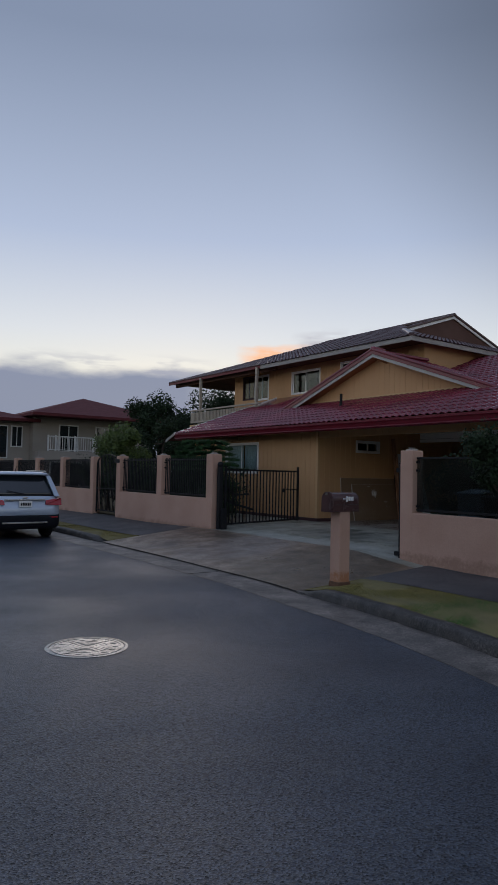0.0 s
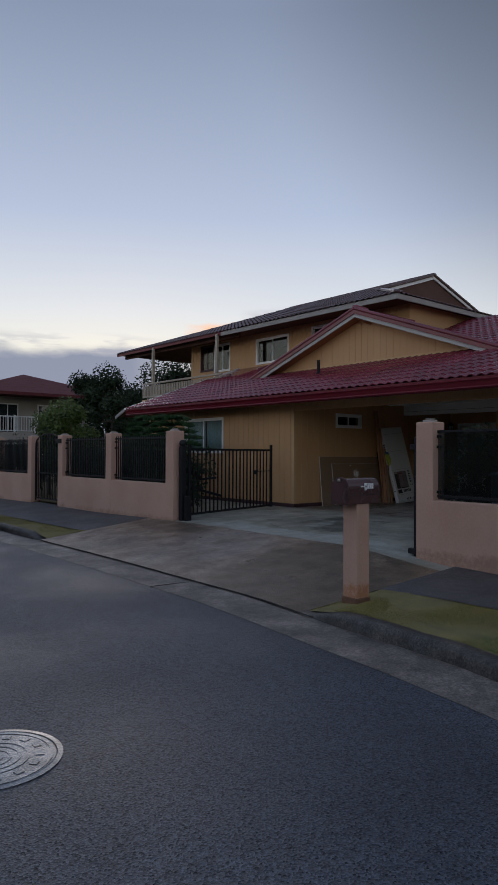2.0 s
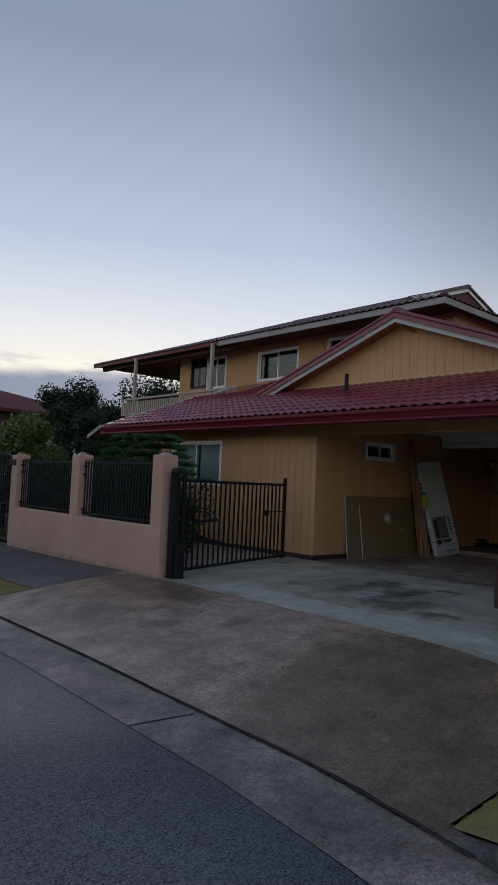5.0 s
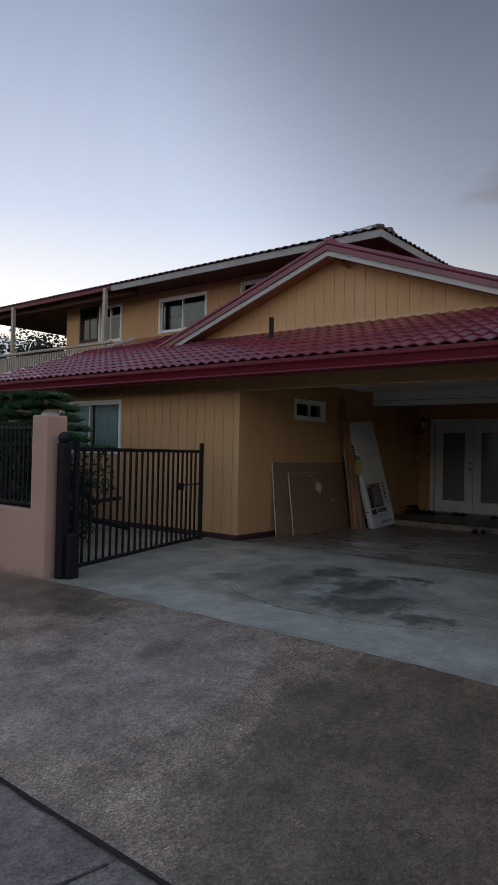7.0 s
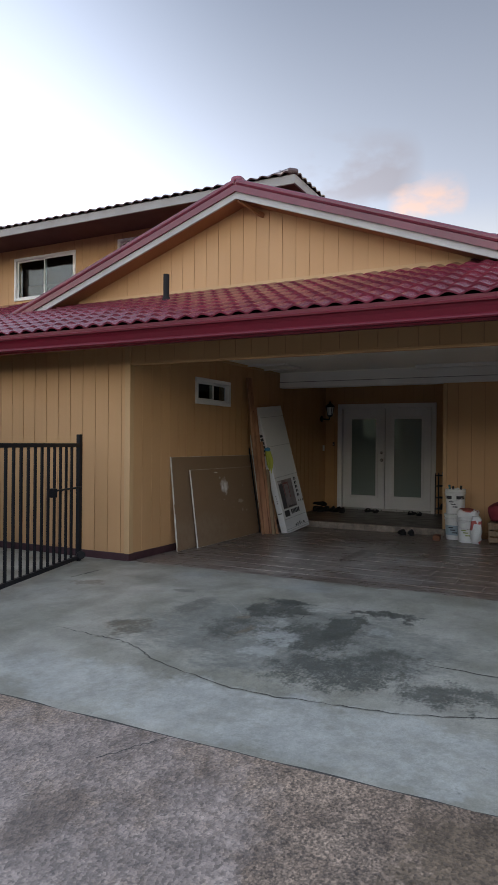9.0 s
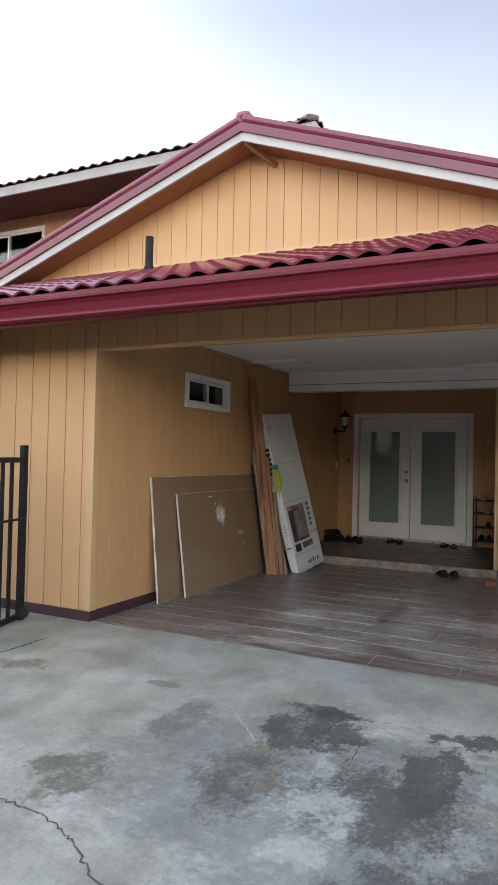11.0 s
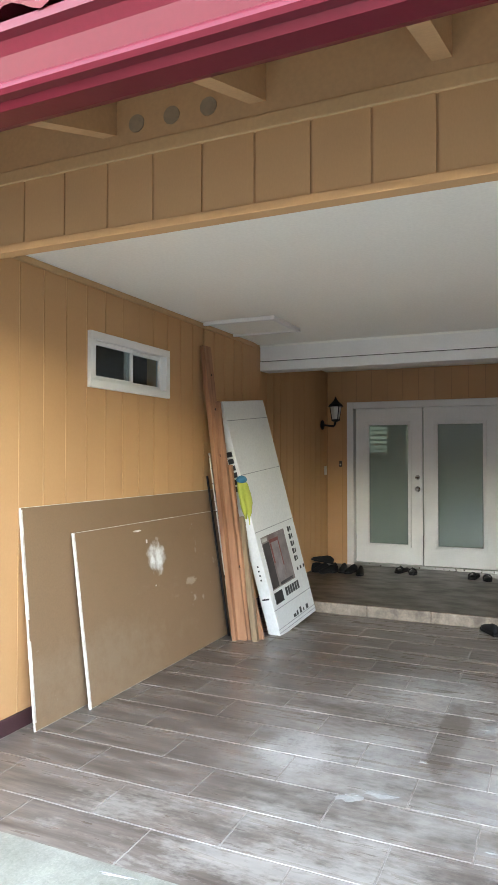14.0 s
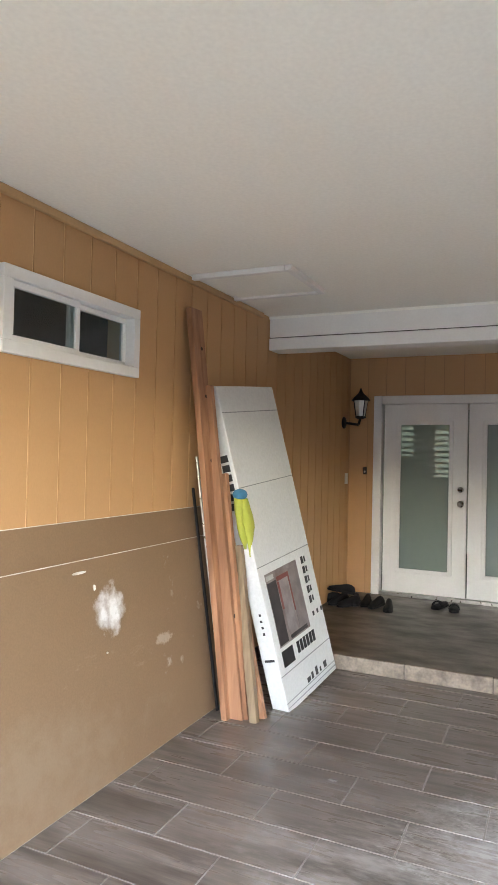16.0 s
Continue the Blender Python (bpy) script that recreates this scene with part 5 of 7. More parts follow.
CARTON = material("white_carton", (0.64, 0.65, 0.64), 0.55, spot=(0.58, 0.59, 0.58), scale=2.2, amount=0.5, grain=50, bump=0.1)
INK = material("black_print", (0.025, 0.025, 0.028), 0.5, bump=0)
carton = thing("shower_carton", "tall white shower carton with black print leaning on the wall", "carton")
CW, CT, CL = 0.80, 0.115, 2.10
foot, top = Vector((15.115, 11.81, FLOOR - 0.015)), Vector((14.96, 12.305, 2.475))
zc = (top - foot).normalized()
xc = (Vector((0.9963, -0.086, 0)) - zc * zc.dot(Vector((0.9963, -0.086, 0)))).normalized()
yc = zc.cross(xc)
carton.matrix_world = Matrix.Translation(foot) @ Matrix((xc, yc, zc)).transposed().to_4x4()
part("carton_body", box(B(), 0, CW, 0, CT, 0, CL, 0.008), CARTON, carton)
SEAM = material("grey_seam_print", (0.30, 0.31, 0.31), 0.6)
for z in (0.03, 0.06, 0.225, 0.915, 1.43, 1.92):
    part("fold_seam", box(B(), 0.004, CW - 0.004, -0.0015, 0.001, z, z + 0.006), SEAM, carton)
bm = B()
box(bm, 0.07, 0.54, -0.0022, 0.001, 0.39, 0.86)
part("printed_picture", bm, material("picture_print", (0.16, 0.12, 0.11), 0.5, spot=(0.32, 0.29, 0.28), scale=5, amount=1.0), carton, "printed photo of a dark shower")
for e, tint in (((0.075, 0.20, 0.40, 0.80), (0.05, 0.045, 0.045)), ((0.23, 0.36, 0.43, 0.80), (0.26, 0.23, 0.225)), ((0.385, 0.53, 0.41, 0.83), (0.22, 0.19, 0.185)), ((0.08, 0.18, 0.815, 0.845), (0.50, 0.49, 0.47)), ((0.24, 0.50, 0.40, 0.425), (0.04, 0.036, 0.036))):
    part("picture_detail", box(B(), e[0], e[1], -0.0030, -0.0021, e[2], e[3]), material("picture_tone", tint, 0.5, scale=9, amount=0.7), carton)
bm = B()
box(bm, 0.21, 0.235, -0.0038, -0.0031, 0.60, 0.78), box(bm, 0.37, 0.388, -0.0038, -0.0031, 0.55, 0.79), box(bm, 0.21, 0.388, -0.0038, -0.0031, 0.785, 0.815)
part("picture_detail", bm, material("picture_red", (0.20, 0.06, 0.05), 0.5), carton)
bm = B()
box(bm, 0.07, 0.23, -0.0022, 0.001, 0.265, 0.365)
part("logo_block", bm, INK, carton, "black logo block")
for i in range(6):
    part("logo_bar", box(B(), 0.29 + 0.05 * i, 0.327 + 0.05 * i, -0.0022, 0.001, 0.285, 0.36), INK, carton, "black logo shape")
def ink_mark(*ext):
    part("print_mark", box(B(), *ext), INK, carton)


for i, w in enumerate((0.05, 0.03, 0.035, 0.02, 0.045)):
    ink_mark(0.33 + 0.07 * i, 0.33 + 0.07 * i + w, -0.0022, 0.001, 0.075, 0.075 + 0.03 + 0.012 * (i % 3))
for r in range(5):
    ink_mark(0.62, 0.655, -0.0022, 0.001, 0.53 + 0.07 * r, 0.58 + 0.07 * r)
    ink_mark(0.67, 0.69, -0.0022, 0.001, 0.535 + 0.07 * r, 0.575 + 0.07 * r)
for r in range(3):
    ink_mark(0.62 + 0.07 * r, 0.645 + 0.07 * r, -0.0022, 0.001, 0.44, 0.47)
for i in range(6):
    ink_mark(-0.0022, 0.001, 0.03, 0.085, 1.30 + 0.062 * i, 1.345 + 0.062 * i)
for i in range(4):
    ink_mark(-0.0022, 0.001, 0.045, 0.06, 0.50 + 0.04 * i, 0.515 + 0.04 * i)
ink_mark(-0.0022, 0.001, 0.02, 0.09, 0.33, 0.345)
# work gloves hung on the studs
gloves = thing("work_gloves", "lime yellow work gloves with blue cuffs hanging on lumber", "gloves")
LIME = material("lime_glove", (0.40, 0.42, 0.07), 0.8, spot=(0.34, 0.40, 0.06), scale=14, amount=0.7)


def limp_glove(x, y, z, length, lean, seed):
    """A limp glove hanging from its cuff: a flattened, creased tube that ends in a finger tip."""
    bm = B()
    rings = []
    for k in range(13):
        f = k / 12
        w = 0.040 + 0.018 * math.sin(math.pi * min(1, f * 1.5)) - 0.026 * smooth(0.62, 1.0, f) + 0.006 * math.sin(9 * f + seed)
        c = (x + lean * f + 0.006 * math.sin(7 * f + seed), y - 0.02 * f, z - length * f)
        rings.append([bm.verts.new((c[0] + w * math.cos(a) * (1 + 0.18 * noise.noise((a, 5 * f, seed))), c[1] + 0.55 * w * math.sin(a) * (1 + 0.4 * noise.noise((2 * a, 6 * f, seed))), c[2])) for a in [2 * math.pi * i / 14 for i in range(14)]])
    for a, b in zip(rings, rings[1:]):
        for i in range(14):
            bm.faces.new((a[i], b[i], b[(i + 1) % 14], a[(i + 1) % 14]))
    bm.faces.new(rings[0]), bm.faces.new(rings[-1][::-1])
    part("glove", bm, LIME, gloves, smooth=True)


limp_glove(14.95, 12.115, 1.755, 0.33, 0.07, 1.0)
limp_glove(14.985, 12.09, 1.745, 0.37, 0.08, 4.0)
part("cuff", ball(B(), (14.96, 12.11, 1.77), 0.06, (1.1, 0.7, 0.6), 12), material("blue_cuff", (0.05, 0.20, 0.33), 0.8, scale=20), gloves, "blue knitted cuff", smooth=True)

# ---- porch things ----
RACK = material("black_rack_metal", (0.02, 0.02, 0.022), 0.45)
SHOE = material("black_shoe", (0.009, 0.009, 0.010), 0.75, spot=(0.015, 0.015, 0.016), scale=14, spec=0.2)
SHOE_GREY = material("grey_shoe", (0.30, 0.31, 0.32), 0.6, scale=14)
SOLE = material("pale_sole", (0.42, 0.40, 0.37), 0.7)


def shoe_mesh(name, flat):
    """A shoe pointing along +y, 0.27 long."""
    bm = B()
    secs = ((0.0, 0.030, 0.055), (0.04, 0.036, 0.075), (0.09, 0.036, 0.075), (0.14, 0.040, 0.06), (0.20, 0.046, 0.045), (0.25, 0.038, 0.03), (0.275, 0.018, 0.02))
    rings = []
    for y, w, h in secs:
        h = 0.022 if flat else h
        rings.append([bm.verts.new((w * math.cos(a), y, 0.018 + max(0, math.sin(a)) * h)) for a in [math.pi * i / 8 for i in range(9)]])
    for a, b in zip(rings, rings[1:]):
        for i in range(8):
            bm.faces.new((a[i], a[i + 1], b[i + 1], b[i]))
        bm.faces.new((a[0], b[0], b[8], a[8]))
    bm.faces.new(rings[0]), bm.faces.new(rings[-1][::-1])
    bmesh.ops.recalc_face_normals(bm, faces=bm.faces[:])
    return bm


def sole_mesh():
    bm = B()
    pts = [(w * s, y) for s, seq in ((1, ((0.0, 0.034), (0.06, 0.04), (0.14, 0.043), (0.21, 0.049), (0.26, 0.04), (0.285, 0.018))), (-1, ((0.285, 0.018), (0.26, 0.04), (0.21, 0.049), (0.14, 0.043), (0.06, 0.04), (0.0, 0.034)))) for y, w in seq]
    prism(bm, [(x, y, 0) for x, y in pts], (0, 0, 0.02))
    return bm


def shoe(x, y, z, turn, label, mat, flat=False, group="shoes on the porch", name="shoe", tilt=0):
    s = thing(name, label, "shoe", group)
    s.matrix_world = pose(x, y, z, tilt, 0, turn)
    part("upper", shoe_mesh(name, flat), mat, s, smooth=True)
    part("sole", sole_mesh(), SOLE if mat is SHOE_GREY else SHOE, s)
    if flat:
        bm = B()
        for i in range(9):
            a = math.pi * i / 8
            b = math.pi * (i + 1) / 8
            if i < 8:
                bar(bm, (0.05 * math.cos(a), 0.19, 0.02 + 0.05 * math.sin(a)), (0.05 * math.cos(b), 0.19, 0.02 + 0.05 * math.sin(b)), 0.05, 0.008, up=(0, 0, 1))
        part("strap", bm, SHOE, s)
    return s


for x, y, turn in ((17.92, 12.28, 70), (18.00, 12.20, 100), (17.86, 12.14, 60), (18.02, 12.08, 95), (17.88, 12.33, 20)):
    shoe(x, y, PORCH, turn, "black shoe in a heap beside the white door", SHOE)
shoe(17.93, 12.22, PORCH + 0.075, 40, "black shoe lying on top of a heap of shoes", SHOE, tilt=12)
for x, y, turn in ((17.98, 11.93, 80), (17.90, 11.84, 100)):
    shoe(x, y, PORCH, turn, "grey-soled dark shoe beside the white door", SHOE)
for x, y, turn in ((18.27, 11.35, 75), (18.22, 11.25, 95)):
    shoe(x, y, PORCH, turn, "flat black sandal in front of the double door", SHOE, True, name="sandal")
for x, y, turn in ((18.2, 10.5, 80), (18.15, 10.4, 100)):
    shoe(x, y, PORCH, turn, "flat dark sandal beside the shoe rack", SHOE, True, name="sandal")
for x, y, turn in ((15.84, 10.11, -60), (15.86, 9.99, -70)):
    shoe(x, y, FLOOR, turn, "black slip-on shoe on the tiles below the step", SHOE)

rack = thing("shoe_rack", "black four-tier metal shoe rack filled with shoes", "shoe rack")
for x in (18.10, 18.40):
    for y in (9.57, 10.10):
        part("upright", rod(B(), (x, y, PORCH), (x, y, 1.33), 0.011, seg=8), RACK, rack)
for z in (0.66, 0.87, 1.09, 1.29):
    bm = B()
    for x in (18.10, 18.40):
        rod(bm, (x, 9.57, z), (x, 10.10, z), 0.008, seg=8)
    for k in range(7):
        rod(bm, (18.10 + 0.05 * k, 9.57, z), (18.10 + 0.05 * k, 10.10, z), 0.004, seg=6)
    for y in (9.57, 10.10):
        rod(bm, (18.10, y, z), (18.40, y, z), 0.008, seg=8)
    part("shelf", bm, RACK, rack)
for z, row in ((0.66, (9.63, 9.73, 9.86, 9.97)), (0.87, (9.65, 9.76, 9.88)), (1.09, (9.80, 9.90)), (1.29, (9.66, 9.95))):
    for i, y in enumerate(row):
        shoe(18.13, y, z + 0.009, -90 + 4 * i, "grey trainer on the shoe rack" if z in (1.09, 1.29) else "dark shoe on the shoe rack", SHOE_GREY if z in (1.09, 1.29) else SHOE, group="shoes on the rack")

BUCKET = material("white_bucket_plastic", (0.66, 0.66, 0.63), 0.4, spot=(0.50, 0.50, 0.47), scale=6, amount=0.4)
BUCKET_BLUE = material("blue_grey_label", (0.30, 0.38, 0.42), 0.5, scale=8)
RED_PRINT = material("red_print", (0.45, 0.09, 0.07), 0.6, scale=10)


def bucket(x, y, z, label, band, lid=False, bars=INK, filled=False):
    b = thing("bucket", label, "bucket", "buckets by the carport wall", at=(x, y, z))
    part("pail", lathe(B(), [(0.128, 0), (0.135, 0.01), (0.148, 0.30), (0.158, 0.305), (0.158, 0.325), (0.150, 0.33), (0.152, 0.365), (0.158, 0.37), (0.150, 0.375), (0.138, 0.372), (0.126, 0.03)], (0, 0, 0), 28), BUCKET, b, smooth=False)
    bm = B()
    cols = [[bm.verts.new((r * math.cos(a), r * math.sin(a), h)) for r, h in ((0.1405, 0.07), (0.1475, 0.22), (0.1455, 0.22), (0.1385, 0.07))] for a in [math.radians(120 + 110 * k / 14) for k in range(15)]]
    for p, q in zip(cols, cols[1:]):
        for i in range(4):
            bm.faces.new((p[i], q[i], q[(i + 1) % 4], p[(i + 1) % 4]))
    bm.faces.new(cols[0]), bm.faces.new(cols[-1][::-1])
    bmesh.ops.recalc_face_normals(bm, faces=bm.faces[:])
    part("paper_label", bm, band, b)
    bm = B()
    for k, h in ((0, 0.185), (1, 0.15), (2, 0.11)):
        a = math.radians(165 + 12 * k)
        bar(bm, (0.149 * math.cos(a - 0.25), 0.149 * math.sin(a - 0.25), h), (0.149 * math.cos(a + 0.25), 0.149 * math.sin(a + 0.25), h), 0.004, 0.016)
    part("label_print", bm, bars, b)
    if filled:
        for a0, a1 in ((128, 168), (196, 250)):
            ring = B()
            arc = [math.radians(a0 + (a1 - a0) * k / 8) for k in range(9)]
            for p, q in zip(arc, arc[1:]):
                prism(ring, [(0.1465 * math.cos(p), 0.1465 * math.sin(p), 0.225), (0.1465 * math.cos(q), 0.1465 * math.sin(q), 0.225), (0.1492 * math.cos(q), 0.1492 * math.sin(q), 0.225), (0.1492 * math.cos(p), 0.1492 * math.sin(p), 0.225)], (0, 0, 0.05))
            part("label_band", ring, INK, b, "black printed band")
    if lid:
        part("lid", lathe(B(), [(0.162, 0.35), (0.165, 0.385), (0.15, 0.392), (0.148, 0.386)], (0, 0, 0), 28), BUCKET, b)
    else:
        pts = [(-0.16 * math.cos(math.pi * k / 10), 0.0, 0.33 - 0.13 * math.sin(math.pi * k / 10)) for k in range(11)]
        bm = B()
        for p, q in zip(pts, pts[1:]):
            rod(bm, (p[1] - 0.165 * math.sin(math.acos(max(-1, min(1, p[0] / 0.16)))) * 1.0, p[0], p[2]), (q[1] - 0.165 * math.sin(math.acos(max(-1, min(1, q[0] / 0.16)))) * 1.0, q[0], q[2]), 0.003, seg=6)
        part("wire_handle", bm, STEEL, b)
    return b


bucket(15.84, 9.33, FLOOR, "white paint bucket with a blue-grey label under another", BUCKET_BLUE, True)
bucket(15.85, 9.33, FLOOR + 0.392, "white open paint bucket full of tools on another", BUCKET, filled=True)
bucket(15.60, 9.10, FLOOR, "white open bucket holding a crumpled bag", BUCKET, bars=material("green_print", (0.25, 0.30, 0.08), 0.6))


TOOL_GRIP = material("teal_tool_grip", (0.03, 0.14, 0.16), 0.5, scale=12)
for i, (dx, dy, lean, grip, kind_of) in enumerate(((-0.07, 0.08, 0.5, TOOL_GRIP, "teal-handled"), (-0.10, 0.02, 0.3, INK, "black-handled"), (-0.09, -0.05, -0.4, BUCKET, "white-handled"), (-0.02, -0.09, -0.5, INK, "black-handled"), (-0.04, 0.03, 0.2, TOOL_GRIP, "teal-handled"))):
    tool = thing("hand_tool", kind_of + " hand tool standing in the open bucket", "tool", "tools in the bucket")
    foot = Vector((15.85 + dx * 0.4, 9.33 + dy * 0.4, FLOOR + 0.43))
    grip_top = Vector((15.85 + dx, 9.33 + dy, FLOOR + 0.83 - 0.02 * i % 0.05))
    part("shank", rod(B(), foot, foot.lerp(grip_top, 0.72), 0.006, seg=8), STEEL, tool)
    part("grip", rod(B(), foot.lerp(grip_top, 0.72), grip_top, 0.014, 0.017, seg=12), grip, tool, smooth=True)


def bag(x, y, z, w, d, h, label, mats, name="cement_bag", seed=0):
    b = thing(name, label, "bag", at=(x, y, z))
    bm = B()
    bmesh.ops.create_icosphere(bm, subdivisions=3, radius=1)
    for v in bm.verts:
        c = v.co
        p = Vector([math.copysign(abs(q) ** 0.55, q) for q in c])
        p.x, p.y, p.z = p.x * w / 2, p.y * d / 2, (p.z + 1) * h / 2
        k = noise.noise((c.x * 2.5 + seed, c.y * 2.5, c.z * 2.5)) * 0.03 + noise.noise((c.x * 6, c.y * 6 + seed, c.z * 6)) * 0.012
        v.co = p + c * k
        v.co.z = max(0, v.co.z)
    o = part("sack", bm, mats, b, smooth=True)
    for f in o.data.polygons:
        if len(mats) > 1:
            f.material_index = 1 if noise.noise((f.center.x * 7 + seed, f.center.y * 7, f.center.z * 9)) > 0.08 else 0
    return b


bag(15.46, 8.96, FLOOR, 0.14, 0.16, 0.40, "white and red paper bag standing by the buckets", (BUCKET, RED_PRINT), seed=3)
bag(15.60, 9.10, FLOOR + 0.33, 0.24, 0.30, 0.16, "crumpled white and red bag in a bucket", (BUCKET, RED_PRINT), seed=8)
bag(15.75, 8.45, FLOOR + 0.30, 0.42, 0.75, 0.30, "dark red cloth bundle on a low crate", (material("dark_red_cloth", (0.20, 0.02, 0.03), 0.85, scale=7, amount=0.6),), "cloth_bundle", 12)
crate = thing("crate", "low brown wooden crate under a red bundle", "crate")
for k in range(3):
    part("slat", box(B(), 15.52, 15.54, 8.08, 8.80, FLOOR + 0.03 + 0.09 * k, FLOOR + 0.10 + 0.09 * k, 0.003), GREYWOOD, crate)
for y in (8.08, 8.78):
    part("end_panel", box(B(), 15.54, 15.96, y, y + 0.02, FLOOR, FLOOR + 0.30, 0.003), GREYWOOD, crate)
part("top_board", box(B(), 15.52, 15.98, 8.06, 8.82, FLOOR + 0.285, FLOOR + 0.305, 0.003), GREYWOOD, crate)
bm = B()
prism(bm, [(15.45, 9.48, FLOOR), (15.75, 9.52, FLOOR), (15.80, 9.62, FLOOR), (15.50, 9.60, FLOOR)], (0, 0, 0.07), 0.01)
tagged(part("brick_piece", bm, material("red_brown_block", (0.22, 0.09, 0.05), 0.8, scale=12)), "red-brown block lying below the step", "block")
pipe = part("vent_pipe", rod(rod(B(), (12.86, 12.66, 3.74), (12.86, 12.66, 4.17), 0.042, seg=16), (12.86, 12.66, 3.70), (12.86, 12.66, 3.86), 0.075, 0.05, seg=16), material("dark_pipe_paint", (0.018, 0.017, 0.018), 0.75, spec=0.2), house, "dark roof vent pipe")

# ---- fence walls and gates ----
FX = 8.15
PT = 2.22


def pillar(parent, x, y, w=0.29, z0=0.05, top=PT):
    p = part("pillar", box(B(), x, x + w, y - w, y, z0, top, 0.018), PLASTER, parent)
    cap = B()
    box(cap, x + 0.07, x + w - 0.07, y - w + 0.07, y - 0.07, top - 0.002, top + 0.03, 0.008)
    rod(cap, (x + w / 2, y - w / 2, top + 0.03), (x + w / 2, y - w / 2, top + 0.055), 0.05, 0.07, 12)
    part("pillar_cap", cap, material("grey_cap", (0.36, 0.33, 0.30), 0.6) if "grey_cap" not in bpy.data.materials else bpy.data.materials["grey_cap"], p)
    return p


def iron_panel(y0, y1, x, z0, z1, label, sheet=None):
    """A panel of upright iron bars between pillars, or an iron frame that holds a sheet."""
    g = thing("iron_panel", label, "fence panel", "iron fence panels")
    for z in (z0 + 0.06, z1 - 0.06):
        part("rail", box(B(), x - 0.016, x + 0.016, y0, y1, z - 0.018, z + 0.018, 0.003), BLACK_IRON, g)
    n = 0 if sheet else max(2, int((y1 - y0) / 0.095))
    if sheet:
        part("smoked_sheet", box(B(), x - 0.004, x + 0.004, y0 + 0.01, y1 - 0.01, z0 + 0.02, z1 - 0.04), sheet, g, "dark smoked plastic sheet")
    for k in range(n):
        y = y0 + (y1 - y0) * (k + 0.5) / n
        part("bar", box(B(), x - 0.01, x + 0.01, y - 0.012, y + 0.012, z0 + 0.02, z1, 0.0), BLACK_IRON, g)
    for y, s in ((y0, 1), (y1, -1)):
        for z in (z0 + 0.12, z1 - 0.28, z1 - 0.13):
            part("bracket", box(B(), x - 0.03, x + 0.03, y if s > 0 else y - 0.045, y + 0.045 if s > 0 else y, z - 0.02, z + 0.02, 0.004), BLACK_IRON, g)
    return g


fence = thing("fence_wall", "salmon plastered fence wall with square pillars along the sidewalk", "fence")
EDGES = [12.58, 15.25, 17.99, 20.12, 23.05, 26.0, 29.0, 32.0]
for y in EDGES:
    pillar(fence, FX, y)
for i, (a, b) in enumerate(zip(EDGES, EDGES[1:])):
    if i == 2:
        continue
    part("low_wall", box(B(), FX + 0.004, FX + 0.20, a - 0.01, b - 0.28, 0.05, 1.10, 0.012), PLASTER, fence)
    iron_panel(a, b - 0.29, FX + 0.12, 1.10, 2.14, "black iron fence panel between salmon pillars")
south = thing("fence_wall", "salmon plastered fence wall with a pillar beside the drive", "fence")
SX = 8.45
SMOKED = clear_glass("smoked_sheet", (0.36, 0.42, 0.43), 0.12)
pillar(south, SX, 6.40)
for y in (3.2, 0.2, -3.0):
    pillar(south, SX, y)
for a, b in ((3.2, 6.12), (0.2, 2.92), (-3.0, -0.08)):
    part("low_wall", box(B(), SX + 0.004, SX + 0.20, a - 0.01, b + 0.01, 0.05, 1.10, 0.012), PLASTER, south)
    iron_panel(a, b - 0.01, SX + 0.12, 1.10, 2.14, "black iron frame with a dark smoked sheet over a salmon wall", SMOKED)

# walk-through gate between two pillars
wg = thing("garden_gate", "black arched iron garden gate between salmon pillars", "gate")
y0, y1, x = 18.02, 19.80, FX + 0.12
for y in (y0 + 0.03, y1 - 0.03):
    part("stile", box(B(), x - 0.02, x + 0.02, y - 0.02, y + 0.02, 0.34, 2.02, 0.003), BLACK_IRON, wg)
for z in (0.42, 1.15):
    part("rail", box(B(), x - 0.018, x + 0.018, y0 + 0.05, y1 - 0.05, z - 0.018, z + 0.018, 0.003), BLACK_IRON, wg)
bm = B()
for k in range(10):
    a, b = math.pi * k / 10, math.pi * (k + 1) / 10
    c, r = (y0 + y1) / 2, (y1 - y0) / 2 - 0.03
    bar(bm, (x, c + r * math.cos(a), 2.0 + 0.28 * math.sin(a)), (x, c + r * math.cos(b), 2.0 + 0.28 * math.sin(b)), 0.03, 0.03, up=(1, 0, 0))
part("arch", bm, BLACK_IRON, wg)
for k in range(15):
    y = y0 + 0.12 + k * (y1 - y0 - 0.24) / 14
    t = (y - (y0 + y1) / 2) / ((y1 - y0) / 2 - 0.03)
    part("bar", box(B(), x - 0.009, x + 0.009, y - 0.009, y + 0.009, 0.42, 2.0 + 0.28 * math.sqrt(max(0, 1 - t * t))), BLACK_IRON, wg)
part("mail_slot_box", box(B(), x - 0.14, x - 0.02, 17.75, 18.1, 2.0, 2.12, 0.01), BLACK_IRON, wg)

# drive gate, swung inwards
gate = thing("drive_gate", "black iron drive gate with upright bars standing open", "gate")
G0, G1 = Vector((8.40, 12.08, 0)), Vector((11.53, 13.0, 0))
gd = (G1 - G0).normalized()
GT, GB = 1.83, 0.47


def on_gate(s, z):
    return G0 + gd * s + Vector((0, 0, z))


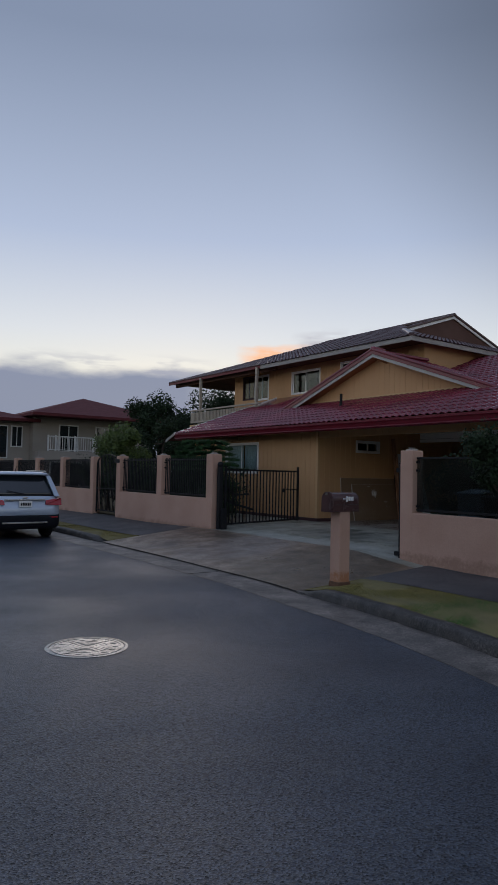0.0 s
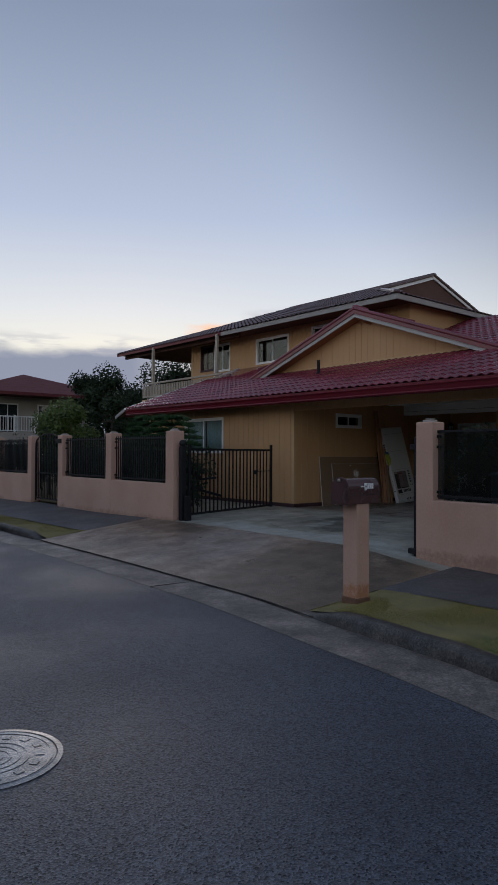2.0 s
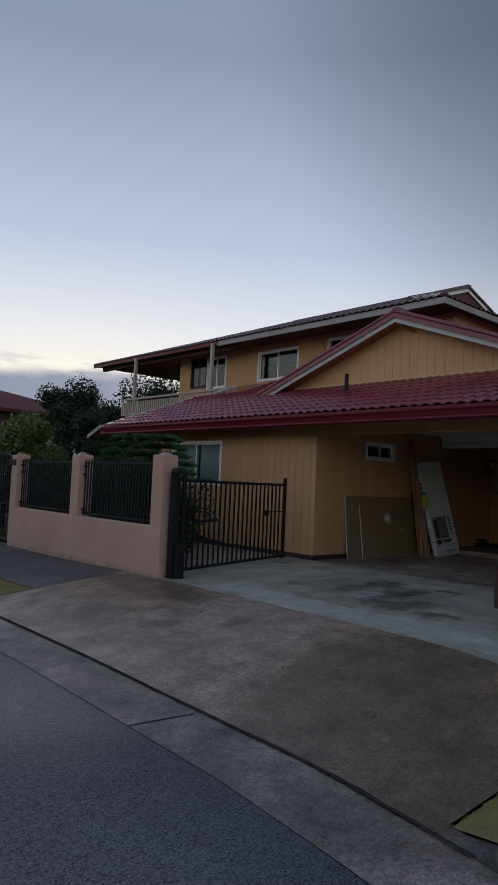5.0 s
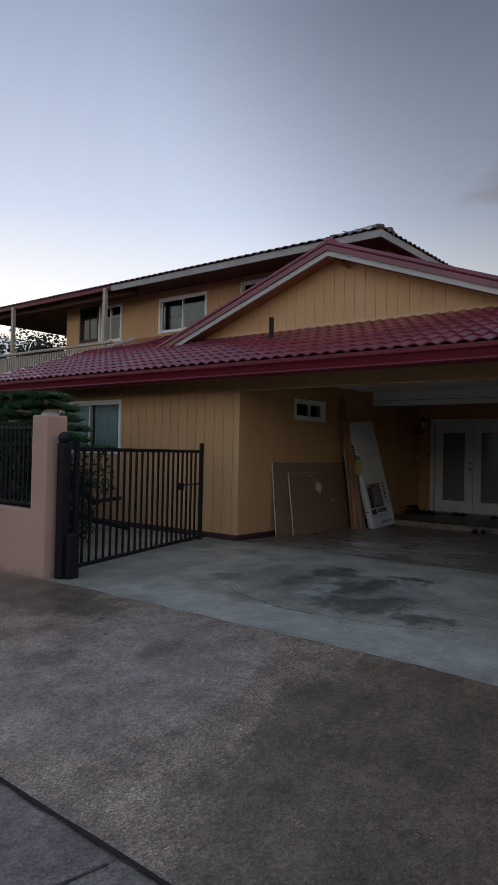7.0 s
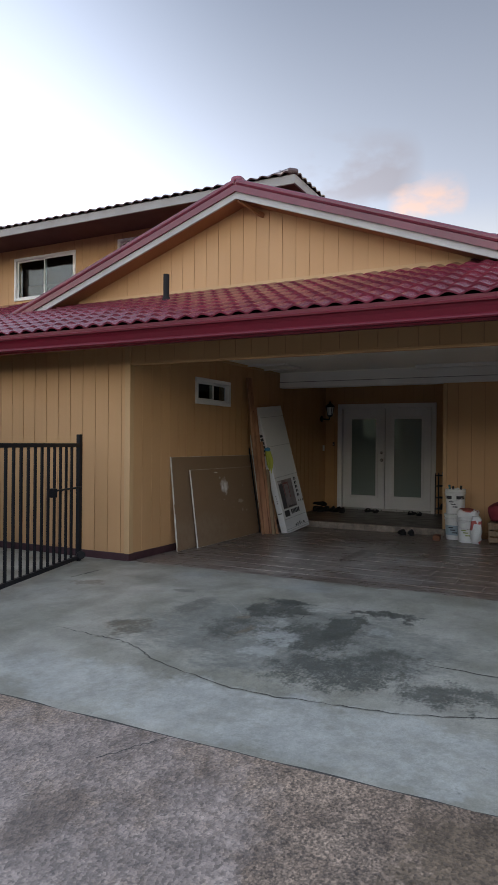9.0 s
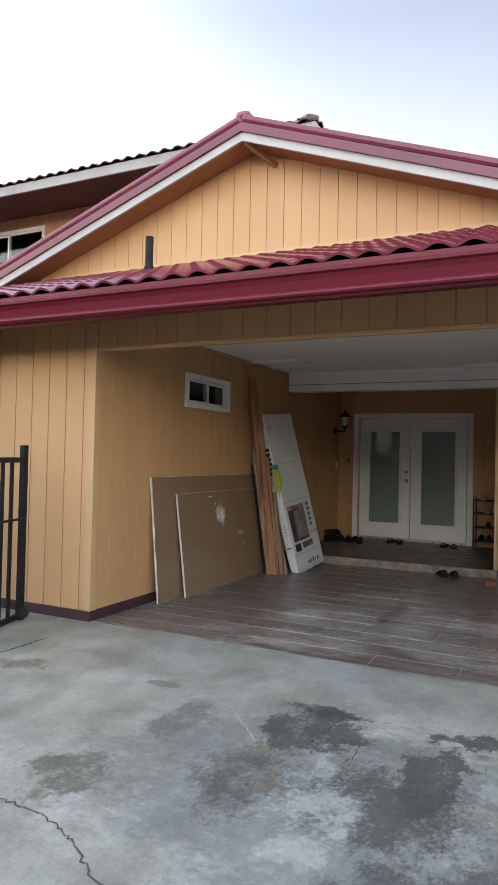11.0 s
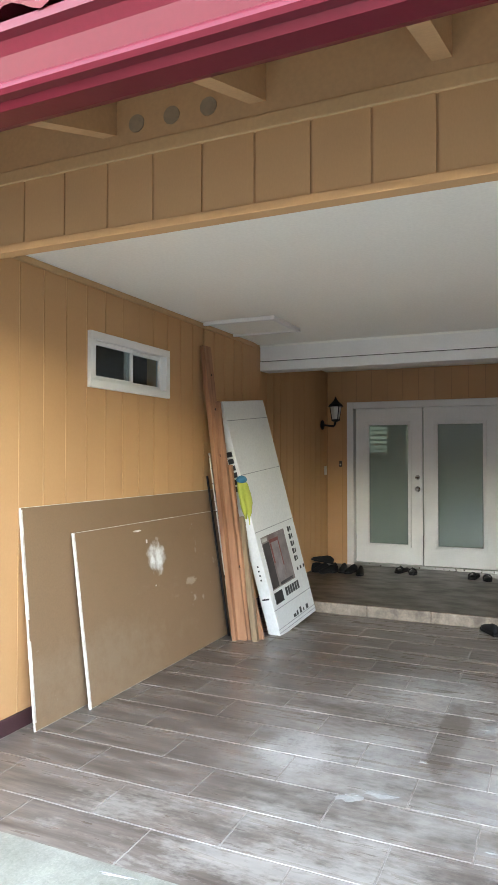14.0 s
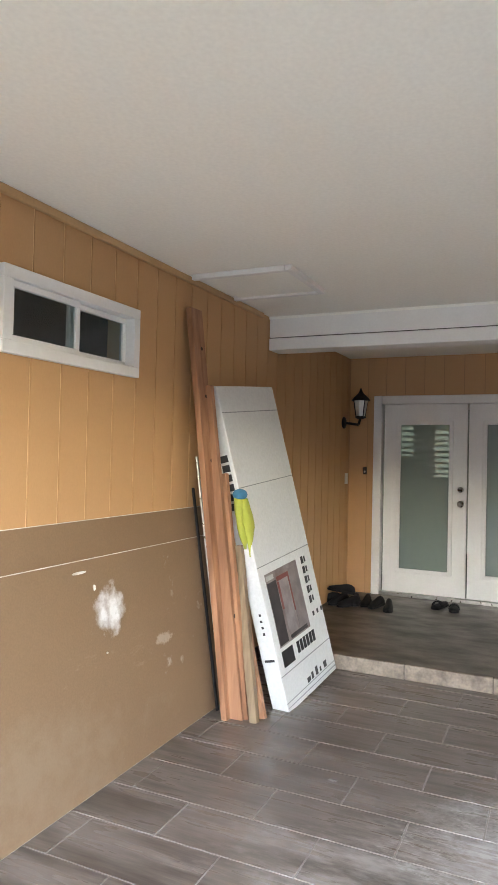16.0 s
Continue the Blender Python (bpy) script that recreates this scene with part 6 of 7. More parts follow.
GLEN = (G1 - G0).length
for z0, z1 in ((GT, GT), (GB, GB)):
    part("rail", bar(B(), on_gate(0, z0), on_gate(GLEN, z1), 0.035, 0.045), BLACK_IRON, gate)
part("stile", bar(B(), on_gate(GLEN, GB - 0.12), on_gate(GLEN, GT + 0.13), 0.05, 0.05, up=(0, 1, 0)), BLACK_IRON, gate)
part("stile", bar(B(), on_gate(0.03, GB - 0.05), on_gate(0.03, GT + 0.1), 0.05, 0.05, up=(0, 1, 0)), BLACK_IRON, gate)
for k in range(21):
    s = 0.17 + k * (GLEN - 0.30) / 20.5
    part("bar", bar(B(), on_gate(s, GB), on_gate(s, GT), 0.024, 0.024, up=(0, 1, 0)), BLACK_IRON, gate)
part("latch", bar(B(), on_gate(GLEN - 0.75, 1.32) + Vector((0, -0.03, 0)), on_gate(GLEN, 1.32) + Vector((0, -0.03, 0)), 0.016, 0.02), BLACK_IRON, gate)
bm = B()
box(bm, -0.03, 0.03, -0.03, 0.03, -0.05, 0.05)
bmesh.ops.translate(bm, verts=bm.verts, vec=on_gate(GLEN - 0.72, 1.30) + Vector((0, -0.035, 0)))
part("latch_plate", bm, BLACK_IRON, gate)
part("caster", rod(B(), on_gate(GLEN, 0.47) + Vector((-0.02, -0.06, 0.03)), on_gate(GLEN, 0.47) + Vector((0.02, -0.01, 0.03)), 0.05, seg=14), BLACK_IRON, gate)
gp = thing("gate_post", "round-topped black iron gate post with an opener box", "gate post")
part("post", box(B(), 8.255, 8.37, 12.11, 12.225, 0.25, 1.90, 0.01), BLACK_IRON, gp)
part("ball_cap", ball(B(), (8.312, 12.168, 1.955), 0.075, seg=16), BLACK_IRON, gp, smooth=True)
part("opener_box", box(B(), 8.30, 8.46, 12.03, 12.105, 0.30, 0.86, 0.02), BLACK_IRON, gp, "dark gate opener box")
arm = thing("gate_opener_arm", "black jointed gate opener arm on the open gate", "gate opener")
for i, (p, q, w) in enumerate((((8.45, 12.18, 1.42), (8.95, 12.42, 1.18), 0.06), ((8.45, 12.2, 1.10), (8.98, 12.45, 0.94), 0.07), ((8.95, 12.42, 1.18), (9.35, 12.38, 1.21), 0.05), ((8.98, 12.45, 0.94), (9.55, 12.48, 0.80), 0.06), ((8.80, 12.34, 1.28), (8.90, 12.4, 1.0), 0.04))):
    part("arm_link", bar(B(), p, q, w, w * 0.9, bevel=0.008), BLACK_IRON, arm)
sg = thing("gate_post", "black iron gate post fixed to a salmon pillar", "gate post")
part("post", box(B(), 8.50, 8.58, 6.405, 6.47, 0.2, 2.0, 0.006), BLACK_IRON, sg)
part("hinge", box(B(), 8.48, 8.60, 6.40, 6.52, 1.82, 1.90, 0.006), BLACK_IRON, sg)
part("stop", box(B(), 8.48, 8.58, 6.42, 6.56, 0.30, 0.38, 0.01), BLACK_IRON, sg)

# ---- mailbox ----
MX, MY = 6.16, 5.53
mail = thing("mailbox", "dark brown arched metal mailbox on a salmon plastered post", "mailbox")
part("post", box(B(), MX - 0.105, MX + 0.105, MY - 0.105, MY + 0.105, 0.06, 1.20, 0.012), PLASTER, mail)
bm = B()
box(bm, MX - 0.118, MX + 0.118, MY - 0.116, MY + 0.116, 0.06, 0.155, 0.015)
part("post_foot", bm, RUSTSTAIN, mail, "rust-stained plaster foot")
MB = material("brown_mailbox_paint", (0.085, 0.042, 0.04), 0.26, spot=(0.05, 0.03, 0.03), scale=6, amount=0.6)
z0, r = 1.20, 0.115


def arch(x0, x1, r, z0, side):
    pts = [(MY - r, z0), (MY + r, z0)] + [(MY + r * math.cos(math.pi * k / 12), z0 + side + r * math.sin(math.pi * k / 12)) for k in range(13)]
    return prism(B(), [(x0, y, z) for y, z in pts], (x1 - x0, 0, 0))


part("box_body", arch(MX - 0.25, MX + 0.27, r, z0, 0.17), MB, mail)
part("box_door", arch(MX - 0.272, MX - 0.248, r + 0.014, z0 - 0.006, 0.176), MB, mail, "arched mailbox door")
part("door_rim", arch(MX - 0.280, MX - 0.274, r - 0.02, z0 + 0.02, 0.14), MB, mail)
part("door_pull", box(B(), MX - 0.30, MX - 0.278, MY - 0.02, MY + 0.02, z0 + 0.25, z0 + 0.28, 0.004), STEEL, mail)
bm = B()
box(bm, MX - 0.06, MX + 0.03, MY - r - 0.012, MY - r - 0.002, z0 + 0.185, z0 + 0.20)
box(bm, MX + 0.0, MX + 0.03, MY - r - 0.012, MY - r - 0.002, z0 + 0.15, z0 + 0.23)
part("flag", bm, WHITE, mail, "pale mailbox flag")
bm = B()
for k in range(4):
    box(bm, MX + 0.02 + 0.035 * k, MX + 0.045 + 0.035 * k, MY - r - 0.008, MY - r + 0.004, z0 + 0.165, z0 + 0.225)
part("number_bars", bm, WHITE, mail)
part("seam", box(B(), MX - 0.25, MX + 0.271, MY - r - 0.004, MY - r + 0.002, z0 + 0.10, z0 + 0.108), INK, mail)

# ---- manhole cover ----
mh = thing("manhole_cover", "wet round iron manhole cover with concentric rings", "manhole cover", at=(1.70, 4.37, 0.0))
IRON = material("wet_cast_iron", (0.30, 0.31, 0.32), 0.20, metal=0.9, spot=(0.12, 0.12, 0.12), scale=5, amount=0.6, grain=90, bump=0.3)
mz = -0.002 * 2.75 + 0.012
part("rim", lathe(B(), [(0.40, mz - 0.03), (0.40, mz + 0.006), (0.368, mz + 0.008), (0.364, mz - 0.002)], (0, 0, 0), 48), IRON, mh)
part("plate", lathe(B(), [(0.362, mz - 0.03), (0.362, mz + 0.004), (0.355, mz + 0.006)], (0, 0, 0), 48), IRON, mh)
for r in (0.045, 0.095, 0.145, 0.195, 0.325):
    bm = B()
    for k in range(48):
        a, b = 2 * math.pi * k / 48, 2 * math.pi * (k + 1) / 48
        prism(bm, [(q * math.cos(t), q * math.sin(t), mz + 0.004) for q, t in ((r, a), (r + 0.022, a), (r + 0.022, b), (r, b))], (0, 0, 0.005))
    part("ring", bm, IRON, mh)
for k in range(14):
    a = 2 * math.pi * k / 14
    bm = B()
    bar(bm, (0.25 * math.cos(a), 0.25 * math.sin(a), mz + 0.006), (0.295 * math.cos(a), 0.295 * math.sin(a), mz + 0.006), 0.045, 0.007)
    part("cast_mark", bm, IRON, mh)


# ---- parked car ----
def rounded_ring(bm, w, y0, y1, r, z, seg=5):
    out = []
    for cx, cy, a0 in ((w - r, y1 - r, 0), (-w + r, y1 - r, 90), (-w + r, y0 + r, 180), (w - r, y0 + r, 270)):
        for k in range(seg + 1):
            a = math.radians(a0 + 90 * k / seg)
            out.append(bm.verts.new((cx + r * math.cos(a), cy + r * math.sin(a), z)))
    return out


def loft(levels):
    bm = B()
    rings = [rounded_ring(bm, *lv) for lv in levels]
    n = len(rings[0])
    for a, b in zip(rings, rings[1:]):
        for i in range(n):
            bm.faces.new((a[i], a[(i + 1) % n], b[(i + 1) % n], b[i]))
    bm.faces.new(rings[0][::-1]), bm.faces.new(rings[-1])
    return bm


CAR = material("silver_car_paint", (0.50, 0.57, 0.68), 0.22, metal=0.25, scale=1.5, amount=0.2, bump=0, fine=0.02)
CAR_DARK = material("dark_car_plastic", (0.010, 0.011, 0.016), 0.6, scale=10, spec=0.15)
CAR_GLASS = glass_material("tinted_car_glass", (0.010, 0.013, 0.017), 0.04)
TAIL = glass_material("red_tail_light", (0.35, 0.012, 0.02), 0.12)
RUBBER = material("tyre_rubber", (0.014, 0.014, 0.015), 0.85)
car = thing("car", "silver SUV parked at the kerb, rear towards the drive", "car", at=(4.30, 14.75, 0.0))
# levels: half width, rear, front, corner radius, height
part("body", loft([(0.86, 0.14, 4.55, 0.25, 0.42), (0.925, 0.06, 4.62, 0.28, 0.52), (0.94, 0.0, 4.66, 0.30, 0.66), (0.94, 0.02, 4.64, 0.30, 0.80), (0.935, 0.07, 4.58, 0.30, 0.92), (0.925, 0.10, 4.45, 0.30, 1.02), (0.90, 0.13, 4.2, 0.28, 1.07)]), CAR, car, smooth=True)
part("cabin", loft([(0.895, 0.13, 3.35, 0.26, 1.07), (0.86, 0.20, 3.1, 0.25, 1.18), (0.80, 0.32, 2.75, 0.24, 1.38), (0.73, 0.42, 2.5, 0.22, 1.54), (0.68, 0.46, 2.4, 0.22, 1.60)]), CAR_GLASS, car, "dark tinted cabin glass", smooth=True)
part("roof", loft([(0.705, 0.30, 2.45, 0.2, 1.585), (0.70, 0.26, 2.42, 0.2, 1.615), (0.66, 0.34, 2.36, 0.2, 1.65), (0.55, 0.5, 2.2, 0.2, 1.675)]), CAR, car, smooth=True)
for s in (-1, 1):
    part("rear_pillar", prism(B(), [(s * 0.90, 0.12, 1.06), (s * 0.76, 0.10, 1.06), (s * 0.60, 0.36, 1.585), (s * 0.72, 0.38, 1.585)], (s * 0.012, 0.16, 0.0), 0.012), CAR, car)
    part("tail_light", prism(B(), [(s * 0.50, -0.012, 0.86), (s * 0.93, 0.05, 0.84), (s * 0.945, 0.14, 1.00), (s * 0.90, 0.085, 1.02), (s * 0.52, 0.04, 0.97)], (0, 0.09, 0), 0.008), TAIL, car, "red tail light")
    part("reflector", box(B(), min(s * 0.60, s * 0.82), max(s * 0.60, s * 0.82), -0.018, 0.05, 0.53, 0.57, 0.006), TAIL, car)
    part("roof_rail", bar(B(), (s * 0.64, 0.5, 1.69), (s * 0.64, 2.1, 1.69), 0.03, 0.035, bevel=0.008), STEEL, car)
    part("mirror", ball(B(), (s * 1.02, 3.0, 1.10), 0.1, (1.1, 0.6, 0.75)), CAR, car, smooth=True)
bm = loft([(0.87, 0.04, 4.6, 0.25, 0.26), (0.935, -0.005, 4.66, 0.28, 0.34), (0.945, -0.02, 4.67, 0.30, 0.56), (0.942, 0.0, 4.66, 0.30, 0.60)])
part("bumper", bm, CAR_DARK, car, "dark plastic lower bumper", smooth=True)
part("bumper_trim", box(B(), -0.55, 0.55, -0.035, 0.02, 0.40, 0.44, 0.008), STEEL, car)
part("hatch_trim", box(B(), -0.50, 0.50, 0.02, 0.08, 0.965, 0.995, 0.006), STEEL, car)
part("number_plate", box(B(), -0.16, 0.16, -0.012, 0.03, 0.80, 0.95, 0.006), WHITE, car, "white number plate")
bm = B()
for k in range(6):
    box(bm, -0.12 + 0.042 * k, -0.09 + 0.042 * k, -0.016, -0.01, 0.84, 0.91)
part("plate_bars", bm, CAR_DARK, car)
part("emblem", ball(B(), (0, 0.05, 1.035), 0.05, (1.3, 0.3, 0.6)), STEEL, car, smooth=True)
part("rear_wiper", bar(B(), (0.0, 0.105, 1.12), (-0.42, 0.16, 1.20), 0.02, 0.02), CAR_DARK, car)
part("aerial", rod(B(), (-0.1, 0.65, 1.67), (-0.1, 0.52, 1.80), 0.012, 0.004), CAR_DARK, car)
for x in (-0.80, 0.80):
    for y in (0.85, 3.70):
        w = part("wheel", lathe(B(), [(0.20, -0.12), (0.31, -0.12), (0.355, -0.09), (0.355, 0.09), (0.31, 0.12), (0.20, 0.12)], (0, 0, 0), 32), RUBBER, car, smooth=False)
        w.matrix_local = pose(x, y, 0.355, 0, 90, 0)
        part("rim", lathe(B(), [(0.21, -0.10), (0.21, 0.10), (0.16, 0.112), (0.04, 0.125)], (0, 0, 0), 20), STEEL, w)

# ---- neighbour's house ----
CREAM_WALL = material("cream_house_paint", (0.30, 0.27, 0.235), 0.8, scale=0.6, amount=0.4)
RED_ROOF = material("red_roof_shingle", (0.095, 0.014, 0.018), 0.9, spot=(0.07, 0.01, 0.012), scale=2.5, amount=0.7, stretch=(1, 1, 4))
nb = thing("house", "cream two-storey house with a red hip roof and balcony", "house")
HX1, HY0, HY1 = 22.0, 41.0, 52.0
part("wall", box(B(), -5.5, 13.2, HY0 + 1.9, HY1, 0, 4.86), CREAM_WALL, nb)
part("wall", box(B(), 13.2, HX1, HY0 + 1.2, HY1, 0, 5.22), CREAM_WALL, nb)
part("ground_storey_wall", box(B(), 13.2, HX1, HY0, HY0 + 1.25, 0, 2.75), CREAM_WALL, nb)


def hip(parent, x0, x1, y0, y1, z, h, name="roof"):
    bm = B()
    d = min(x1 - x0, y1 - y0) / 2
    a, b, c, e = (x0, y0, z), (x1, y0, z), (x1, y1, z), (x0, y1, z)
    r0, r1 = ((x0 + d, (y0 + y1) / 2, z + h), (x1 - d, (y0 + y1) / 2, z + h)) if x1 - x0 > y1 - y0 else (((x0 + x1) / 2, y0 + d, z + h), ((x0 + x1) / 2, y1 - d, z + h))
    lo = [(p[0], p[1], z - 0.18) for p in (a, b, c, e)]
    V = [bm.verts.new(p) for p in (a, b, c, e, r0, r1, *lo)]
    faces = ((0, 1, 5, 4), (1, 2, 5), (2, 3, 4, 5), (3, 0, 4)) if x1 - x0 > y1 - y0 else ((0, 1, 4), (1, 2, 5, 4), (2, 3, 5), (3, 0, 4, 5))
    for f in faces + ((9, 8, 7, 6), (0, 6, 7, 1), (1, 7, 8, 2), (2, 8, 9, 3), (3, 9, 6, 0)):
        bm.faces.new([V[i] for i in f])
    bmesh.ops.recalc_face_normals(bm, faces=bm.faces[:])
    return part(name, bm, RED_ROOF, parent)


hip(nb, 12.6, 23.4, 40.4, 53.4, 5.38, 1.68)
hip(nb, -7.0, 13.6, 41.9, 53.0, 5.02, 1.40)
part("balcony_slab", box(B(), 13.2, HX1, HY0, HY0 + 1.25, 2.75, 2.95), CREAM_WALL, nb)
NW = material("white_rail_paint", (0.62, 0.62, 0.60), 0.5)
part("balcony_rail", box(B(), 13.8, 17.0, HY0 + 0.04, HY0 + 0.09, 3.88, 3.95), NW, nb)
part("balcony_rail", box(B(), 13.8, 17.0, HY0 + 0.04, HY0 + 0.09, 3.02, 3.07), NW, nb)
for k in range(20):
    part("baluster", box(B(), 13.82 + 0.16 * k, 13.85 + 0.16 * k, HY0 + 0.05, HY0 + 0.08, 3.05, 3.9), NW, nb)
for x in (13.8, 14.3, 15.6, 16.9):
    part("rail_post", box(B(), x, x + 0.09, HY0 + 0.02, HY0 + 0.11, 2.95, 4.0), NW, nb)
DARKPANE = glass_material("dark_pane", (0.02, 0.024, 0.028))
for x0, x1, z0, z1, y in ((15.0, 16.2, 3.0, 4.7, HY0 + 1.2), (17.6, 18.8, 3.3, 4.7, HY0 + 1.2), (12.05, 12.65, 3.25, 4.5, HY0 + 1.9), (10.6, 11.7, 2.5, 4.5, HY0 + 1.9), (7.6, 8.6, 3.2, 4.5, HY0 + 1.9), (14.0, 16.0, 0.8, 2.2, HY0), (17.4, 19.2, 0.8, 2.2, HY0)):
    w = part("window", box(B(), x0 - 0.08, x1 + 0.08, y - 0.06, y - 0.004, z0 - 0.08, z1 + 0.08), NW, nb)
    part("pane", box(B(), x0, (x0 + x1) / 2 - 0.03, y - 0.075, y - 0.05, z0, z1), DARKPANE, w)
    part("pane", box(B(), (x0 + x1) / 2 + 0.03, x1, y - 0.075, y - 0.05, z0, z1), DARKPANE, w)


# ---- trees and shrubs ----
def foliage(rng, blobs, n, size, droop=0.3):
    """Leaf quads scattered through clumps (centre, radius)."""
    vs, fs = [], []
    for _ in range(n):
        c, r = blobs[rng.randrange(len(blobs))]
        d = Vector((rng.gauss(0, 1), rng.gauss(0, 1), rng.gauss(0, 0.8))).normalized() * r * (rng.random() ** 0.45)
        p = Vector(c) + d
        a = Vector((rng.gauss(0, 1), rng.gauss(0, 1), rng.gauss(0, 1) - droop)).normalized()
        b = a.orthogonal().normalized()
        b = (b + a.cross(b) * rng.uniform(-1, 1)).normalized()
        s = size * rng.uniform(0.6, 1.3)
        k = len(vs)
        vs += [p, p + a * s * 0.5 + b * s * 0.28, p + a * s, p + a * s * 0.5 - b * s * 0.28]
        fs.append((k, k + 1, k + 2, k + 3))
    return vs, fs


def tree(x, y, z0, height, radius, seed, mat, label, n=5000, size=0.16, limbs=9, bare=0.3, name="tree", clump=0.42):
    rng = random.Random(seed)
    t = thing(name, label, "shrub" if name == "shrub" else "tree", at=(x, y, z0))
    bm = B()
    p, d, r = Vector((0, 0, -0.05)), Vector((rng.uniform(-0.1, 0.1), rng.uniform(-0.1, 0.1), 1)), 0.045 * height ** 0.9 * 0.55
    hb = height * bare
    q = p + d * hb
    rod(bm, p, q, r * 1.25, r, 9)
    top = q + Vector((rng.uniform(-0.2, 0.2) * radius, rng.uniform(-0.2, 0.2) * radius, (height - hb) * 0.7))
    rod(bm, q, top, r, r * 0.35, 8)
    blobs = [(top, radius * clump)]
    for k in range(limbs):
        a = 2 * math.pi * (k + rng.random() * 0.7) / limbs
        f = rng.uniform(0.0, 0.8)
        s = q.lerp(top, f)
        e = s + Vector((math.cos(a), math.sin(a), rng.uniform(0.15, 0.7))) * radius * rng.uniform(0.55, 1.0) * (1 - 0.35 * f)
        m = s.lerp(e, 0.5) + Vector((0, 0, -0.08 * radius))
        rod(bm, s, m, r * 0.5, r * 0.35, 6), rod(bm, m, e, r * 0.35, r * 0.1, 6)
        blobs += [(e, radius * clump * rng.uniform(0.55, 1.0)), (m.lerp(e, 0.6), radius * clump * rng.uniform(0.4, 0.7))]
    part("trunk", bm, BARK, t)
    vs, fs = foliage(rng, blobs, n, size)
    from_lists("crown", vs, fs, mat, t)
    return t


tree(16.2, 30.0, 0, 6.9, 1.9, 3, LEAF, "dark broad-leaved tree behind the fence and balcony", 14000, 0.15, 12)
tree(19.4, 30.5, 0, 7.3, 2.6, 5, LEAF, "dark broad-leaved tree behind the balcony", 42000, 0.17, 15, 0.3, "tree", 0.5)
tree(11.7, 24.6, 0.33, 3.9, 1.25, 8, LEAF_YELLOW, "yellow-green garden tree behind the fence wall", 24000, 0.12, 12, 0.3, "tree", 0.5)
tree(14.0, 26.0, 0.33, 4.3, 1.7, 12, LEAF, "dark green garden tree behind the fence wall", 10000, 0.12, 11, 0.25)
tree(9.6, 21.8, 0.33, 2.4, 0.95, 21, LEAF, "dense dark shrub behind the iron fence", 4500, 0.10, 9, 0.15, "shrub", 0.6)
for i, (x, y, h) in enumerate(((9.3, 16.6, 1.9), (9.5, 14.2, 1.8), (9.4, 19.2, 2.1), (9.9, 15.4, 2.0), (9.8, 18.0, 2.0), (9.6, 24.2, 2.2))):
    tree(x, y, 0.33, h, 0.85, 40 + i, LEAF, "dense dark shrub behind the iron fence", 7000, 0.085, 9, 0.08, "shrub", 0.66)
tree(10.7, 17.4, 0.33, 2.7, 1.0, 47, LEAF, "tall dark shrub beside the front window", 12000, 0.09, 11, 0.08, "shrub", 0.6)
tree(10.5, 3.3, 0.25, 2.7, 1.25, 60, LEAF, "dark shrub behind the iron fence panel", 12000, 0.10, 12, 0.1, "shrub", 0.6)
tree(11.0, 5.0, 0.3, 2.6, 1.0, 62, LEAF, "dark shrub beside the carport opening", 9000, 0.10, 11, 0.1, "shrub", 0.6)
tree(10.1, 5.45, 0.25, 2.5, 0.75, 63, LEAF, "dense dark shrub behind the fence pillar", 9000, 0.085, 11, 0.08, "shrub", 0.7)
tree(10.1, 4.3, 0.25, 2.6, 0.78, 64, LEAF, "dense dark shrub inside the south fence", 9000, 0.085, 11, 0.08, "shrub", 0.7)
tree(9.7, 2.8, 0.25, 2.6, 0.8, 65, LEAF, "dense dark shrub inside the south fence", 9000, 0.085, 11, 0.08, "shrub", 0.7)
tree(9.75, 6.0, 0.25, 2.4, 0.5, 66, LEAF, "dense dark shrub beside the fence pillar", 7000, 0.08, 10, 0.08, "shrub", 0.75)
tree(10.9, 1.0, 0.25, 3.0, 1.5, 61, LEAF, "dark shrub behind the iron fence panel", 5000, 0.12, 10, 0.15, "shrub", 0.55)
tree(7.02, 3.30, 0.14, 2.55, 0.62, 31, LEAF, "small dark street tree standing at the sidewalk edge", 8000, 0.055, 11, 0.55, "tree", 0.55)
tree(1.0, 66.0, 0, 9.0, 2.2, 71, LEAF, "far dark tree beyond the red-roofed house", 3500, 0.35, 9, 0.55)
tree(5.0, 64.0, 0, 8.0, 3.0, 72, LEAF, "far dark tree beyond the red-roofed house", 3500, 0.35, 9, 0.3)
for i, (x, y, h, r) in enumerate(((24, 60, 8, 4), (30, 52, 8, 4), (20, 44, 7, 3), (26, 36, 7.5, 3.2), (34, 34, 8, 4), (-14, 70, 9, 4), (-8, 90, 9, 4), (40, 20, 8, 4))):
    tree(x, y, 0, h, r, 80 + i, LEAF, "far dark tree in the neighbourhood", 2600, 0.4, 9, 0.2)


